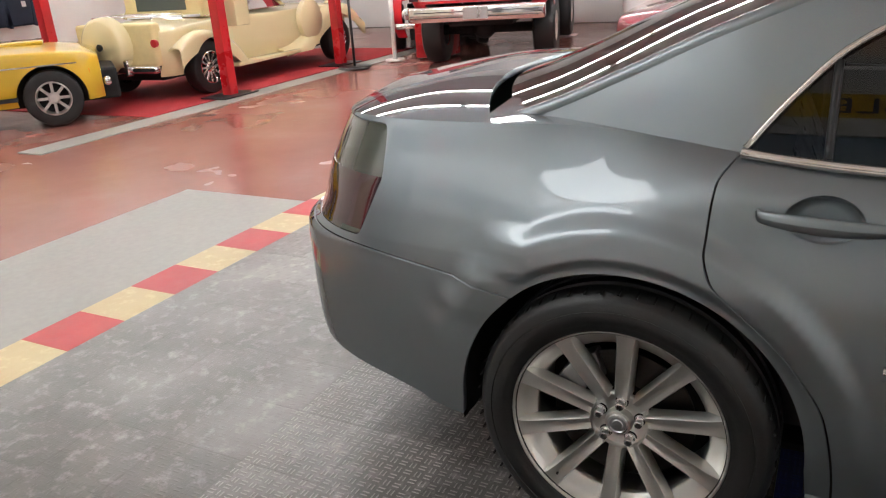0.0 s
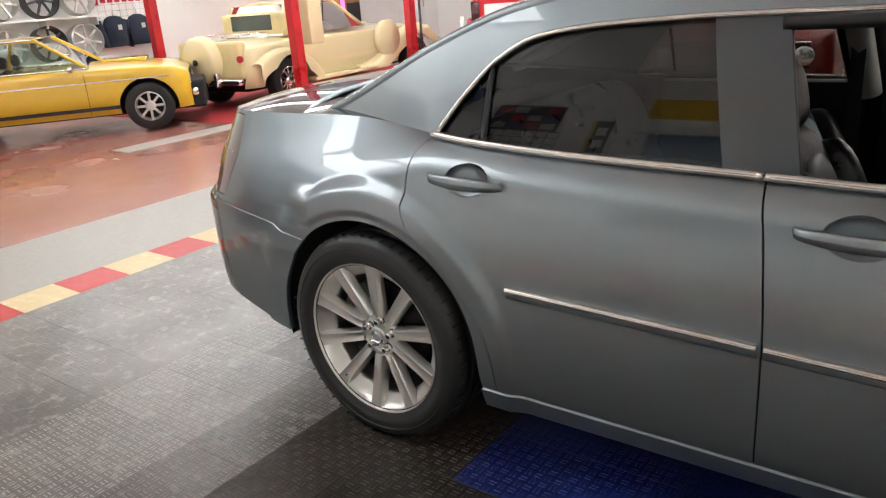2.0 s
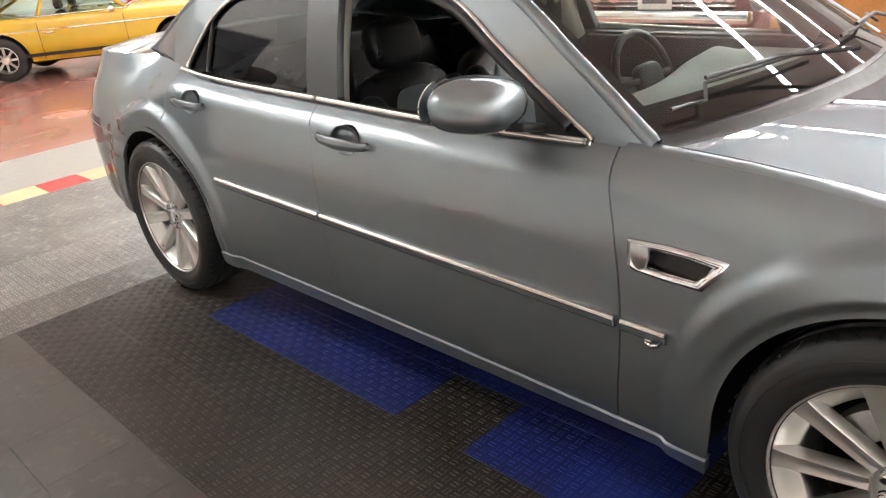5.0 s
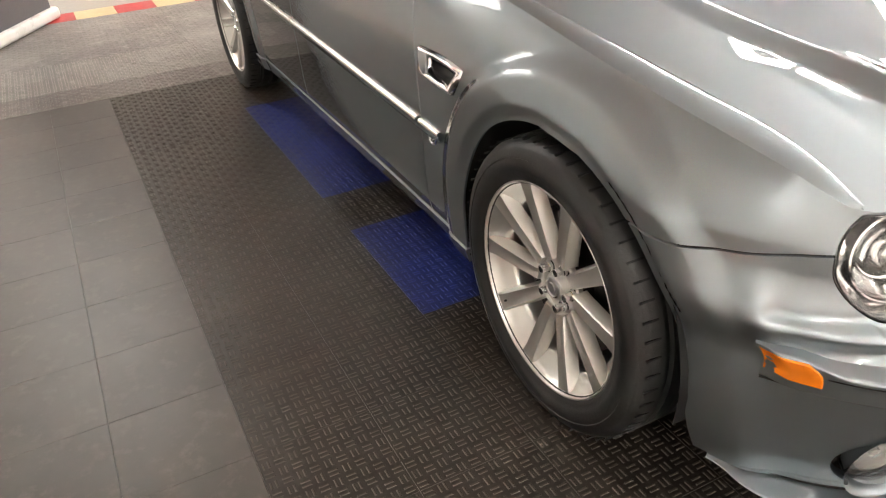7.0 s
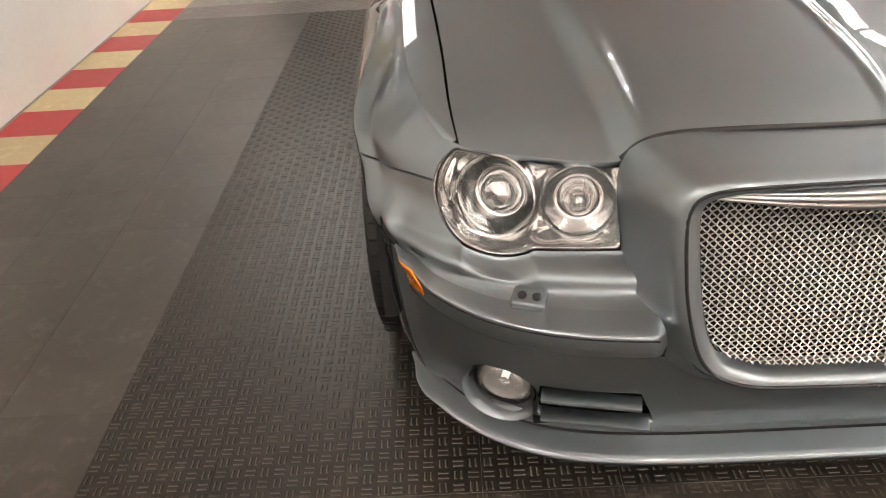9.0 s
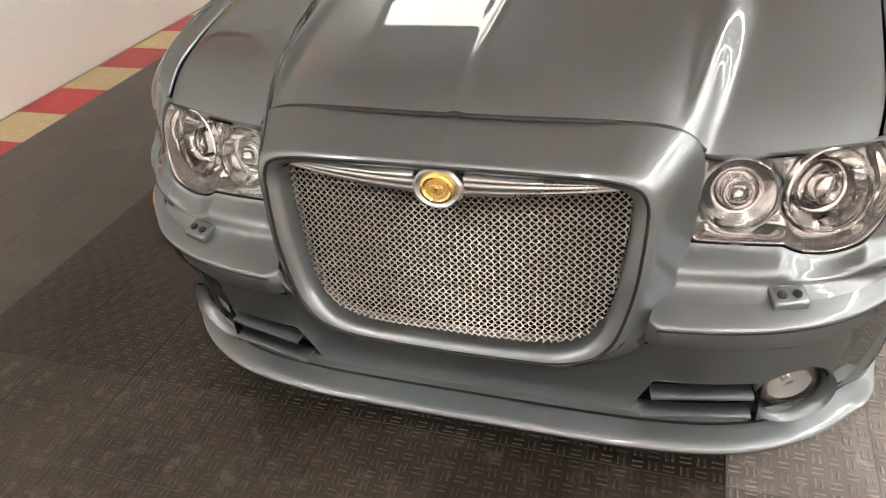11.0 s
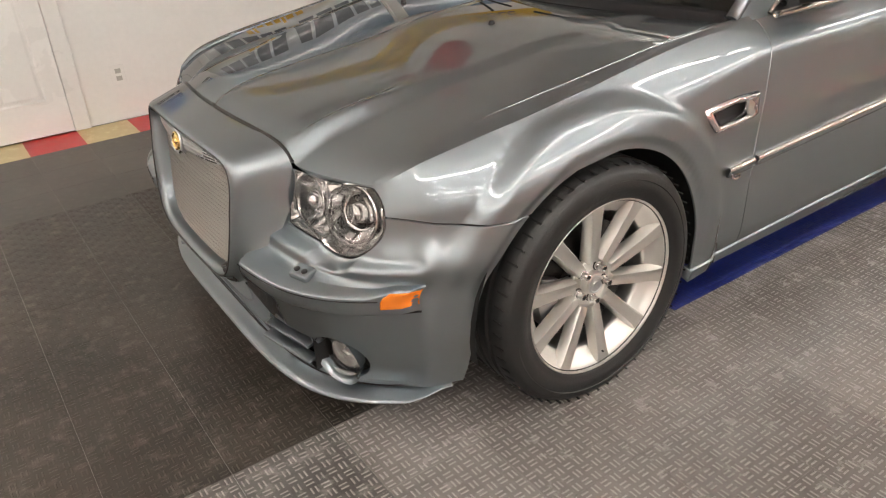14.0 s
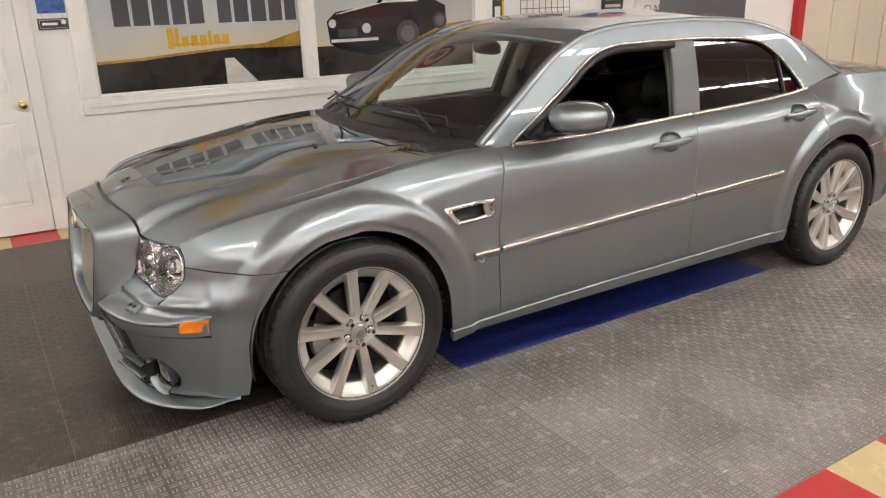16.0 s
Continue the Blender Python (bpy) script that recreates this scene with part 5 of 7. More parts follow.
# cowl and wipers at the screen's foot
rows = []
for t in np.linspace(-0.985, 0.985, 60):
    a, b = hood_point(np.array(0.95), np.array(t)), top_point(np.array(0.885), np.array(t))
    a = a + np.array([-0.002, 0, -0.004])
    b = b + np.array([0, 0, -0.006])
    rows.append([a, (a * 0.7 + b * 0.3) - np.array([0, 0, 0.012]), (a * 0.3 + b * 0.7) - np.array([0, 0, 0.008]), b])
Skin(np.array(rows)).out(z=1).build("cowl", BLACK, CAR, "black plastic cowl grille", 0.01)
for y0, y1 in ((-0.70, -0.12), (0.02, 0.66)):
    pts = []
    for y in np.linspace(y0, y1, 14):
        t = y / 0.77
        p = top_point(np.array(0.80 + 0.04 * (abs(y) > 0.6)), np.array(t))
        pts.append((p[0] + 0.02, y, p[2] + 0.016))
    wp = link("wiper", *tube(pts, 0.005, 6), BLACK, CAR, "black windshield wiper", True)
    arm = [(pts[3][0], pts[3][1], pts[3][2] + 0.012), (pts[8][0] + 0.02, pts[8][1], pts[8][2] + 0.016), (pts[12][0] + 0.10, pts[12][1] + 0.05, pts[12][2] - 0.005)]
    link("wiper_arm", *tube(arm, 0.006, 6), BLACK, wp, "", True)

# ---------------------------------------------------------------- cabin
def blob(size, at, m=None, power=0.6, subdiv=3, squash=None):
    """A rounded cushion: a sphere pushed towards a box."""
    bm = bmesh.new()
    bmesh.ops.create_icosphere(bm, subdivisions=subdiv, radius=1)
    for v in bm.verts:
        c = [math.copysign(abs(k) ** power, k) for k in v.co]
        if squash:
            c = squash(*c)
        v.co = (c[0] * size[0] / 2, c[1] * size[1] / 2, c[2] * size[2] / 2)
    bm.transform(Matrix.Translation(at) @ (m or Matrix()))
    return bm


for side, who in ((-1, "passenger"), (1, "driver")):
    y = side * 0.38
    ax, az = (0.08, 0.0) if side < 0 else (-0.11, -0.045)
    back = part("front_seat", blob((0.15, 0.50, 0.62), (-0.40 + ax, y, 0.72 + az), pose(0, 0, 0, 0, -20, 0), 0.55, 4), LEATHER, CAR, "black leather front seat with grey panel", smooth=True)
    part("seat_panel", blob((0.06, 0.25, 0.46), (-0.335 + ax, y, 0.735 + az), pose(0, 0, 0, 0, -20, 0), 0.6, 3), LEATHER_GREY, back, "grey perforated leather panel", smooth=True)
    for k in (-1, 1):
        part("seat_bolster", blob((0.15, 0.10, 0.52), (-0.335 + ax, y + k * 0.195, 0.71 + az), pose(0, 0, 0, 0, -20, k * -12), 0.65, 3), LEATHER, back, "", smooth=True)
        part("headrest_post", solid(tube([(-0.50 + ax, y + k * 0.07, 0.96 + az), (-0.505 + ax, y + k * 0.07, 1.06 + az)], 0.007, 8)), CHROME, back, "", True)
    part("headrest", blob((0.10, 0.25, 0.185), (-0.495 + ax, y, 1.105 + az), pose(0, 0, 0, 0, -12, 0), 0.62, 4), LEATHER, back, "padded black headrest", smooth=True)
    part("seat_cushion", blob((0.54, 0.52, 0.17), (-0.10 + ax, y, 0.47 + az), pose(0, 0, 0, 0, -6, 0), 0.55, 3), LEATHER, back, "", smooth=True)
bench = part("rear_seat", blob((0.16, 1.30, 0.60), (-1.22, 0, 0.75), pose(0, 0, 0, 0, -22, 0), 0.4, 4), LEATHER, CAR, "black leather rear bench", smooth=True)
part("bench_cushion", blob((0.52, 1.30, 0.18), (-0.95, 0, 0.50), None, 0.4, 3), LEATHER, bench, "", smooth=True)
part("parcel_shelf", box((0.42, 1.25, 0.03), (-1.50, 0, 0.985), 0.008), CABIN_DARK, CAR, "dark parcel shelf")
part("cabin_carpet", box((2.2, 1.45, 0.02), (-0.2, 0, 0.30)), CARPET, CAR, "dark cabin carpet")
con = part("centre_console", box((1.0, 0.24, 0.30), (0.0, 0, 0.45), 0.04, 3), CABIN_DARK, CAR, "dark centre console", angle=40)
for side in (-1, 1):
    p = part("door_card", box((1.12, 0.07, 0.60), (0.24, side * 0.745, 0.665), 0.02, 2), CABIN_DARK, DOORS[side, "front"], "dark door trim panel", angle=40)
    part("door_card_insert", box((0.9, 0.02, 0.16), (0.24, side * 0.705, 0.70), 0.008, 2), LEATHER_GREY, DOORS[side, "front"], "grey fabric insert", angle=40)
    part("armrest", box((0.5, 0.08, 0.06), (0.15, side * 0.69, 0.60), 0.02, 3), CABIN_DARK, DOORS[side, "front"], "", angle=40)
    part("door_pull", solid(tube([(0.45, side * 0.70, 0.82), (0.33, side * 0.69, 0.82)], 0.010, 8)), CHROME, DOORS[side, "front"], "chrome inner handle", True)
    part("rear_door_card", box((0.80, 0.07, 0.62), (-0.78, side * 0.735, 0.69), 0.02, 2), CABIN_DARK, DOORS[side, "rear"], "dark rear door trim", angle=40)
    part("inner_sill", box((1.06, 0.05, 0.02), (0.24, side * 0.755, 0.965), 0.006), BLACK, DOORS[side, "front"], "")
    # pale trim inside the middle and front pillars
    for xa, za, xb, zb, r in ((-0.365, 0.95, -0.43, 1.33, 0.045), (0.72, 0.99, 0.16, 1.36, 0.030)):
        pts = [(xa + (xb - xa) * u, side * (float(lean(za + (zb - za) * u)) - 0.075), za + (zb - za) * u) for u in np.linspace(0, 1, 10)]
        part("pillar_trim", solid(tube(pts, r, 10)), CABIN_GREY, CAR, "pale pillar trim", True)
    part("seat_belt", box((0.05, 0.006, 0.62), (-0.40, side * 0.615, 1.0), m=None), BLACK, CAR, "black seat belt")
top_sheet(-1.03, SCREEN_TOP, 24).moved(-0.035).flip().build("roof_lining", CABIN_GREY, CAR, "pale grey roof lining", 0.0)
# dashboard with its hood and wheel
P = []
for y in np.linspace(-0.70, 0.70, 41):
    bowx = 0.10 * (1 - (y / 0.7) ** 2)
    hump = 0.055 * math.exp(-((y - 0.37) / 0.17) ** 2)
    P.append([(0.30, y, 0.52), (0.33, y, 0.72), (0.37, y, 0.86), (0.40, y, 0.905 + hump * 0.8), (0.47, y, 0.935 + hump), (0.58, y, 0.935 + hump * 0.6), (0.75 + bowx * 0.5, y, 0.935), (0.90 + bowx, y, 0.93)])
Skin(np.array(P)).out(z=1).build("dashboard", DASH, CAR, "grey-green dashboard top", 0.01)
part("dash_screen", box((0.01, 0.22, 0.16), (0.335, 0, 0.80), 0.004), SATIN_BLACK, CAR, "dark centre stack")
part("dash_vent", cyl(0.055, 0.055, 0.006, (0.62, -0.45, 0.937), 24, "z", 0.002), CABIN_DARK, CAR, "round defroster vent", angle=30)
a = np.linspace(0, 2 * math.pi, 40, endpoint=False)
M = Matrix.Translation((0.20, 0.37, 0.86)) @ pose(0, 0, 0, 0, 68 - 90, 0)
ring = solid(tube([M @ Vector((0, 0.185 * math.cos(t), 0.185 * math.sin(t))) for t in a], 0.016, 10, True))
sw = part("steering_wheel", ring, LEATHER, CAR, "black leather steering wheel", True)
part("wheel_boss", blob((0.06, 0.17, 0.13), (0.215, 0.37, 0.86), pose(0, 0, 0, 0, -22, 0), 0.6, 3), CABIN_DARK, sw, "", smooth=True)
for ang in (0, 180, 270):
    t = radians(ang)
    part("wheel_spoke", solid(tube([M @ Vector((0.02, 0.05 * math.cos(t), 0.05 * math.sin(t))), M @ Vector((0, 0.18 * math.cos(t), 0.18 * math.sin(t)))], 0.014, 8)), CABIN_DARK, sw, "", True)
part("rear_view_mirror", blob((0.03, 0.24, 0.07), (0.30, 0, 1.315), pose(0, 0, 0, 0, 10, 0), 0.6, 3), BLACK, CAR, "black inner mirror", smooth=True)

# ---------------------------------------------------------------- floor tiles
def tile_mesh(name, material, rise, gap=0.0006, cells=9):
    """A plastic tile whose face carries pairs of short raised bars that turn from cell to cell."""
    bm = box((TILE - gap, TILE - gap, 0.012), (0, 0, -0.006), 0.0005, 1)
    V, F = [v.co[:] for v in bm.verts], []
    bm.verts.index_update()
    F = [tuple(v.index for v in f.verts) for f in bm.faces]
    bm.free()
    c = TILE / cells
    if rise:
        for i in range(cells):
            for j in range(cells):
                cx, cy = (i + 0.5 - cells / 2) * c, (j + 0.5 - cells / 2) * c
                for k in (-0.2, 0.2):
                    ring = []
                    for top, long, wide in ((0, 0.36, 0.085), (1, 0.31, 0.045)):
                        for a, b in ((-1, -1), (1, -1), (1, 1), (-1, 1)):
                            u, w = a * long * c, (k + b * wide) * c
                            ring.append((cx + u, cy + w, top * rise) if (i + j) % 2 else (cx - w, cy + u, top * rise))
                    n = len(V)
                    V += ring
                    F += [(n + 4, n + 5, n + 6, n + 7)] + [(n + q, n + (q + 1) % 4, n + 4 + (q + 1) % 4, n + 4 + q) for q in range(4)]
    me = bpy.data.meshes.new(name)
    me.from_pydata(V, [], F)
    me.update()
    me.materials.append(material)
    return me


TILE_MESH = {k: tile_mesh("floor_tile", m, h) for k, m, h in (("dark", TILE_DARK, 0.0015), ("worn", TILE_SMOOTH, 0), ("faint", TILE_FRONT, 0.0007), ("light", TILE_LIGHT, 0.0017), ("dusty", TILE_DUSTY, 0.0006), ("powdered", TILE_DUSTY, 0.0013), ("mid", TILE_MID, 0.0014), ("blue", TILE_BLUE, 0.0009), ("red", TILE_RED, 0), ("cream", TILE_CREAM, 0))}
bay = tagged(new("tiled_floor"), "interlocking plastic floor tiles, dark grey with a red and cream border", "floor tiles", kind="structure")
rng = random.Random(4)
IX0, IX1, IY0, IY1 = -13, 14, -5, 10
for i in range(IX0 - 1, IX1 + 1):
    for j in range(IY0 - 1, IY1 + 1):
        x, y = GX + (i + 0.5) * TILE, GY + (j + 0.5) * TILE
        border = i < IX0 or j < IY0 or j >= IY1
        if border:
            kind = "red" if (i + j) % 2 else "cream"
        elif 0 <= j < 5 and -4 <= i < 3 and not (i == 0 and j == 0):
            kind = "blue"
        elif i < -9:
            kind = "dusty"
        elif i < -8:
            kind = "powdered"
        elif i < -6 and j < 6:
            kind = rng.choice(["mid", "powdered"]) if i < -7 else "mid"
        # north of the car the paler tiles paint in the floor's sheen
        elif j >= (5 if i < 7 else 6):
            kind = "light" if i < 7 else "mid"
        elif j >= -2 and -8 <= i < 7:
            kind = "dark"
        elif j >= 3:
            kind = "faint" if j < 5 or i > 8 else "mid"
        elif j >= -2:
            kind = "faint"
        else:
            kind = "worn"
        if j == 5 and -4 <= i < 3:
            # cut tiles: the blue ones run on under the sill
            for cut, a, b in (("blue", 0.0, 0.69), ("light", 0.69, 1.0)):
                o = new("floor_tile", TILE_MESH[cut])
                o.parent = bay
                o.location = (x, y + ((a + b) / 2 - 0.5) * TILE, 0.0)
                o.scale = (1, b - a, 1)
            continue
        o = new("floor_tile", TILE_MESH[kind])
        o.parent = bay
        o.location = (x, y, 0.0 if kind != "worn" else -0.0005)
        o.rotation_euler[2] = radians(90 * rng.randrange(4))

# ---------------------------------------------------------------- south wall: door, framed posters, signs
def lettering(text, size, material, parent, m, name="lettering", depth=0.001):
    cu = bpy.data.curves.new(name, "FONT")
    cu.body, cu.size, cu.extrude, cu.align_x = text, size, depth, "CENTER"
    tmp = bpy.data.objects.new("tmp_text", cu)
    scene.collection.objects.link(tmp)
    bpy.context.view_layer.update()
    me = bpy.data.meshes.new_from_object(tmp.evaluated_get(bpy.context.evaluated_depsgraph_get()))
    bpy.data.objects.remove(tmp)
    me.materials.append(material)
    ob = new(name, me)
    ob.parent = parent
    ob.matrix_basis = m
    return ob


YW = Y0                              # the wall's face
FACE = pose(0, 0, 0, 90, 0, 180)     # writing that faces the bay


def slab(x0, x1, z0, z1, y0, y1, bevel=0.0):
    return box((abs(x1 - x0), y1 - y0, z1 - z0), ((x0 + x1) / 2, YW + (y0 + y1) / 2, (z0 + z1) / 2), bevel)


# six-panel door
door = tagged(part("door_1", slab(2.235, 3.05, 0.012, 2.03, 0.002, 0.040), WHITE_TRIM), "white six-panel interior door, closed", "door", kind="structure")
for x0, x1 in ((2.34, 2.60), (2.70, 2.96)):
    for z0, z1 in ((0.22, 0.82), (1.0, 1.56), (1.68, 1.92)):
        bm = slab(x0, x1, z0, z1, 0.034, 0.046)
        bmesh.ops.inset_region(bm, faces=[f for f in bm.faces if f.normal.y > 0.9], thickness=0.02, depth=-0.008)
        bmesh.ops.inset_region(bm, faces=[f for f in bm.faces if f.normal.y > 0.9 and f.calc_area() > 0.02], thickness=0.03, depth=0.006)
        part("door_panel", bm, WHITE_TRIM, door)
kn = part("door_knob", solid(lathe([(0.030, 0.0), (0.030, 0.006), (0.012, 0.010), (0.010, 0.034), (0.022, 0.042), (0.027, 0.056), (0.022, 0.068), (0.001, 0.071)], 28)), BRASS, door, "polished brass knob", angle=40)
kn.location = (2.285, YW + 0.040, 0.930)
for nm, b in (("casing_side", slab(2.135, 2.232, 0.0, 2.14, 0.0, 0.028, 0.006)), ("casing_side", slab(3.053, 3.15, 0.0, 2.14, 0.0, 0.028, 0.006)), ("casing_head", slab(2.235, 3.05, 2.035, 2.14, 0.0, 0.028, 0.006))):
    fix("door_casing", b, WHITE_TRIM, "white painted door casing", "trim")
# hinged sign by the casing
sg = thing("hanging_sign", "small black sign hanging under a blue plaque beside the door", "sign")
part("plaque", slab(1.905, 2.085, 1.535, 1.72, 0.002, 0.014, 0.004), mottled("blue_enamel", (0.05, 0.11, 0.36), 0.3, 0.3, 20, 90), sg, "blue enamel plaque")
part("plate", slab(1.895, 2.095, 1.425, 1.500, 0.002, 0.016, 0.006), SATIN_BLACK, sg, "black plate")
part("plate_rim", slab(1.905, 2.085, 1.433, 1.492, 0.0162, 0.0172), BRUSHED, sg)
part("plate_face", slab(1.909, 2.081, 1.437, 1.488, 0.0173, 0.0178), SATIN_BLACK, sg)
part("mark", slab(1.97, 2.068, 1.455, 1.472, 0.0179, 0.0186), WHITE_TRIM, sg, "pale plain bar")
part("mark_disc", cyl(0.016, 0.016, 0.001, (1.93, YW + 0.0184, 1.474), 16, "y"), WHITE_TRIM, sg)
for x in (1.93, 2.06):
    part("hanger", solid(tube([(x, YW + 0.008, 1.499), (x, YW + 0.008, 1.536)], 0.002, 6)), BRUSHED, sg)

# framed posters, like a pair of windows
fix("window_frame_rail", slab(-1.70, 1.90, 0.81, 0.935, 0.0, 0.030, 0.008), WHITE_TRIM, "white moulded poster frame rail", "trim")
fix("window_frame_ledge", slab(-1.66, 1.86, 0.865, 0.895, 0.0305, 0.046, 0.007), WHITE_TRIM, "moulded ledge along the frame", "trim")
fix("window_frame_top", slab(-1.70, 1.90, 2.06, 2.18, 0.0, 0.030, 0.008), WHITE_TRIM, "white moulded poster frame rail", "trim")
fix("window_frame_end", slab(1.775, 1.90, 0.9355, 2.0595, 0.0, 0.030, 0.008), WHITE_TRIM, "white moulded frame stile", "trim")
fix("window_frame_end", slab(-1.70, -1.575, 0.9355, 2.0595, 0.0, 0.030, 0.008), WHITE_TRIM, "white moulded frame stile", "trim")
fix("window_frame_mullion", slab(0.040, 0.152, 0.9355, 2.0595, 0.0, 0.030, 0.008), WHITE_TRIM, "white mullion between the posters", "trim")
for x0, x1 in ((0.1525, 1.7745), (-1.5745, 0.0395)):
    fix("frame_bead", join(slab(x0, x1, 0.9355, 0.955, 0.0, 0.020, 0.004), slab(x0, x0 + 0.014, 0.9555, 2.0595, 0.0, 0.020, 0.004), slab(x1 - 0.014, x1, 0.9555, 2.0595, 0.0, 0.020, 0.004)), WHITE_TRIM, "thin white bead inside the frame", "trim")

SKY = mat("poster_sky_print", (0.5, 0.55, 0.6), 0.14, 0, 0.6)
_sep = nd(SKY, "ShaderNodeSeparateXYZ")
wire(SKY, coords(SKY), _sep.inputs[0])
_mr = nd(SKY, "ShaderNodeMapRange")
for k, v in (("From Min", 1.18), ("From Max", 2.0)):
    _mr.inputs[k].default_value = v
wire(SKY, _sep.outputs[2], _mr.inputs["Value"])
_sk = ramp(SKY, mth(SKY, "ADD", _mr.outputs[0], mth(SKY, "MULTIPLY", mth(SKY, "SUBTRACT", tex(SKY, 2.2, 5, 0.6, "Object", (1, 1, 2.6)), 0.5), 0.5)), (0.0, (0.62, 0.54, 0.38)), (0.25, (0.52, 0.53, 0.50)), (0.6, (0.45, 0.50, 0.54)), (1.0, (0.28, 0.38, 0.50)))
wire(SKY, _sk, bsdf(SKY).inputs["Base Color"])
HILL = mottled("poster_hill_print", (0.40, 0.24, 0.05), 0.14, 0.6, 6, 40, 0, 0, 0.6)
ROAD = mottled("poster_asphalt_print", (0.035, 0.030, 0.026), 0.14, 0.7, 3, 130, 0, 0, 0.6)
INK = mat("poster_grey_ink", (0.06, 0.065, 0.075), 0.2, 0, 0.5)
GOLD_INK = mat("poster_gold_ink", (0.62, 0.36, 0.02), 0.2, 0, 0.5)
MID_INK = mottled("grey_print", (0.10, 0.10, 0.105), 0.35, 0.2, 6, 80)
PALE_INK = mottled("poster_pale_ink", (0.60, 0.58, 0.54), 0.2, 0.2, 10, 90, 0, 0, 0.5)
BLACK_INK = mat("poster_black_ink", (0.010, 0.010, 0.012), 0.15, 0, 0.6)


def flat(outline, y, material, parent, name, thick=0.0006, label=""):
    bm = plate([(x, z) for x, z in outline], thick)
    bm.transform(Matrix.Translation((0, YW + y, 0)))
    return part(name, bm, material, parent, label)


pa = thing("poster", "glossy road poster with dark block lettering and a gold line", "poster", "framed posters on the wall")
part("sheet", slab(0.168, 1.760, 0.956, 2.059, 0.0, 0.006), SKY, pa, "printed sky")
flat([(1.760, 0.956), (1.760, 1.165), (1.45, 1.175), (1.05, 1.205), (0.75, 1.225), (0.168, 1.215), (0.168, 0.956)], 0.0062, ROAD, pa, "road", label="printed asphalt road")
flat([(1.760, 1.1655), (1.45, 1.1755), (1.05, 1.2055), (0.75, 1.2255), (0.168, 1.2155), (0.168, 1.34), (0.32, 1.30), (0.48, 1.255), (0.75, 1.245), (1.05, 1.225), (1.45, 1.195), (1.760, 1.185)][::-1], 0.0062, HILL, pa, "hill", label="printed golden hills")
flat([(0.815, 1.155), (0.74, 1.155), (0.56, 0.958), (0.815, 0.958)], 0.0068, PALE_INK, pa, "road_stripe", label="printed white road stripe")
x = 1.60
for k, wdt in enumerate((0.115, 0.120, 0.115, 0.10, 0.115, None, 0.105, 0.115, 0.120, 0.110, 0.095)):
    if wdt is None:
        x -= 0.085
        continue
    a, b = x, x - wdt
    z0, z1 = 1.425, 1.70
    shape = [slab(b, a, z0, z1, 0.0062, 0.0068)]
    part("letter_shape", join(*shape), INK, pa, "dark plain bar")
    x = b - 0.024
for k, (a, b, z0, z1) in enumerate(((1.235, 1.19, 1.25, 1.40), (1.175, 1.15, 1.26, 1.40), (1.13, 1.08, 1.26, 1.335), (1.06, 1.01, 1.26, 1.34), (0.99, 0.94, 1.26, 1.34), (0.925, 0.90, 1.26, 1.37), (0.885, 0.835, 1.265, 1.34), (0.815, 0.765, 1.265, 1.34))):
    part("script_shape", slab(b, a, z0, z1, 0.0069, 0.0074, 0.0), GOLD_INK, pa, "gold plain bar")
part("script_underline", slab(0.765, 1.235, 1.268, 1.285, 0.0075, 0.0080), GOLD_INK, pa)

pb = thing("poster", "glossy poster of a black coupe on a dark road", "poster", "framed posters on the wall")
part("sheet", slab(-1.560, 0.024, 0.956, 2.059, 0.0, 0.006), SKY, pb, "printed sky")
flat([(0.024, 0.956), (0.024, 1.20), (-0.6, 1.19), (-1.56, 1.24), (-1.56, 0.956)], 0.0062, ROAD, pb, "road", label="printed asphalt road")
flat([(-1.56, 1.245), (-0.9, 1.215), (-0.9, 1.27), (-1.2, 1.33), (-1.56, 1.36)], 0.0063, HILL, pb, "hill")
flat([(-0.10, 1.22), (-0.08, 1.40), (-0.16, 1.47), (-0.55, 1.53), (-0.66, 1.64), (-0.98, 1.66), (-1.12, 1.56), (-1.26, 1.50), (-1.27, 1.36), (-1.10, 1.28), (-0.70, 1.14), (-0.50, 1.10), (-0.18, 1.17)], 0.0069, BLACK_INK, pb, "car_shape", label="printed black coupe")
flat([(-0.60, 1.535), (-0.69, 1.625), (-0.95, 1.635), (-0.98, 1.54)], 0.0076, PALE_INK, pb, "screen_shape")
flat([(-0.16, 1.455), (-0.22, 1.458), (-0.62, 1.535), (-0.50, 1.535)], 0.0076, PALE_INK, pb, "stripe_shape")
for cx, cz, r in ((-0.13, 1.38, 0.035), (-0.45, 1.33, 0.042)):
    part("lamp_shape", cyl(r, r, 0.0007, (cx, YW + 0.0079, cz), 24, "y"), PALE_INK, pb)
for cx, cz, r in ((-0.86, 1.27, 0.115), (-1.20, 1.37, 0.075)):
    part("tyre_shape", cyl(r, r, 0.0007, (cx, YW + 0.0079, cz), 32, "y"), INK, pb)
    part("rim_shape", cyl(r * 0.62, r * 0.62, 0.0007, (cx, YW + 0.0087, cz), 32, "y"), MID_INK, pb)
for x0, x1, z0, z1 in ((-0.11, -0.56, 1.225, 1.25), (-0.18, -0.36, 1.27, 1.33)):
    part("trim_shape", slab(x0, x1, z0, z1, 0.0076, 0.0082), INK if z0 > 1.25 else PALE_INK, pb)

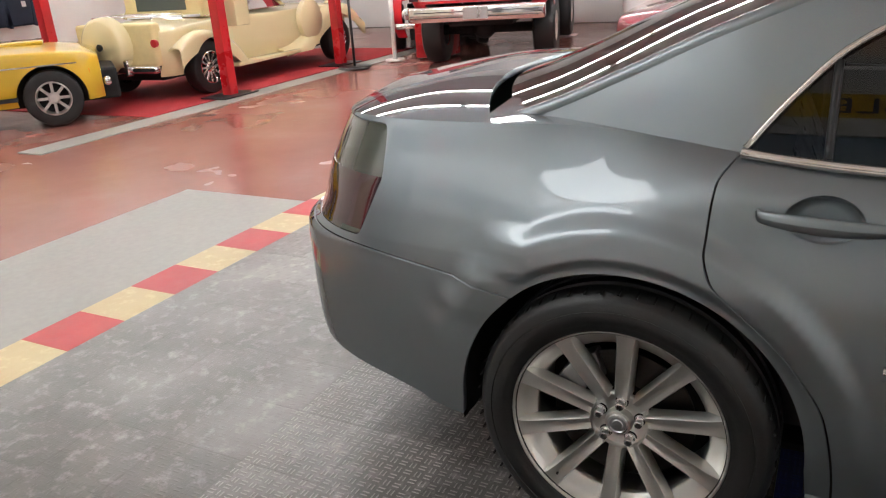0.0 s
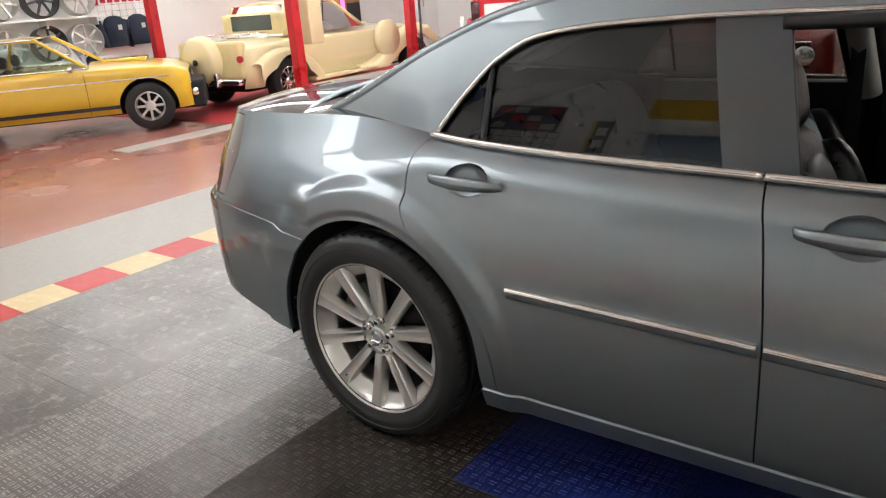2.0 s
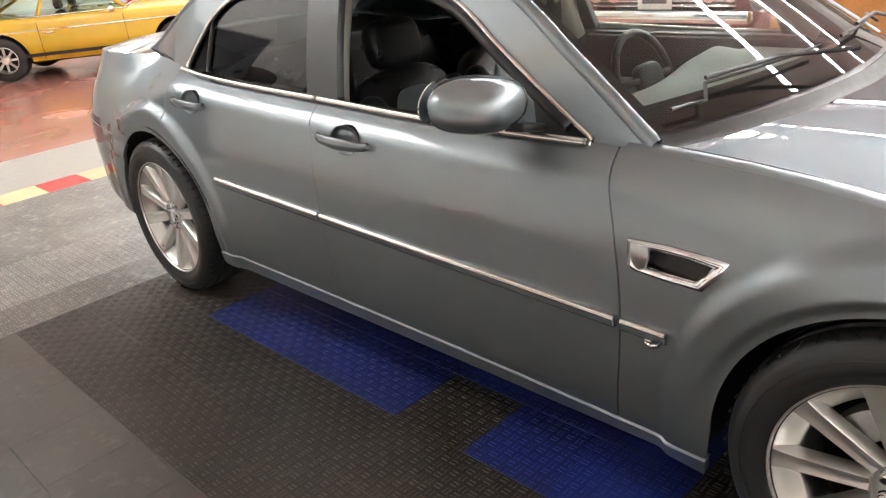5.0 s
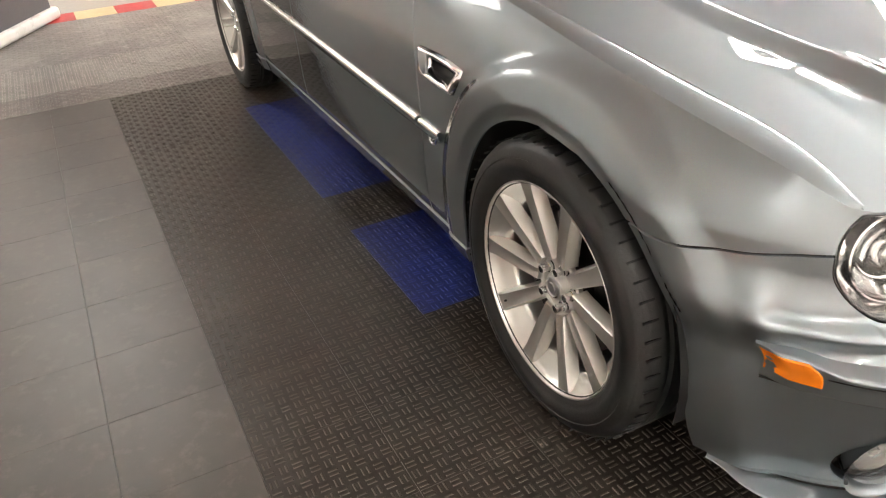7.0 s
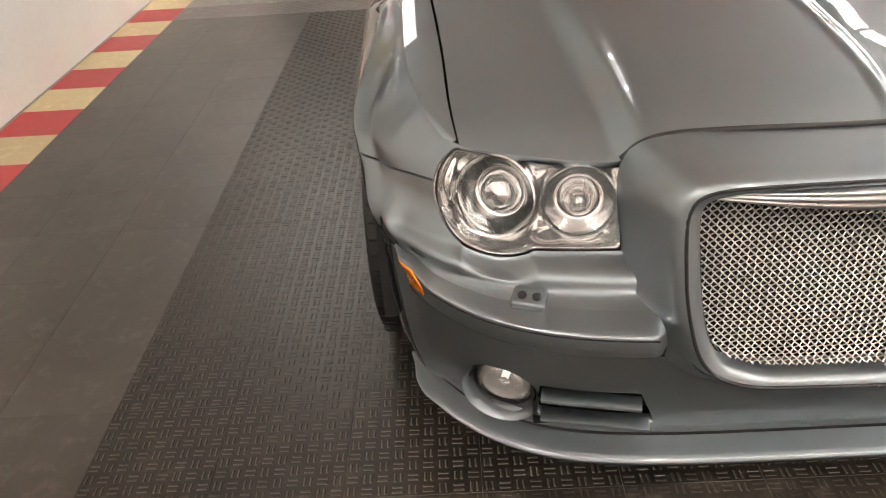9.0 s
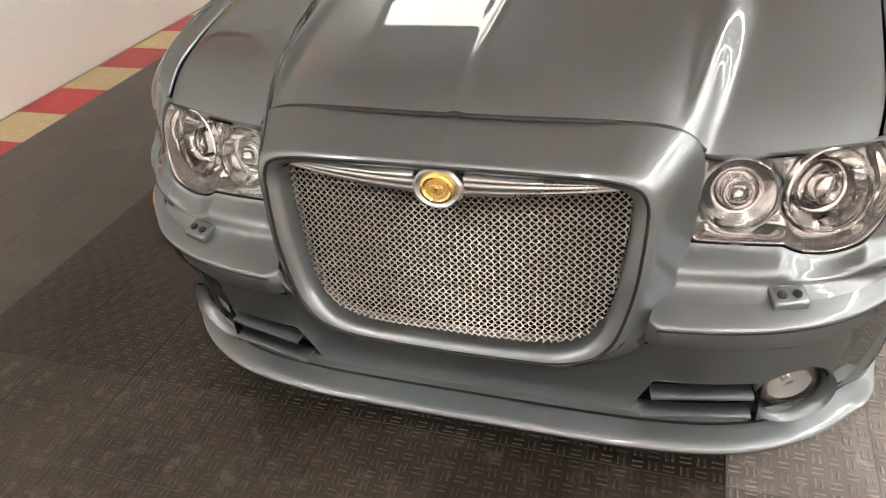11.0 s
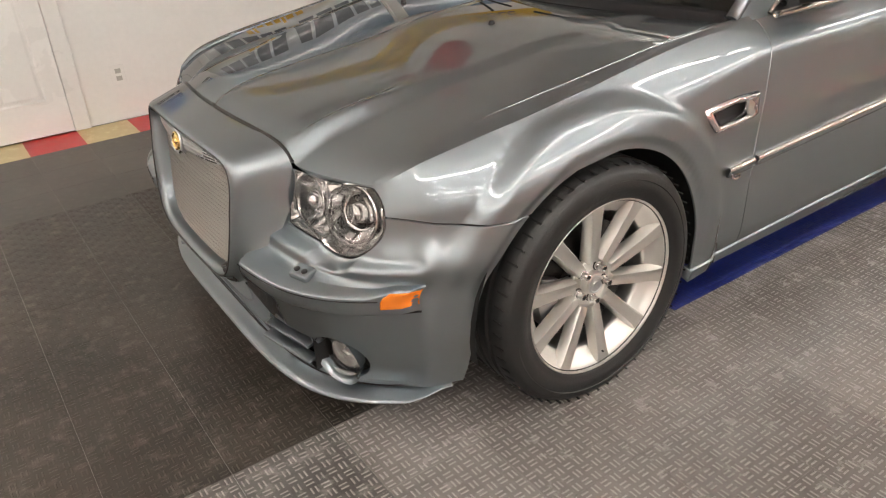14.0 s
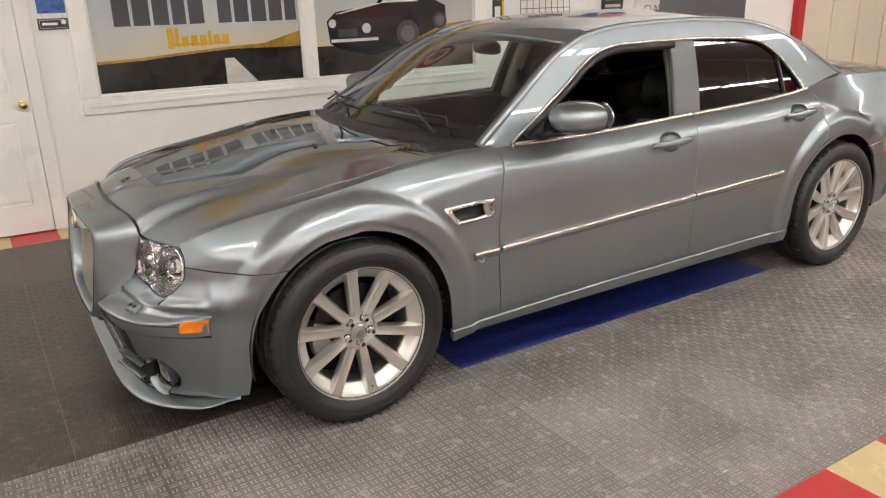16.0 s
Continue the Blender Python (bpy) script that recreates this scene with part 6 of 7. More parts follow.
# high signs and racks, seen over the car and in its paint
YELLOW = mottled("yellow_banner_vinyl", (0.75, 0.47, 0.02), 0.35, 0.08, 3, 60)
NAVY = mottled("navy_print", (0.03, 0.05, 0.16), 0.35, 0.2, 4, 60)
SIGN_RED = mottled("sign_red_enamel", (0.50, 0.02, 0.03), 0.3, 0.1, 5, 60)
ban = thing("banner", "long yellow wall banner with dark lettering", "banner")
part("sheet", slab(-1.62, 1.82, 2.26, 2.52, 0.001, 0.006), YELLOW, ban)
lettering("FINANCING AVAILABLE", 0.24, NAVY, ban, Matrix.Translation((0.1, YW + 0.008, 2.31)) @ FACE)
rs = thing("round_sign", "round red and white enamel sign with a red star", "sign")
for r, m, d in ((0.36, SIGN_RED, 0.012), (0.25, WHITE_TRIM, 0.016)):
    part("disc", cyl(r, r, d, (-0.1, YW + d / 2, 3.06), 48, "y", 0.002), m, rs)
flat([(-0.1 + (0.21 if k % 2 == 0 else 0.085) * math.sin(k * math.pi / 5), 3.06 + (0.21 if k % 2 == 0 else 0.085) * math.cos(k * math.pi / 5)) for k in range(10)], 0.0165, SIGN_RED, rs, "star", 0.003)
ms = thing("emblem_sign", "red and blue emblem sign with a slanted blue tail", "sign")
flat([(-3.66, 2.30), (-3.56, 2.18), (-3.30, 2.18), (-3.20, 2.32), (-3.20, 2.52), (-3.30, 2.62), (-3.56, 2.62), (-3.66, 2.52)], 0.012, WHITE_TRIM, ms, "border", 0.004)
flat([(-3.63, 2.42), (-3.63, 2.50), (-3.54, 2.59), (-3.32, 2.59), (-3.23, 2.50), (-3.23, 2.42)][::-1], 0.0165, SIGN_RED, ms, "upper_field", 0.003)
flat([(-3.63, 2.31), (-3.54, 2.21), (-3.32, 2.21), (-3.23, 2.31), (-3.23, 2.40), (-3.63, 2.40)], 0.0165, NAVY, ms, "lower_field", 0.003)
flat([(-3.19, 2.18), (-3.02, 2.18), (-2.74, 2.64), (-3.19, 2.60)], 0.012, NAVY, ms, "tail", 0.004)
cp = thing("photo_poster", "dark glossy poster with rows of small pictures", "poster")
part("sheet", slab(-2.66, -2.16, 2.03, 2.38, 0.0, 0.006, 0.001), SATIN_BLACK, cp)
for k in range(4):
    for q in range(3):
        part("picture", slab(-2.64 + k * 0.12, -2.54 + k * 0.12, 2.05 + q * 0.11, 2.13 + q * 0.11, 0.0065, 0.0075), (PALE_INK, NAVY, SIGN_RED)[(k + q) % 3], cp)
vs = thing("tall_sign", "tall narrow black and yellow sign on the wall", "sign")
part("board", slab(-1.93, -1.80, 1.33, 2.2, 0.0, 0.012, 0.002), SATIN_BLACK, vs)
part("stripe", slab(-1.93, -1.905, 1.34, 2.19, 0.0122, 0.0135), YELLOW, vs)
for k in range(5):
    part("mark", slab(-1.885, -1.82, 1.37 + k * 0.16, 1.47 + k * 0.16, 0.0122, 0.0135), WHITE_TRIM, vs, "pale plain bar")


def wire_rack(x0, x1, z0, z1, y, label):
    r = thing("wire_rack", label, "wire rack")
    for x in np.arange(x0, x1 + 1e-6, (x1 - x0) / 8):
        part("upright_wire", solid(tube([(x, y, z0), (x, y, z1)], 0.003, 5)), BLACK, r)
    for z in np.arange(z0, z1 + 1e-6, (z1 - z0) / max(3, round((z1 - z0) / 0.08))):
        part("cross_wire", solid(tube([(x0, y, z), (x1, y, z)], 0.003, 5)), BLACK, r)
    return r


wire_rack(-2.72, -2.10, 1.36, 2.0, YW + 0.05, "black wire grid rack fixed to the wall")
ds = thing("framed_notice", "small dark framed notice on the wall", "notice")
part("frame_border", slab(-3.5, -3.2, 1.38, 1.80, 0.0, 0.016, 0.003), SATIN_BLACK, ds)
for k in range(5):
    part("mark", slab(-3.46, -3.24, 1.42 + k * 0.07, 1.45 + k * 0.07, 0.0165, 0.0175), PALE_INK, ds, "pale plain bar")
cs = thing("dealer_sign", "large white wall sign with dark lettering", "sign")
part("board", slab(-5.3, -3.68, 1.31, 2.0, 0.0, 0.015, 0.003), WHITE_TRIM, cs)
lettering("CLASSIC CAR DEALERSHIP", 0.115, INK, cs, Matrix.Translation((-4.49, YW + 0.0165, 1.35)) @ FACE)
bm = cyl(0.42, 0.42, 0.004, (0, 0, 0), 48, "y")
bm.transform(Matrix.Translation((-4.49, YW + 0.0175, 1.70)) @ Matrix.Diagonal((1.3, 1, 0.5, 1)))
part("emblem", bm, INK, cs, "dark oval emblem")
# outlet and base stains
ol = thing("wall_outlet", "white double power outlet low on the wall", "outlet")
part("cover", slab(1.86, 1.94, 0.225, 0.345, 0.0, 0.006, 0.003), WHITE_TRIM, ol)
for z in (0.262, 0.308):
    part("socket", slab(1.883, 1.917, z - 0.014, z + 0.014, 0.0062, 0.0075, 0.0), SATIN_BLACK if False else CABIN_GREY, ol)
# pale folding doors past the signs
CREAM_DOOR = mottled("cream_metal_door", (0.70, 0.64, 0.52), 0.45, 0.06, 1.5, 30)
cd = tagged(new("door_2"), "tall cream panelled folding door", "door", kind="structure")
for k in range(5):
    part("leaf", slab(-6.66 - k * 0.62, -7.26 - k * 0.62, 0.02, 2.75, 0.0, 0.05, 0.006), CREAM_DOOR, cd)
fix("red_door_post", slab(-6.62, -6.48, 0.0, 2.8, 0.0, 0.09, 0.006), RED_PAINT, "red painted door post", "trim")
# roll-up banner stand near the corner
rb = thing("banner_stand", "grey roll-up banner with gold and white writing on a white foot", "banner stand", m=pose(-3.72, -1.98, 0, 0, 0, -30))
BANNER_GREY = mottled("banner_grey_print", (0.10, 0.10, 0.11), 0.4, 0.15, 2, 40)
part("foot", box((0.98, 0.09, 0.09), (0, 0, 0.047), 0.03, 4), WHITE_TRIM, rb, "white plastic foot", angle=40)
part("sheet", box((0.86, 0.003, 1.95), (0, 0, 1.065)), BANNER_GREY, rb)
part("band", box((0.86, 0.002, 0.5), (0, -0.0032, 1.75)), PALE_INK, rb)
for k, (wd, z, m) in enumerate(((0.6, 0.24, GOLD_INK), (0.7, 0.16, PALE_INK), (0.66, 0.36, PALE_INK), (0.5, 0.5, GOLD_INK), (0.7, 0.62, PALE_INK))):
    part("mark", box((wd, 0.002, 0.06 if k != 1 else 0.025), (0, -0.0032, z)), m, rb, "plain printed bar")
part("top_bar", box((0.88, 0.03, 0.03), (0, 0, 2.05), 0.008), BRUSHED, rb)

# ---------------------------------------------------------------- the other vehicles in the hall
YELLOW_PAINT = mat("yellow_car_paint", (0.62, 0.40, 0.015), 0.35, 0.0, 1.0)
CREAM_PAINT = mat("cream_car_paint", (0.72, 0.62, 0.36), 0.35, 0.0, 1.0)
CREAM_ROOF = mottled("cream_vinyl", (0.66, 0.55, 0.28), 0.5, 0.1, 8, 150, 0.2)
RED_CAR = mat("red_car_paint", (0.45, 0.008, 0.015), 0.3, 0.0, 1.0)
MAROON = mat("maroon_car_paint", (0.16, 0.008, 0.014), 0.3, 0.0, 1.0)
WHITE_CAR = mat("white_car_paint", (0.78, 0.78, 0.76), 0.35, 0.0, 1.0)
ORANGE = mat("orange_stripe", (0.7, 0.25, 0.02), 0.4)


def road_wheel(parent, at, r, rim_r, width, face, rim_mat=None, spokes=8):
    """A plain road wheel; face: +1 or -1, the side of local y it shows."""
    w = part("wheel", solid(lathe([(rim_r, -width * 0.4), (rim_r * 1.02, width * 0.42), (rim_r * 0.94, width * 0.46), (rim_r * 0.9, width * 0.3), (rim_r * 0.86, width * 0.1), (rim_r * 0.86, -width * 0.4)], 36)), rim_mat or ALLOY, parent, "spoked wheel", angle=40)
    part("tyre", solid(lathe([(rim_r, -width * 0.45), (r * 0.86, -width * 0.5), (r * 0.97, -width * 0.42), (r, -width * 0.3), (r, width * 0.3), (r * 0.97, width * 0.42), (r * 0.86, width * 0.5), (rim_r, width * 0.45)], 40)), RUBBER, w, "black tyre", angle=35)
    part("hub", solid(lathe([(rim_r * 0.34, -0.02), (rim_r * 0.34, width * 0.30), (rim_r * 0.24, width * 0.40), (0.002, width * 0.42)], 20)), rim_mat or ALLOY, w, "", angle=40)
    part("backing", solid(lathe([(rim_r * 0.9, 0.0), (0.002, 0.0)], 24)), DARK, w)
    for k in range(spokes):
        bm = box((rim_r * 0.17, 0.02, rim_r * 0.66), (0, width * 0.26, rim_r * 0.58), 0.004, 1)
        bm.transform(Matrix.Rotation(2 * math.pi * k / spokes, 4, "Y"))
        part("spoke", bm, rim_mat or ALLOY, w)
    w.matrix_basis = Matrix.Translation(at) @ pose(0, 0, 0, 0, 0, 0 if face > 0 else 180)
    return w


def body_skin(x0, x1, half, zb, shoulder, crown, arches, end=0.25, n=90, tuck=0.9):
    """Half of a lower body, from sill over the shoulder to the middle line; x is the way it drives."""
    xs = np.linspace(x0, x1, n)
    v = np.linspace(0, 1, 40)
    P = []
    for x in xs:
        e = min((x - x0) / end, (x1 - x) / end, 1.0)
        w = half * (0.80 + 0.20 * (1 - (1 - max(e, 0)) ** 2.5))
        zs, zc = float(shoulder(x)), float(crown(x))
        prof_y = smooth_curve([0, 0.25, 0.5, 0.62, 0.70, 0.8, 1.0], [w * tuck, w, w * 0.985, w * 0.95, w * 0.88, w * 0.6, 0.0])
        prof_z = smooth_curve([0, 0.25, 0.5, 0.62, 0.70, 0.8, 1.0], [zb, zb + (zs - zb) * 0.42, zb + (zs - zb) * 0.88, zs - 0.004, zs + 0.008, zs + (zc - zs) * 0.6, zc])
        P.append(np.stack([0 * v + x, prof_y(v), prof_z(v)], -1))
    sk = Skin(np.array(P)).out(y=1)
    for cx, cz, r in arches:
        sk = sk.keep(lambda x, y, z: np.where(y > half * 0.55, np.hypot(x - cx, z - cz) - r, 1))
    return sk


def hollow(parent, x0, x1, half, z0, z1):
    part("underbody", box((x1 - x0, half * 1.5, z1 - z0), ((x0 + x1) / 2, 0, (z0 + z1) / 2), 0.03), DARK, parent, "dark underbody")


def glasshouse(parent, base, roof, zb, zr, hw, rw, paint, glass, roof_mat=None, crown=0.03, bars=()):
    """Cabin: base and roof give x of the tail and the nose ends."""
    b0, b1 = base
    r0, r1 = roof
    rows = [[(x, y, zr + crown * (1 - (y / rw) ** 2) - (0.012 if i in (0, 7) else 0)) for y in np.linspace(-rw, rw, 13)] for i, x in enumerate(np.linspace(r0, r1, 8))]
    Skin(np.array(rows)).out(z=1).build("roof", roof_mat or paint, parent, "", 0.03)
    corner = [((b0, hw, zb), (r0, rw, zr)), ((b1, hw, zb), (r1, rw, zr))]
    for s in (1, -1):
        for a, b in corner:
            part("pillar", solid(tube([(a[0], s * (a[1] - 0.02), a[2]), (b[0], s * (b[1] - 0.01), b[2])], 0.024, 8)), roof_mat or paint, parent, "", True)
        for bx in bars:
            u = (bx - b0) / (b1 - b0)
            part("pillar", solid(tube([(bx, s * (hw - 0.02), zb), (r0 + (r1 - r0) * u, s * (rw - 0.01), zr)], 0.026, 8)), paint, parent, "", True)
        part("side_glass", solid(([(b0, s * (hw - 0.025), zb), (b1, s * (hw - 0.025), zb), (r1, s * (rw - 0.015), zr), (r0, s * (rw - 0.015), zr)], [(0, 1, 2, 3)])), glass, parent, "side window")
        part("roof_gutter", solid(tube([(r0 + (r1 - r0) * u, s * (rw + 0.005), zr - 0.005) for u in np.linspace(0, 1, 6)], 0.012, 6)), CHROME, parent, "", True)
        part("belt_trim", solid(tube([(b0 + (b1 - b0) * u, s * (hw + 0.004), zb + 0.005) for u in np.linspace(0, 1, 6)], 0.009, 6)), CHROME, parent, "", True)
    for a, b, nm in ((b0, r0, "rear_glass"), (b1, r1, "windshield")):
        part(nm, solid(([(a, -hw + 0.03, zb), (a, hw - 0.03, zb), (b, rw - 0.02, zr), (b, -rw + 0.02, zr)], [(0, 1, 2, 3)])), glass, parent)


def seats_in(parent, xs, z, w):
    for x in xs:
        for y in (-w, w):
            part("seat", join(blob((0.14, 0.46, 0.55), (x, y, z), pose(0, 0, 0, 0, -15, 0), 0.6, 2), blob((0.1, 0.24, 0.16), (x - 0.08, y, z + 0.34), None, 0.7, 2)), LEATHER, parent, "dark seat", smooth=True)


# yellow seventies hatchback, nose towards local +x
yc = thing("hatchback_car", "bright yellow seventies hatchback with a black sill stripe", "car", m=pose(-10.2, 2.5, 0, 0, 0, 52.5))
sh_y = smooth_curve([-2.0, -1.4, -0.6, 0.5, 1.2, 1.6, 1.78], [0.82, 0.85, 0.82, 0.81, 0.80, 0.77, 0.70])
cr_y = smooth_curve([-2.0, -1.4, -0.6, 0.5, 1.2, 1.6, 1.78], [0.84, 0.87, 0.85, 0.87, 0.85, 0.81, 0.72])
sk = body_skin(-2.05, 1.78, 0.84, 0.24, sh_y, cr_y, [(1.25, 0.30, 0.36), (-1.18, 0.30, 0.36)])
sk.with_mirror().build("body", YELLOW_PAINT, yc, "glossy yellow body", 0.03)
hollow(yc, -1.95, 1.95, 0.75, 0.2, 0.55)
glasshouse(yc, (-1.75, 0.60), (-0.95, 0.02), 0.83, 1.22, 0.74, 0.58, YELLOW_PAINT, GLASS, bars=(-0.62,))
seats_in(yc, (-0.35,), 0.62, 0.33)
for s in (1, -1):
    part("sill_stripe", box((1.78, 0.006, 0.045), (0.02, s * 0.842, 0.335)), BLACK, yc, "black stripe along the sill")
    part("crease_trim", box((2.9, 0.008, 0.014), (0.1, s * 0.834, 0.66)), CHROME, yc, "")
    part("door_gap", box((0.006, 0.006, 0.50), (0.55, s * 0.838, 0.52)), DARK, yc)
    part("door_gap", box((0.006, 0.006, 0.50), (-0.62, s * 0.838, 0.52)), DARK, yc)
    part("door_handle", box((0.14, 0.03, 0.025), (-0.48, s * 0.842, 0.62), 0.008), CHROME, yc)
    part("door_mirror", blob((0.08, 0.12, 0.09), (0.42, s * 0.86, 0.84), None, 0.7, 2), CHROME, yc, smooth=True)
    part("marker_lamp", box((0.09, 0.01, 0.05), (1.62, s * 0.80, 0.56), 0.004), AMBER, yc)
    part("head_lamp", cyl(0.09, 0.09, 0.03, (1.77, s * 0.5, 0.56), 20, "x", 0.005), REFLECTOR, yc, angle=40)
part("front_bumper", box((0.08, 1.5, 0.10), (1.83, 0, 0.42), 0.03, 3), CHROME, yc, "chrome bumper", angle=40)
part("rear_bumper", box((0.08, 1.5, 0.10), (-2.10, 0, 0.46), 0.03, 3), CHROME, yc, "chrome bumper", angle=40)
part("scoop", box((0.55, 0.5, 0.05), (0.98, 0, 0.862), 0.02, 2), YELLOW_PAINT, yc, "raised hood scoop", angle=40)
for x in (1.25, -1.18):
    for s in (1, -1):
        road_wheel(yc, (x, s * 0.72, 0.302), 0.302, 0.185, 0.20, s)

# cream neo-classic, seen from its tail, nose towards local +x
cc = thing("neo_classic_car", "cream neo-classic coupe with a spare wheel on its tail", "car", m=pose(-9.42, 6.55, 0, 0, 0, 93))
sh_c = smooth_curve([-2.15, -1.6, -0.9, 0.2, 1.3, 2.3], [0.84, 0.90, 0.92, 0.90, 0.90, 0.84])
cr_c = smooth_curve([-2.15, -1.6, -0.9, 0.2, 1.3, 2.3], [0.90, 0.97, 0.97, 0.96, 0.97, 0.92])
sk = body_skin(-2.10, 2.2, 0.80, 0.30, sh_c, cr_c, [(-1.45, 0.33, 0.40), (1.75, 0.33, 0.42)], 0.2)
sk.with_mirror().build("body", CREAM_PAINT, cc, "glossy cream body", 0.03)
hollow(cc, -2.0, 2.1, 0.7, 0.24, 0.6)
part("trunk", box((0.16, 1.30, 0.52), (-2.10, 0, 0.70), 0.04, 3), CREAM_ROOF, cc, "cream trunk panel", angle=40)
glasshouse(cc, (-1.28, 0.55), (-1.10, -0.05), 0.96, 1.40, 0.70, 0.56, CREAM_PAINT, TINTED, CREAM_ROOF, 0.05, bars=(-0.75,))
part("roof_quarter", box((0.5, 1.36, 0.36), (-1.02, 0, 1.12), 0.06, 3), CREAM_ROOF, cc, "padded cream roof quarter", angle=40)
part("rear_pane", box((0.01, 0.86, 0.22), (-1.276, 0, 1.16), 0.004), TAIL_SMOKE, cc, "dark rear window")
sp = part("spare_cover", solid(lathe([(0.002, -0.10), (0.30, -0.10), (0.345, -0.07), (0.355, 0.0), (0.355, 0.08)], 48)), CREAM_PAINT, cc, "round cream spare wheel cover", angle=50)
sp.matrix_basis = pose(-2.26, 0.06, 0.70, 0, 0, -90)
part("spare_boss", cyl(0.045, 0.04, 0.03, (-2.37, 0.06, 0.70), 20, "x", 0.004), SATIN_BLACK, cc, angle=40)
for s in (1, -1):
    # flowing fenders
    P = []
    for u in np.linspace(0, 1, 40):
        x = -2.05 + 1.35 * u
        zt = 0.34 + 0.48 * math.sin(math.pi * min(1, 0.18 + u * 0.86)) ** 0.7
        P.append([(x, s * 0.72, zt - 0.04), (x, s * 0.80, zt), (x, s * 0.90, zt - 0.01), (x, s * 0.935, zt - 0.07), (x, s * 0.935, max(zt - 0.24, 0.28))])
    sk = Skin(np.array(P)).out(z=1).keep(lambda x, y, z: np.hypot(x + 1.45, z - 0.33) - 0.38)
    sk.build("rear_fender", CREAM_PAINT, cc, "flared cream fender", 0.02)
    P = []
    for u in np.linspace(0, 1, 50):
        x = 0.15 + 2.35 * u
        zt = 0.34 + 0.52 * sstep(0.05, 0.62, u) - 0.26 * sstep(0.82, 1.0, u)
        P.append([(x, s * 0.55, zt + 0.03), (x, s * 0.70, zt + 0.04), (x, s * 0.86, zt), (x, s * 0.93, zt - 0.08), (x, s * 0.93, max(zt - 0.26, 0.27))])
    sk = Skin(np.array(P)).out(z=1).keep(lambda x, y, z: np.hypot(x - 1.75, z - 0.33) - 0.40)
    sk.build("front_fender", CREAM_PAINT, cc, "sweeping cream front fender", 0.02)
    part("running_board", box((1.5, 0.20, 0.06), (-0.25, s * 0.84, 0.30), 0.02, 2), CREAM_PAINT, cc, angle=40)
    V, F = lathe([(0.30, -0.02), (0.30, 0.06), (0.26, 0.09), (0.002, 0.10)], 36)
    bm = solid((V, F))
    bm.transform(Matrix.Translation((0.92, s * 0.84, 0.72)) @ Matrix.Diagonal((1, s, 1, 1)))
    bmesh.ops.recalc_face_normals(bm, faces=bm.faces)
    part("side_spare", bm, CREAM_PAINT, cc, "cream side wheel cover", angle=50)
    part("tail_lamp", cyl(0.05, 0.045, 0.05, (-2.18, s * 0.66, 0.72), 20, "x", 0.006), RED_PAINT, cc, "round red tail lamp", angle=40)
    part("head_lamp", blob((0.26, 0.2, 0.2), (2.05, s * 0.55, 0.86), None, 0.9, 3), CREAM_PAINT, cc, smooth=True)
    part("deck_rail", solid(tube([(-2.0, s * 0.50, 0.97), (-2.0, s * 0.50, 1.02), (-1.45, s * 0.50, 1.03), (-1.45, s * 0.50, 0.97)], 0.010, 6)), CHROME, cc, "", True)
for x in (-2.0, -1.82, -1.64, -1.45):
    part("deck_rail", solid(tube([(x, -0.5, 1.025), (x, 0.5, 1.025)], 0.008, 6)), CHROME, cc, "", True)
part("rear_bumper", box((0.10, 1.5, 0.09), (-2.28, 0, 0.42), 0.03, 3), CHROME, cc, "chrome rear bumper", angle=40)
for y in (-0.32, 0.32):
    part("bumper_guard", box((0.10, 0.06, 0.20), (-2.34, y, 0.45), 0.02, 2), CHROME, cc, angle=40)
part("plate_bar", box((0.01, 0.3, 0.1), (-2.345, 0.06, 0.40)), BLACK, cc, "dark blank plate")
for x in (-1.45, 1.75):
    for s in (1, -1):
        road_wheel(cc, (x, s * 0.76, 0.335), 0.335, 0.21, 0.22, s, CHROME, 12)

# lifted red and white pickup, tail towards the bay, nose towards local +x
pk = thing("pickup_truck", "lifted red pickup truck with a white tailgate band and chrome bumper", "truck", m=pose(-6.2, 9.6, 0, 0, 0, 104))
sh_p = smooth_curve([-2.3, 0.4, 2.5], [1.40, 1.40, 1.38])
cr_p = smooth_curve([-2.3, 0.3, 0.5, 2.5], [1.405, 1.405, 1.44, 1.42])
sk = body_skin(-2.35, 2.6, 0.98, 0.78, sh_p, cr_p, [(-1.35, 0.62, 0.56), (1.75, 0.62, 0.56)], 0.12)
sk.with_mirror().build("body", RED_CAR, pk, "red truck body", 0.03)
part("tailgate", box((0.06, 1.66, 0.50), (-2.36, 0, 1.14), 0.02, 2), RED_CAR, pk, "red tailgate", angle=40)
part("tailgate_band", box((0.012, 1.48, 0.20), (-2.396, 0, 1.08), 0.004), WHITE_CAR, pk, "white tailgate band")
part("tailgate_trim", box((0.010, 1.62, 0.03), (-2.396, 0, 0.945), 0.003), CHROME, pk)
part("tailgate_latch", box((0.02, 0.14, 0.06), (-2.40, 0, 1.16), 0.006), RED_PAINT, pk)
for s in (1, -1):
    part("tail_lamp", box((0.04, 0.13, 0.30), (-2.37, s * 0.89, 1.08), 0.012), TAIL_RED, pk, angle=40)
    part("white_side_band", box((4.5, 0.008, 0.07), (0.1, s * 0.985, 1.0)), WHITE_CAR, pk)
    part("arch_trim", solid(tube([(-1.35 + 0.57 * math.cos(t), s * 0.985, 0.62 + 0.57 * math.sin(t)) for t in np.linspace(0.3, 2.84, 18)], 0.014, 6)), CHROME, pk, "", True)
bmp = part("rear_bumper", box((0.16, 1.86, 0.20), (-2.48, 0, 0.76), 0.03, 3), CHROME, pk, "wide chrome step bumper", angle=40)
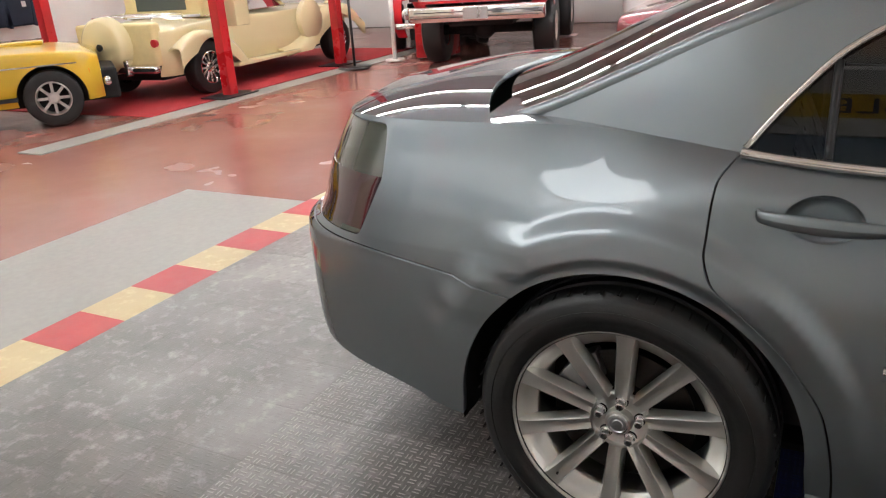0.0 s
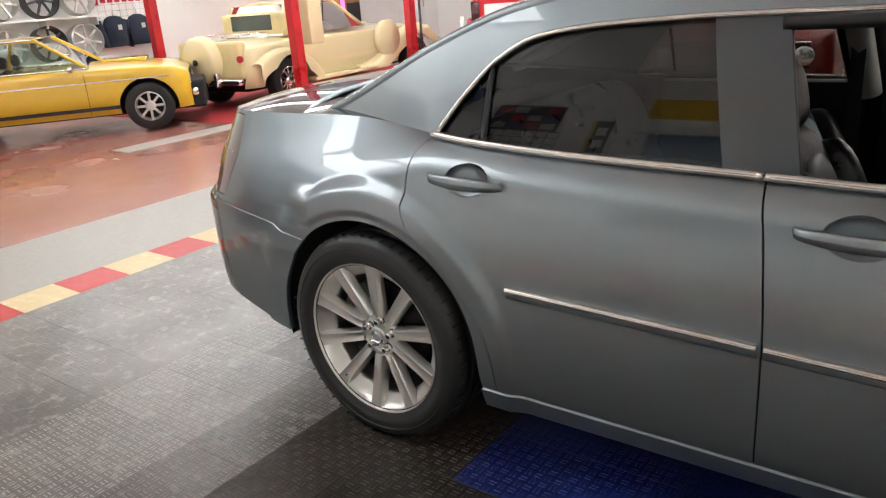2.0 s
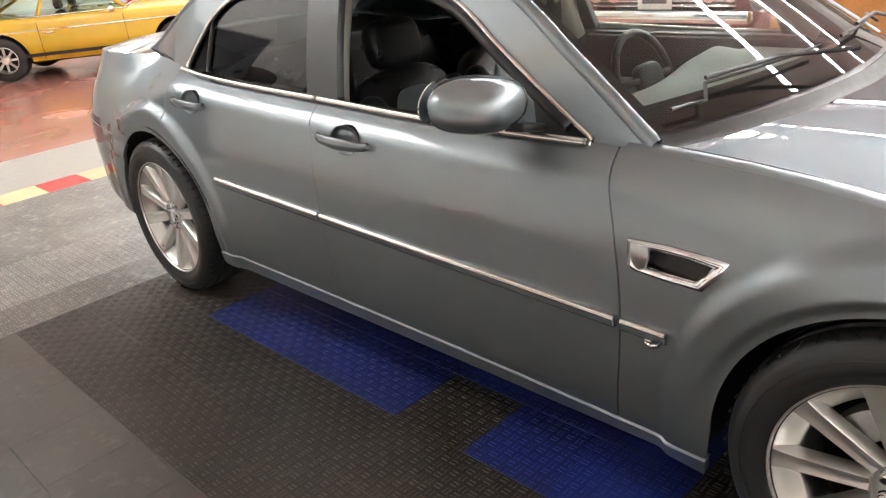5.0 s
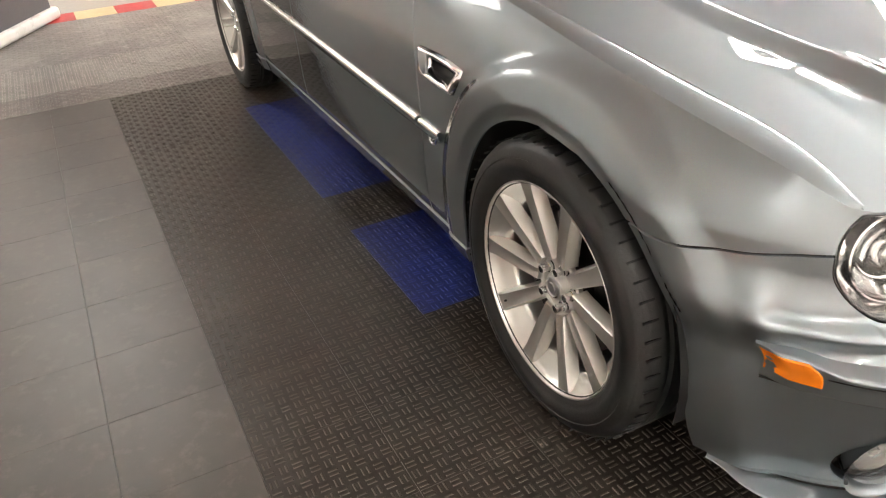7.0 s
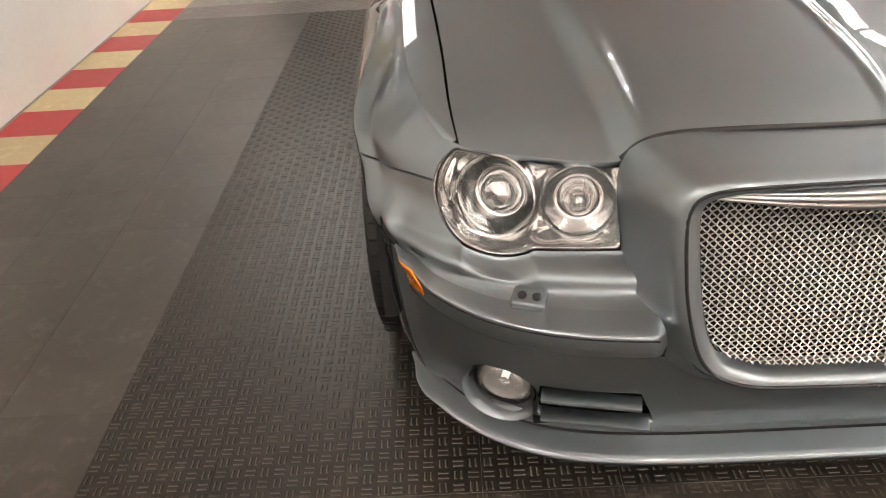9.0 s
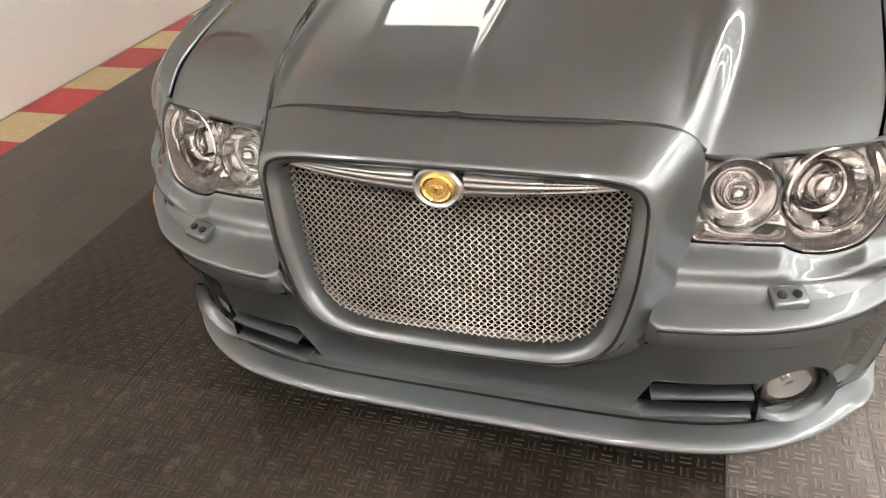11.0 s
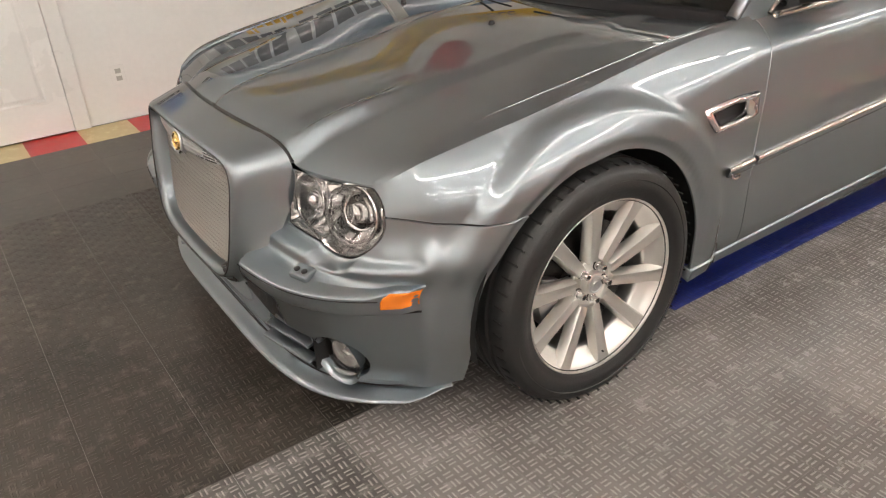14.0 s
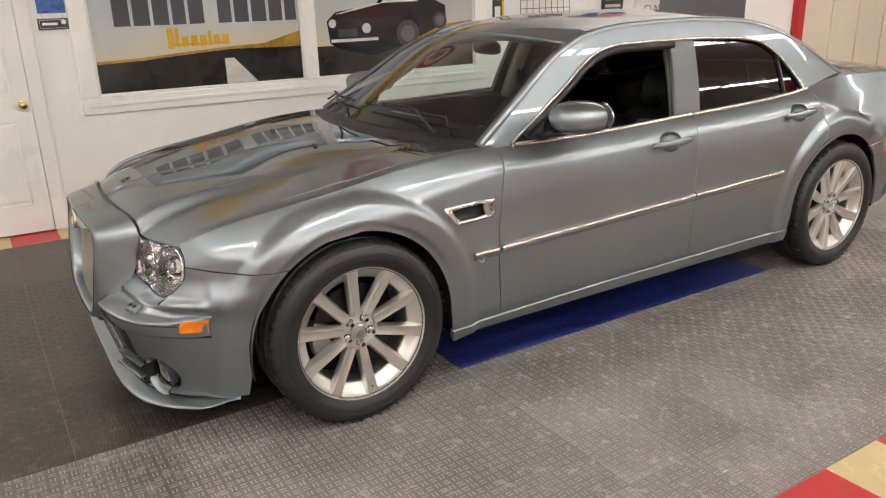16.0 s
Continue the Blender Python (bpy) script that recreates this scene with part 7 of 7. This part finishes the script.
for z in (0.72, 0.79):
    part("bumper_groove", box((0.006, 1.7, 0.012), (-2.562, 0, z)), SATIN_BLACK, bmp)
part("bumper_recess", box((0.008, 0.34, 0.15), (-2.563, 0, 0.765), 0.003), BRUSHED, bmp, "blank plate recess")
glasshouse(pk, (0.05, 1.55), (0.20, 1.15), 1.40, 1.92, 0.86, 0.72, RED_CAR, GLASS, bars=(0.85,))
part("bed_floor", box((2.3, 1.6, 0.03), (-1.15, 0, 0.95)), DARK, pk)
part("chassis", box((4.4, 0.9, 0.18), (0.0, 0, 0.66), 0.02), DARK, pk, "dark chassis")
for x in (-1.35, 1.75):
    part("axle", cyl(0.07, 0.07, 1.5, (x, 0, 0.46), 16, "y"), DARK, pk)
    part("diff_housing", blob((0.3, 0.34, 0.3), (x, 0.1, 0.46), None, 0.9, 2), BLACK, pk, smooth=True)
    for s in (1, -1):
        road_wheel(pk, (x, s * 0.82, 0.46), 0.46, 0.22, 0.32, s)

# maroon classic facing the bay on the far side
mc = thing("classic_car", "maroon classic saloon with chrome grille and round lamps", "car", m=pose(-2.15, 7.1, 0, 0, 0, -90))
sh_m = smooth_curve([-2.4, -1.5, 0, 1.2, 2.2, 2.45], [0.90, 0.95, 0.94, 0.92, 0.88, 0.80])
cr_m = smooth_curve([-2.4, -1.5, 0, 1.2, 2.2, 2.45], [0.92, 0.99, 0.98, 0.99, 0.93, 0.82])
sk = body_skin(-2.45, 2.45, 0.92, 0.26, sh_m, cr_m, [(1.45, 0.33, 0.40), (-1.35, 0.33, 0.40)], 0.18)
sk.with_mirror().build("body", MAROON, mc, "dark maroon body", 0.03)
hollow(mc, -2.3, 2.3, 0.8, 0.2, 0.6)
glasshouse(mc, (-1.6, 0.75), (-1.0, 0.15), 0.96, 1.38, 0.80, 0.64, MAROON, GLASS, bars=(-0.35,))
gr = part("grille", box((0.06, 1.50, 0.22), (2.43, 0, 0.66), 0.02, 2), SATIN_BLACK, mc, "dark grille", angle=40)
for z in (0.60, 0.64, 0.68, 0.72):
    part("grille_bar", box((0.02, 1.44, 0.012), (2.465, 0, z), 0.003), CHROME, gr)
part("front_bumper", box((0.12, 1.84, 0.12), (2.50, 0, 0.46), 0.03, 3), CHROME, mc, "chrome bumper", angle=40)
part("grille_trim", solid(tube([(2.47, -0.76, 0.56), (2.47, 0.76, 0.56), (2.47, 0.76, 0.78), (2.47, -0.76, 0.78)], 0.012, 6, True)), CHROME, mc, "", True)
for s in (1, -1):
    for k in (0.62, 0.44):
        part("head_lamp", cyl(0.085, 0.085, 0.05, (2.475, s * k * 1.15, 0.67), 24, "x", 0.008), REFLECTOR, mc, "round head lamp", angle=40)
part("front_plate", box((0.01, 0.36, 0.17), (2.57, 0, 0.62), 0.004), PALE_INK, mc, "pale plate with plain bars")
part("plate_mark", box((0.004, 0.26, 0.06), (2.577, 0, 0.62)), INK, mc)
for x in (1.45, -1.35):
    for s in (1, -1):
        road_wheel(mc, (x, s * 0.78, 0.335), 0.335, 0.2, 0.21, s, CHROME)
# second red coupe farther along
m2 = thing("red_coupe", "red coupe with an orange side stripe parked at the far wall", "car", m=pose(-8.3, 11.2, 0, 0, 0, -60))
sk = body_skin(-2.2, 2.2, 0.86, 0.26, sh_m, cr_m, [(1.35, 0.32, 0.38), (-1.35, 0.32, 0.38)], 0.2)
sk.with_mirror().build("body", RED_CAR, m2, "red body", 0.03)
hollow(m2, -2.1, 2.1, 0.75, 0.2, 0.6)
glasshouse(m2, (-1.5, 0.6), (-0.9, 0.05), 0.96, 1.32, 0.76, 0.6, RED_CAR, GLASS, bars=(-0.4,))
for s in (1, -1):
    part("side_stripe", box((2.6, 0.006, 0.09), (0, s * 0.862, 0.60)), ORANGE, m2, "orange stripe")
    part("head_lamp", cyl(0.1, 0.1, 0.05, (2.17, s * 0.58, 0.64), 24, "x", 0.008), REFLECTOR, m2, angle=40)
part("front_bumper", box((0.10, 1.6, 0.1), (2.22, 0, 0.45), 0.03, 3), CHROME, m2, angle=40)
for x in (1.35, -1.35):
    for s in (1, -1):
        road_wheel(m2, (x, s * 0.74, 0.32), 0.32, 0.2, 0.2, s, CHROME)
# white van behind the pickup
vn = thing("white_van", "white van parked behind the pickup", "van", m=pose(-3.6, 12.2, 0, 0, 0, 90))
part("body", box((3.2, 1.9, 1.75), (0, 0, 1.2), 0.18, 4), WHITE_CAR, vn, angle=40)
part("rear_glass", box((0.02, 1.3, 0.5), (-1.605, 0, 1.65), 0.008), TAIL_SMOKE, vn)
for x in (1.0, -1.0):
    for s in (1, -1):
        road_wheel(vn, (x, s * 0.8, 0.34), 0.34, 0.2, 0.22, s)

# ---------------------------------------------------------------- far corner: lift, mats, racks, stand
fix("red_bay_mat", box((2.9, 6.2, 0.010), (-9.55, 6.75, -0.0085)), RED_MAT, "red floor mat under the lift", "mat")
fix("bay_edge", box((0.34, 8.5, 0.010), (-7.88, 6.2, -0.0090)), GREY_FLOOR, "pale concrete edge of the lift bay", "floor")


def lift_post(x, y, label):
    t = thing("lift_post", label, "lift post", "posts of the car lift", m=pose(x, y, 0))
    part("base_plate", box((0.42, 0.62, 0.016), (0, 0, 0.008), 0.003), SATIN_BLACK, t)
    part("column", join(box((0.03, 0.14, 3.3), (0.06, 0, 1.666), 0.004), box((0.12, 0.03, 3.3), (0, 0.055, 1.666), 0.004), box((0.12, 0.03, 3.3), (0, -0.055, 1.666), 0.004)), RED_PAINT, t, "red steel channel column")
    part("chain_slot", box((0.04, 0.07, 3.2), (0.02, 0, 1.65)), SATIN_BLACK, t)
    return t


for x, y in ((-8.10, 4.98), (-10.95, 4.68), (-8.28, 7.75), (-10.95, 7.75)):
    lift_post(x, y, "tall red steel lift post on a dark base plate")
lb = thing("lift_beam", "red and black overhead beam of the car lift", "lift beam")
for y in (4.98, 7.75):
    part("cross_beam", box((2.75, 0.10, 0.12), (-9.52, y, 2.52), 0.01), RED_PAINT, lb)
part("runway", box((0.45, 3.2, 0.10), (-9.0, 6.4, 2.62), 0.01), SATIN_BLACK, lb)
part("runway", box((0.45, 3.2, 0.10), (-10.2, 6.4, 2.62), 0.01), SATIN_BLACK, lb)
cb = thing("control_box", "cream and grey lift control box with a hanging cable", "control box")
part("case", box((0.20, 0.26, 0.62), (-8.05, 5.27, 1.15), 0.02), CREAM_PAINT, cb, angle=40)
part("motor", box((0.22, 0.2, 0.3), (-8.04, 5.25, 1.68), 0.03), SATIN_BLACK, cb, angle=40)
part("cable", solid(tube([(-8.0 + 0.02 * math.sin(4 * u), 5.30 + 0.22 * u, 1.62 - 0.5 * math.sin(math.pi * u)) for u in np.linspace(0, 1, 16)], 0.008, 6)), BLACK, cb, "", True)
# pedestal fan and a white pole
fn = thing("pedestal_fan", "grey pedestal fan with a wire cage, standing still", "fan", m=pose(-7.75, 7.36, 0, 0, 0, -50))
part("foot", cyl(0.26, 0.24, 0.03, (0, 0, 0.016), 32, "z", 0.006), SATIN_BLACK, fn, angle=40)
part("pole", cyl(0.02, 0.02, 1.3, (0, 0, 0.68), 12), SATIN_BLACK, fn, "", True)
part("motor", cyl(0.07, 0.06, 0.16, (0, -0.04, 1.5), 20, "y", 0.01), SATIN_BLACK, fn, angle=40)
for r in (0.08, 0.16, 0.24, 0.31):
    part("cage_ring", solid(tube([(r * math.cos(t), 0.07, 1.5 + r * math.sin(t)) for t in np.linspace(0, 2 * math.pi, 28, endpoint=False)], 0.004, 5, True)), BRUSHED, fn, "", True)
for k in range(16):
    t = 2 * math.pi * k / 16
    part("cage_wire", solid(tube([(0, 0.08, 1.5), (0.31 * math.cos(t), 0.07, 1.5 + 0.31 * math.sin(t))], 0.0025, 4)), BRUSHED, fn)
for k in range(3):
    bm = blob((0.14, 0.012, 0.24), (0, 0.02, 0.15), pose(0, 0, 0, 0, 0, 24), 0.8, 2)
    bm.transform(Matrix.Translation((0, 0, 1.5)) @ Matrix.Rotation(2 * math.pi * k / 3, 4, "Y"))
    part("blade", bm, BRUSHED, fn, "", smooth=True)
wp = thing("barrier_pole", "white barrier pole on a flat foot", "pole", m=pose(-7.5, 8.15, 0))
part("foot", cyl(0.16, 0.15, 0.03, (0, 0, 0.016), 24, "z", 0.005), WHITE_TRIM, wp, angle=40)
part("shaft", cyl(0.035, 0.035, 0.95, (0, 0, 0.5), 16), WHITE_TRIM, wp, "", True)
tc = thing("tool_chest", "red tool chest by the pickup", "tool chest")
part("case", box((0.5, 0.6, 0.62), (-6.95, 8.6, 0.33), 0.02), RED_PAINT, tc, angle=40)
for z in (0.16, 0.33, 0.5):
    part("drawer", box((0.42, 0.02, 0.13), (-6.95, 8.295, z), 0.006), RED_PAINT, tc)
wc = thing("wooden_counter", "orange-brown wooden counter near the classic car", "counter")
WOOD = mottled("orange_brown_wood", (0.42, 0.20, 0.06), 0.4, 0.25, 3, 40, 0.1)
part("case", box((1.3, 0.6, 1.0), (-0.35, 4.75, 0.5), 0.01), WOOD, wc)
part("top", box((1.36, 0.66, 0.04), (-0.35, 4.75, 1.021), 0.008), WOOD, wc)
# shelf of wheels and hanging jackets on the far wall
XW = X0
sr = thing("wheel_shelf", "white two-tier wall shelf", "shelf")
for z in (0.78, 1.44):
    part("shelf_board", box((0.30, 1.9, 0.03), (XW + 0.152, 3.62, z), 0.004), WHITE_TRIM, sr)
    for y in (2.75, 3.62, 4.45):
        part("bracket", box((0.26, 0.02, 0.12), (XW + 0.132, y, z - 0.076)), WHITE_TRIM, sr)
for z in (0.796, 1.456):
    for k, y in enumerate((3.0, 3.62, 4.22)):
        wt = thing("alloy_wheel", "loose dark multi-spoke alloy wheel on a shelf" if (k + (z > 1.5)) % 2 else "loose bright multi-spoke alloy wheel on a shelf", "wheel", "loose wheels on the shelf", m=Matrix.Translation((XW + 0.17, y, z + 0.275)) @ pose(0, 0, 0, 0, 0, -90) @ pose(0, 0, 0, 6, 0, 0))
        mm = SATIN_BLACK if (k + (z > 1.5)) % 2 else ALLOY
        part("rim", solid(lathe([(0.27, -0.10), (0.272, 0.09), (0.255, 0.10), (0.245, 0.08), (0.24, -0.1)], 40)), mm, wt, angle=40)
        part("hub", solid(lathe([(0.06, -0.02), (0.06, 0.04), (0.002, 0.05)], 20)), mm, wt, angle=40)
        for q in range(7):
            bm = box((0.035, 0.03, 0.20), (0, 0.05, 0.15), 0.005, 1)
            bm.transform(Matrix.Rotation(2 * math.pi * q / 7, 4, "Y"))
            part("spoke", bm, mm, wt)
JACKET = mottled("navy_cloth", (0.012, 0.018, 0.035), 0.9, 0.3, 8, 120, 0.4)
for y in (4.78, 5.22):
    jk = thing("hanging_jacket", "dark navy jacket with a small pale patch on a hanger", "jacket", "jackets on the wall rack")
    sl = plate([(-0.17, 0.0), (0.17, 0.0), (0.20, 0.36), (0.15, 0.46), (0.05, 0.50), (-0.05, 0.50), (-0.15, 0.46), (-0.20, 0.36)], 0.10, 0.03)
    M = Matrix.Translation((XW + 0.22, y, 0.92)) @ pose(0, 0, 0, 0, 0, 90)
    sl.transform(M)
    part("body", sl, JACKET, jk, "", angle=50)
    for s in (1, -1):
        sv = plate([(0, 0), (0.10, -0.02), (0.06, 0.44), (-0.04, 0.42)], 0.08, 0.02)
        sv.transform(M @ Matrix.Translation((s * 0.21 - 0.03, 0.01, 0.0)) @ pose(0, 0, 0, 0, s * 8, 0))
        part("sleeve", sv, JACKET, jk, "", angle=50)
    part("patch", box((0.004, 0.07, 0.08), (XW + 0.232, y + 0.06, 1.23)), PALE_INK, jk, "pale plain patch")
    part("hanger", solid(tube([(XW + 0.17, y, 1.42), (XW + 0.17, y, 1.50), (XW + 0.13, y, 1.53)], 0.005, 6)), CHROME, jk, "", True)
rk = thing("wire_rack", "white wire grid rack on the far wall", "wire rack")
for y in np.arange(4.45, 5.56, 0.13):
    part("upright_wire", solid(tube([(XW + 0.10, y, 1.2), (XW + 0.10, y, 2.3)], 0.004, 5)), BRUSHED, rk)
for z in np.arange(1.2, 2.31, 0.1):
    part("cross_wire", solid(tube([(XW + 0.10, 4.45, z), (XW + 0.10, 5.49, z)], 0.004, 5)), BRUSHED, rk)
ns = thing("wall_sign", "red script-like wall sign in plain shapes", "sign")
for k in range(7):
    part("script_shape", box((0.02, 0.09, 0.16 if k == 0 else 0.10), (XW + 0.125, 4.55 + k * 0.13, 1.68), 0.008, m=None), RED_PAINT, ns, "red plain bar")
dk = thing("wall_emblem", "small dark winged emblem on the far wall", "sign")
part("plate", box((0.02, 0.55, 0.10), (XW + 0.012, 6.6, 1.66), 0.006), SATIN_BLACK, dk)
part("mark", box((0.004, 0.25, 0.05), (XW + 0.025, 6.62, 1.66)), PALE_INK, dk)
jb = thing("jukebox_cabinet", "wooden cabinet with a glowing pink tube panel", "cabinet", m=pose(-11.9, 9.9, 0))
part("case", box((0.6, 0.7, 1.55), (0, 0, 0.78), 0.12, 4), WOOD, jb, angle=40)
part("side_tube", box((0.04, 0.10, 1.1), (0.305, -0.26, 0.85), 0.02, 3), glow("pink_tube", (0.9, 0.15, 0.6), 1.2), jb, "glowing pink tube", angle=40)
part("front_panel", box((0.02, 0.4, 0.6), (0.312, 0.05, 1.0), 0.01), SATIN_BLACK, jb)
for k, (x, y) in enumerate(((-9.0, 13.2), (-6.6, 13.3), (-2.0, 13.2))):
    bd = thing("wall_board", "dark printed board on the far wall", "sign board", "boards on the far wall")
    part("board", box((1.7, 0.04, 1.1), (x, Y1 - 0.022, 1.75), 0.01), SATIN_BLACK, bd)
    for q in range(4):
        part("mark", box((1.2 - 0.2 * (q % 2), 0.004, 0.10), (x, Y1 - 0.046, 1.42 + q * 0.22)), PALE_INK if q % 2 else YELLOW, bd, "plain printed bar")
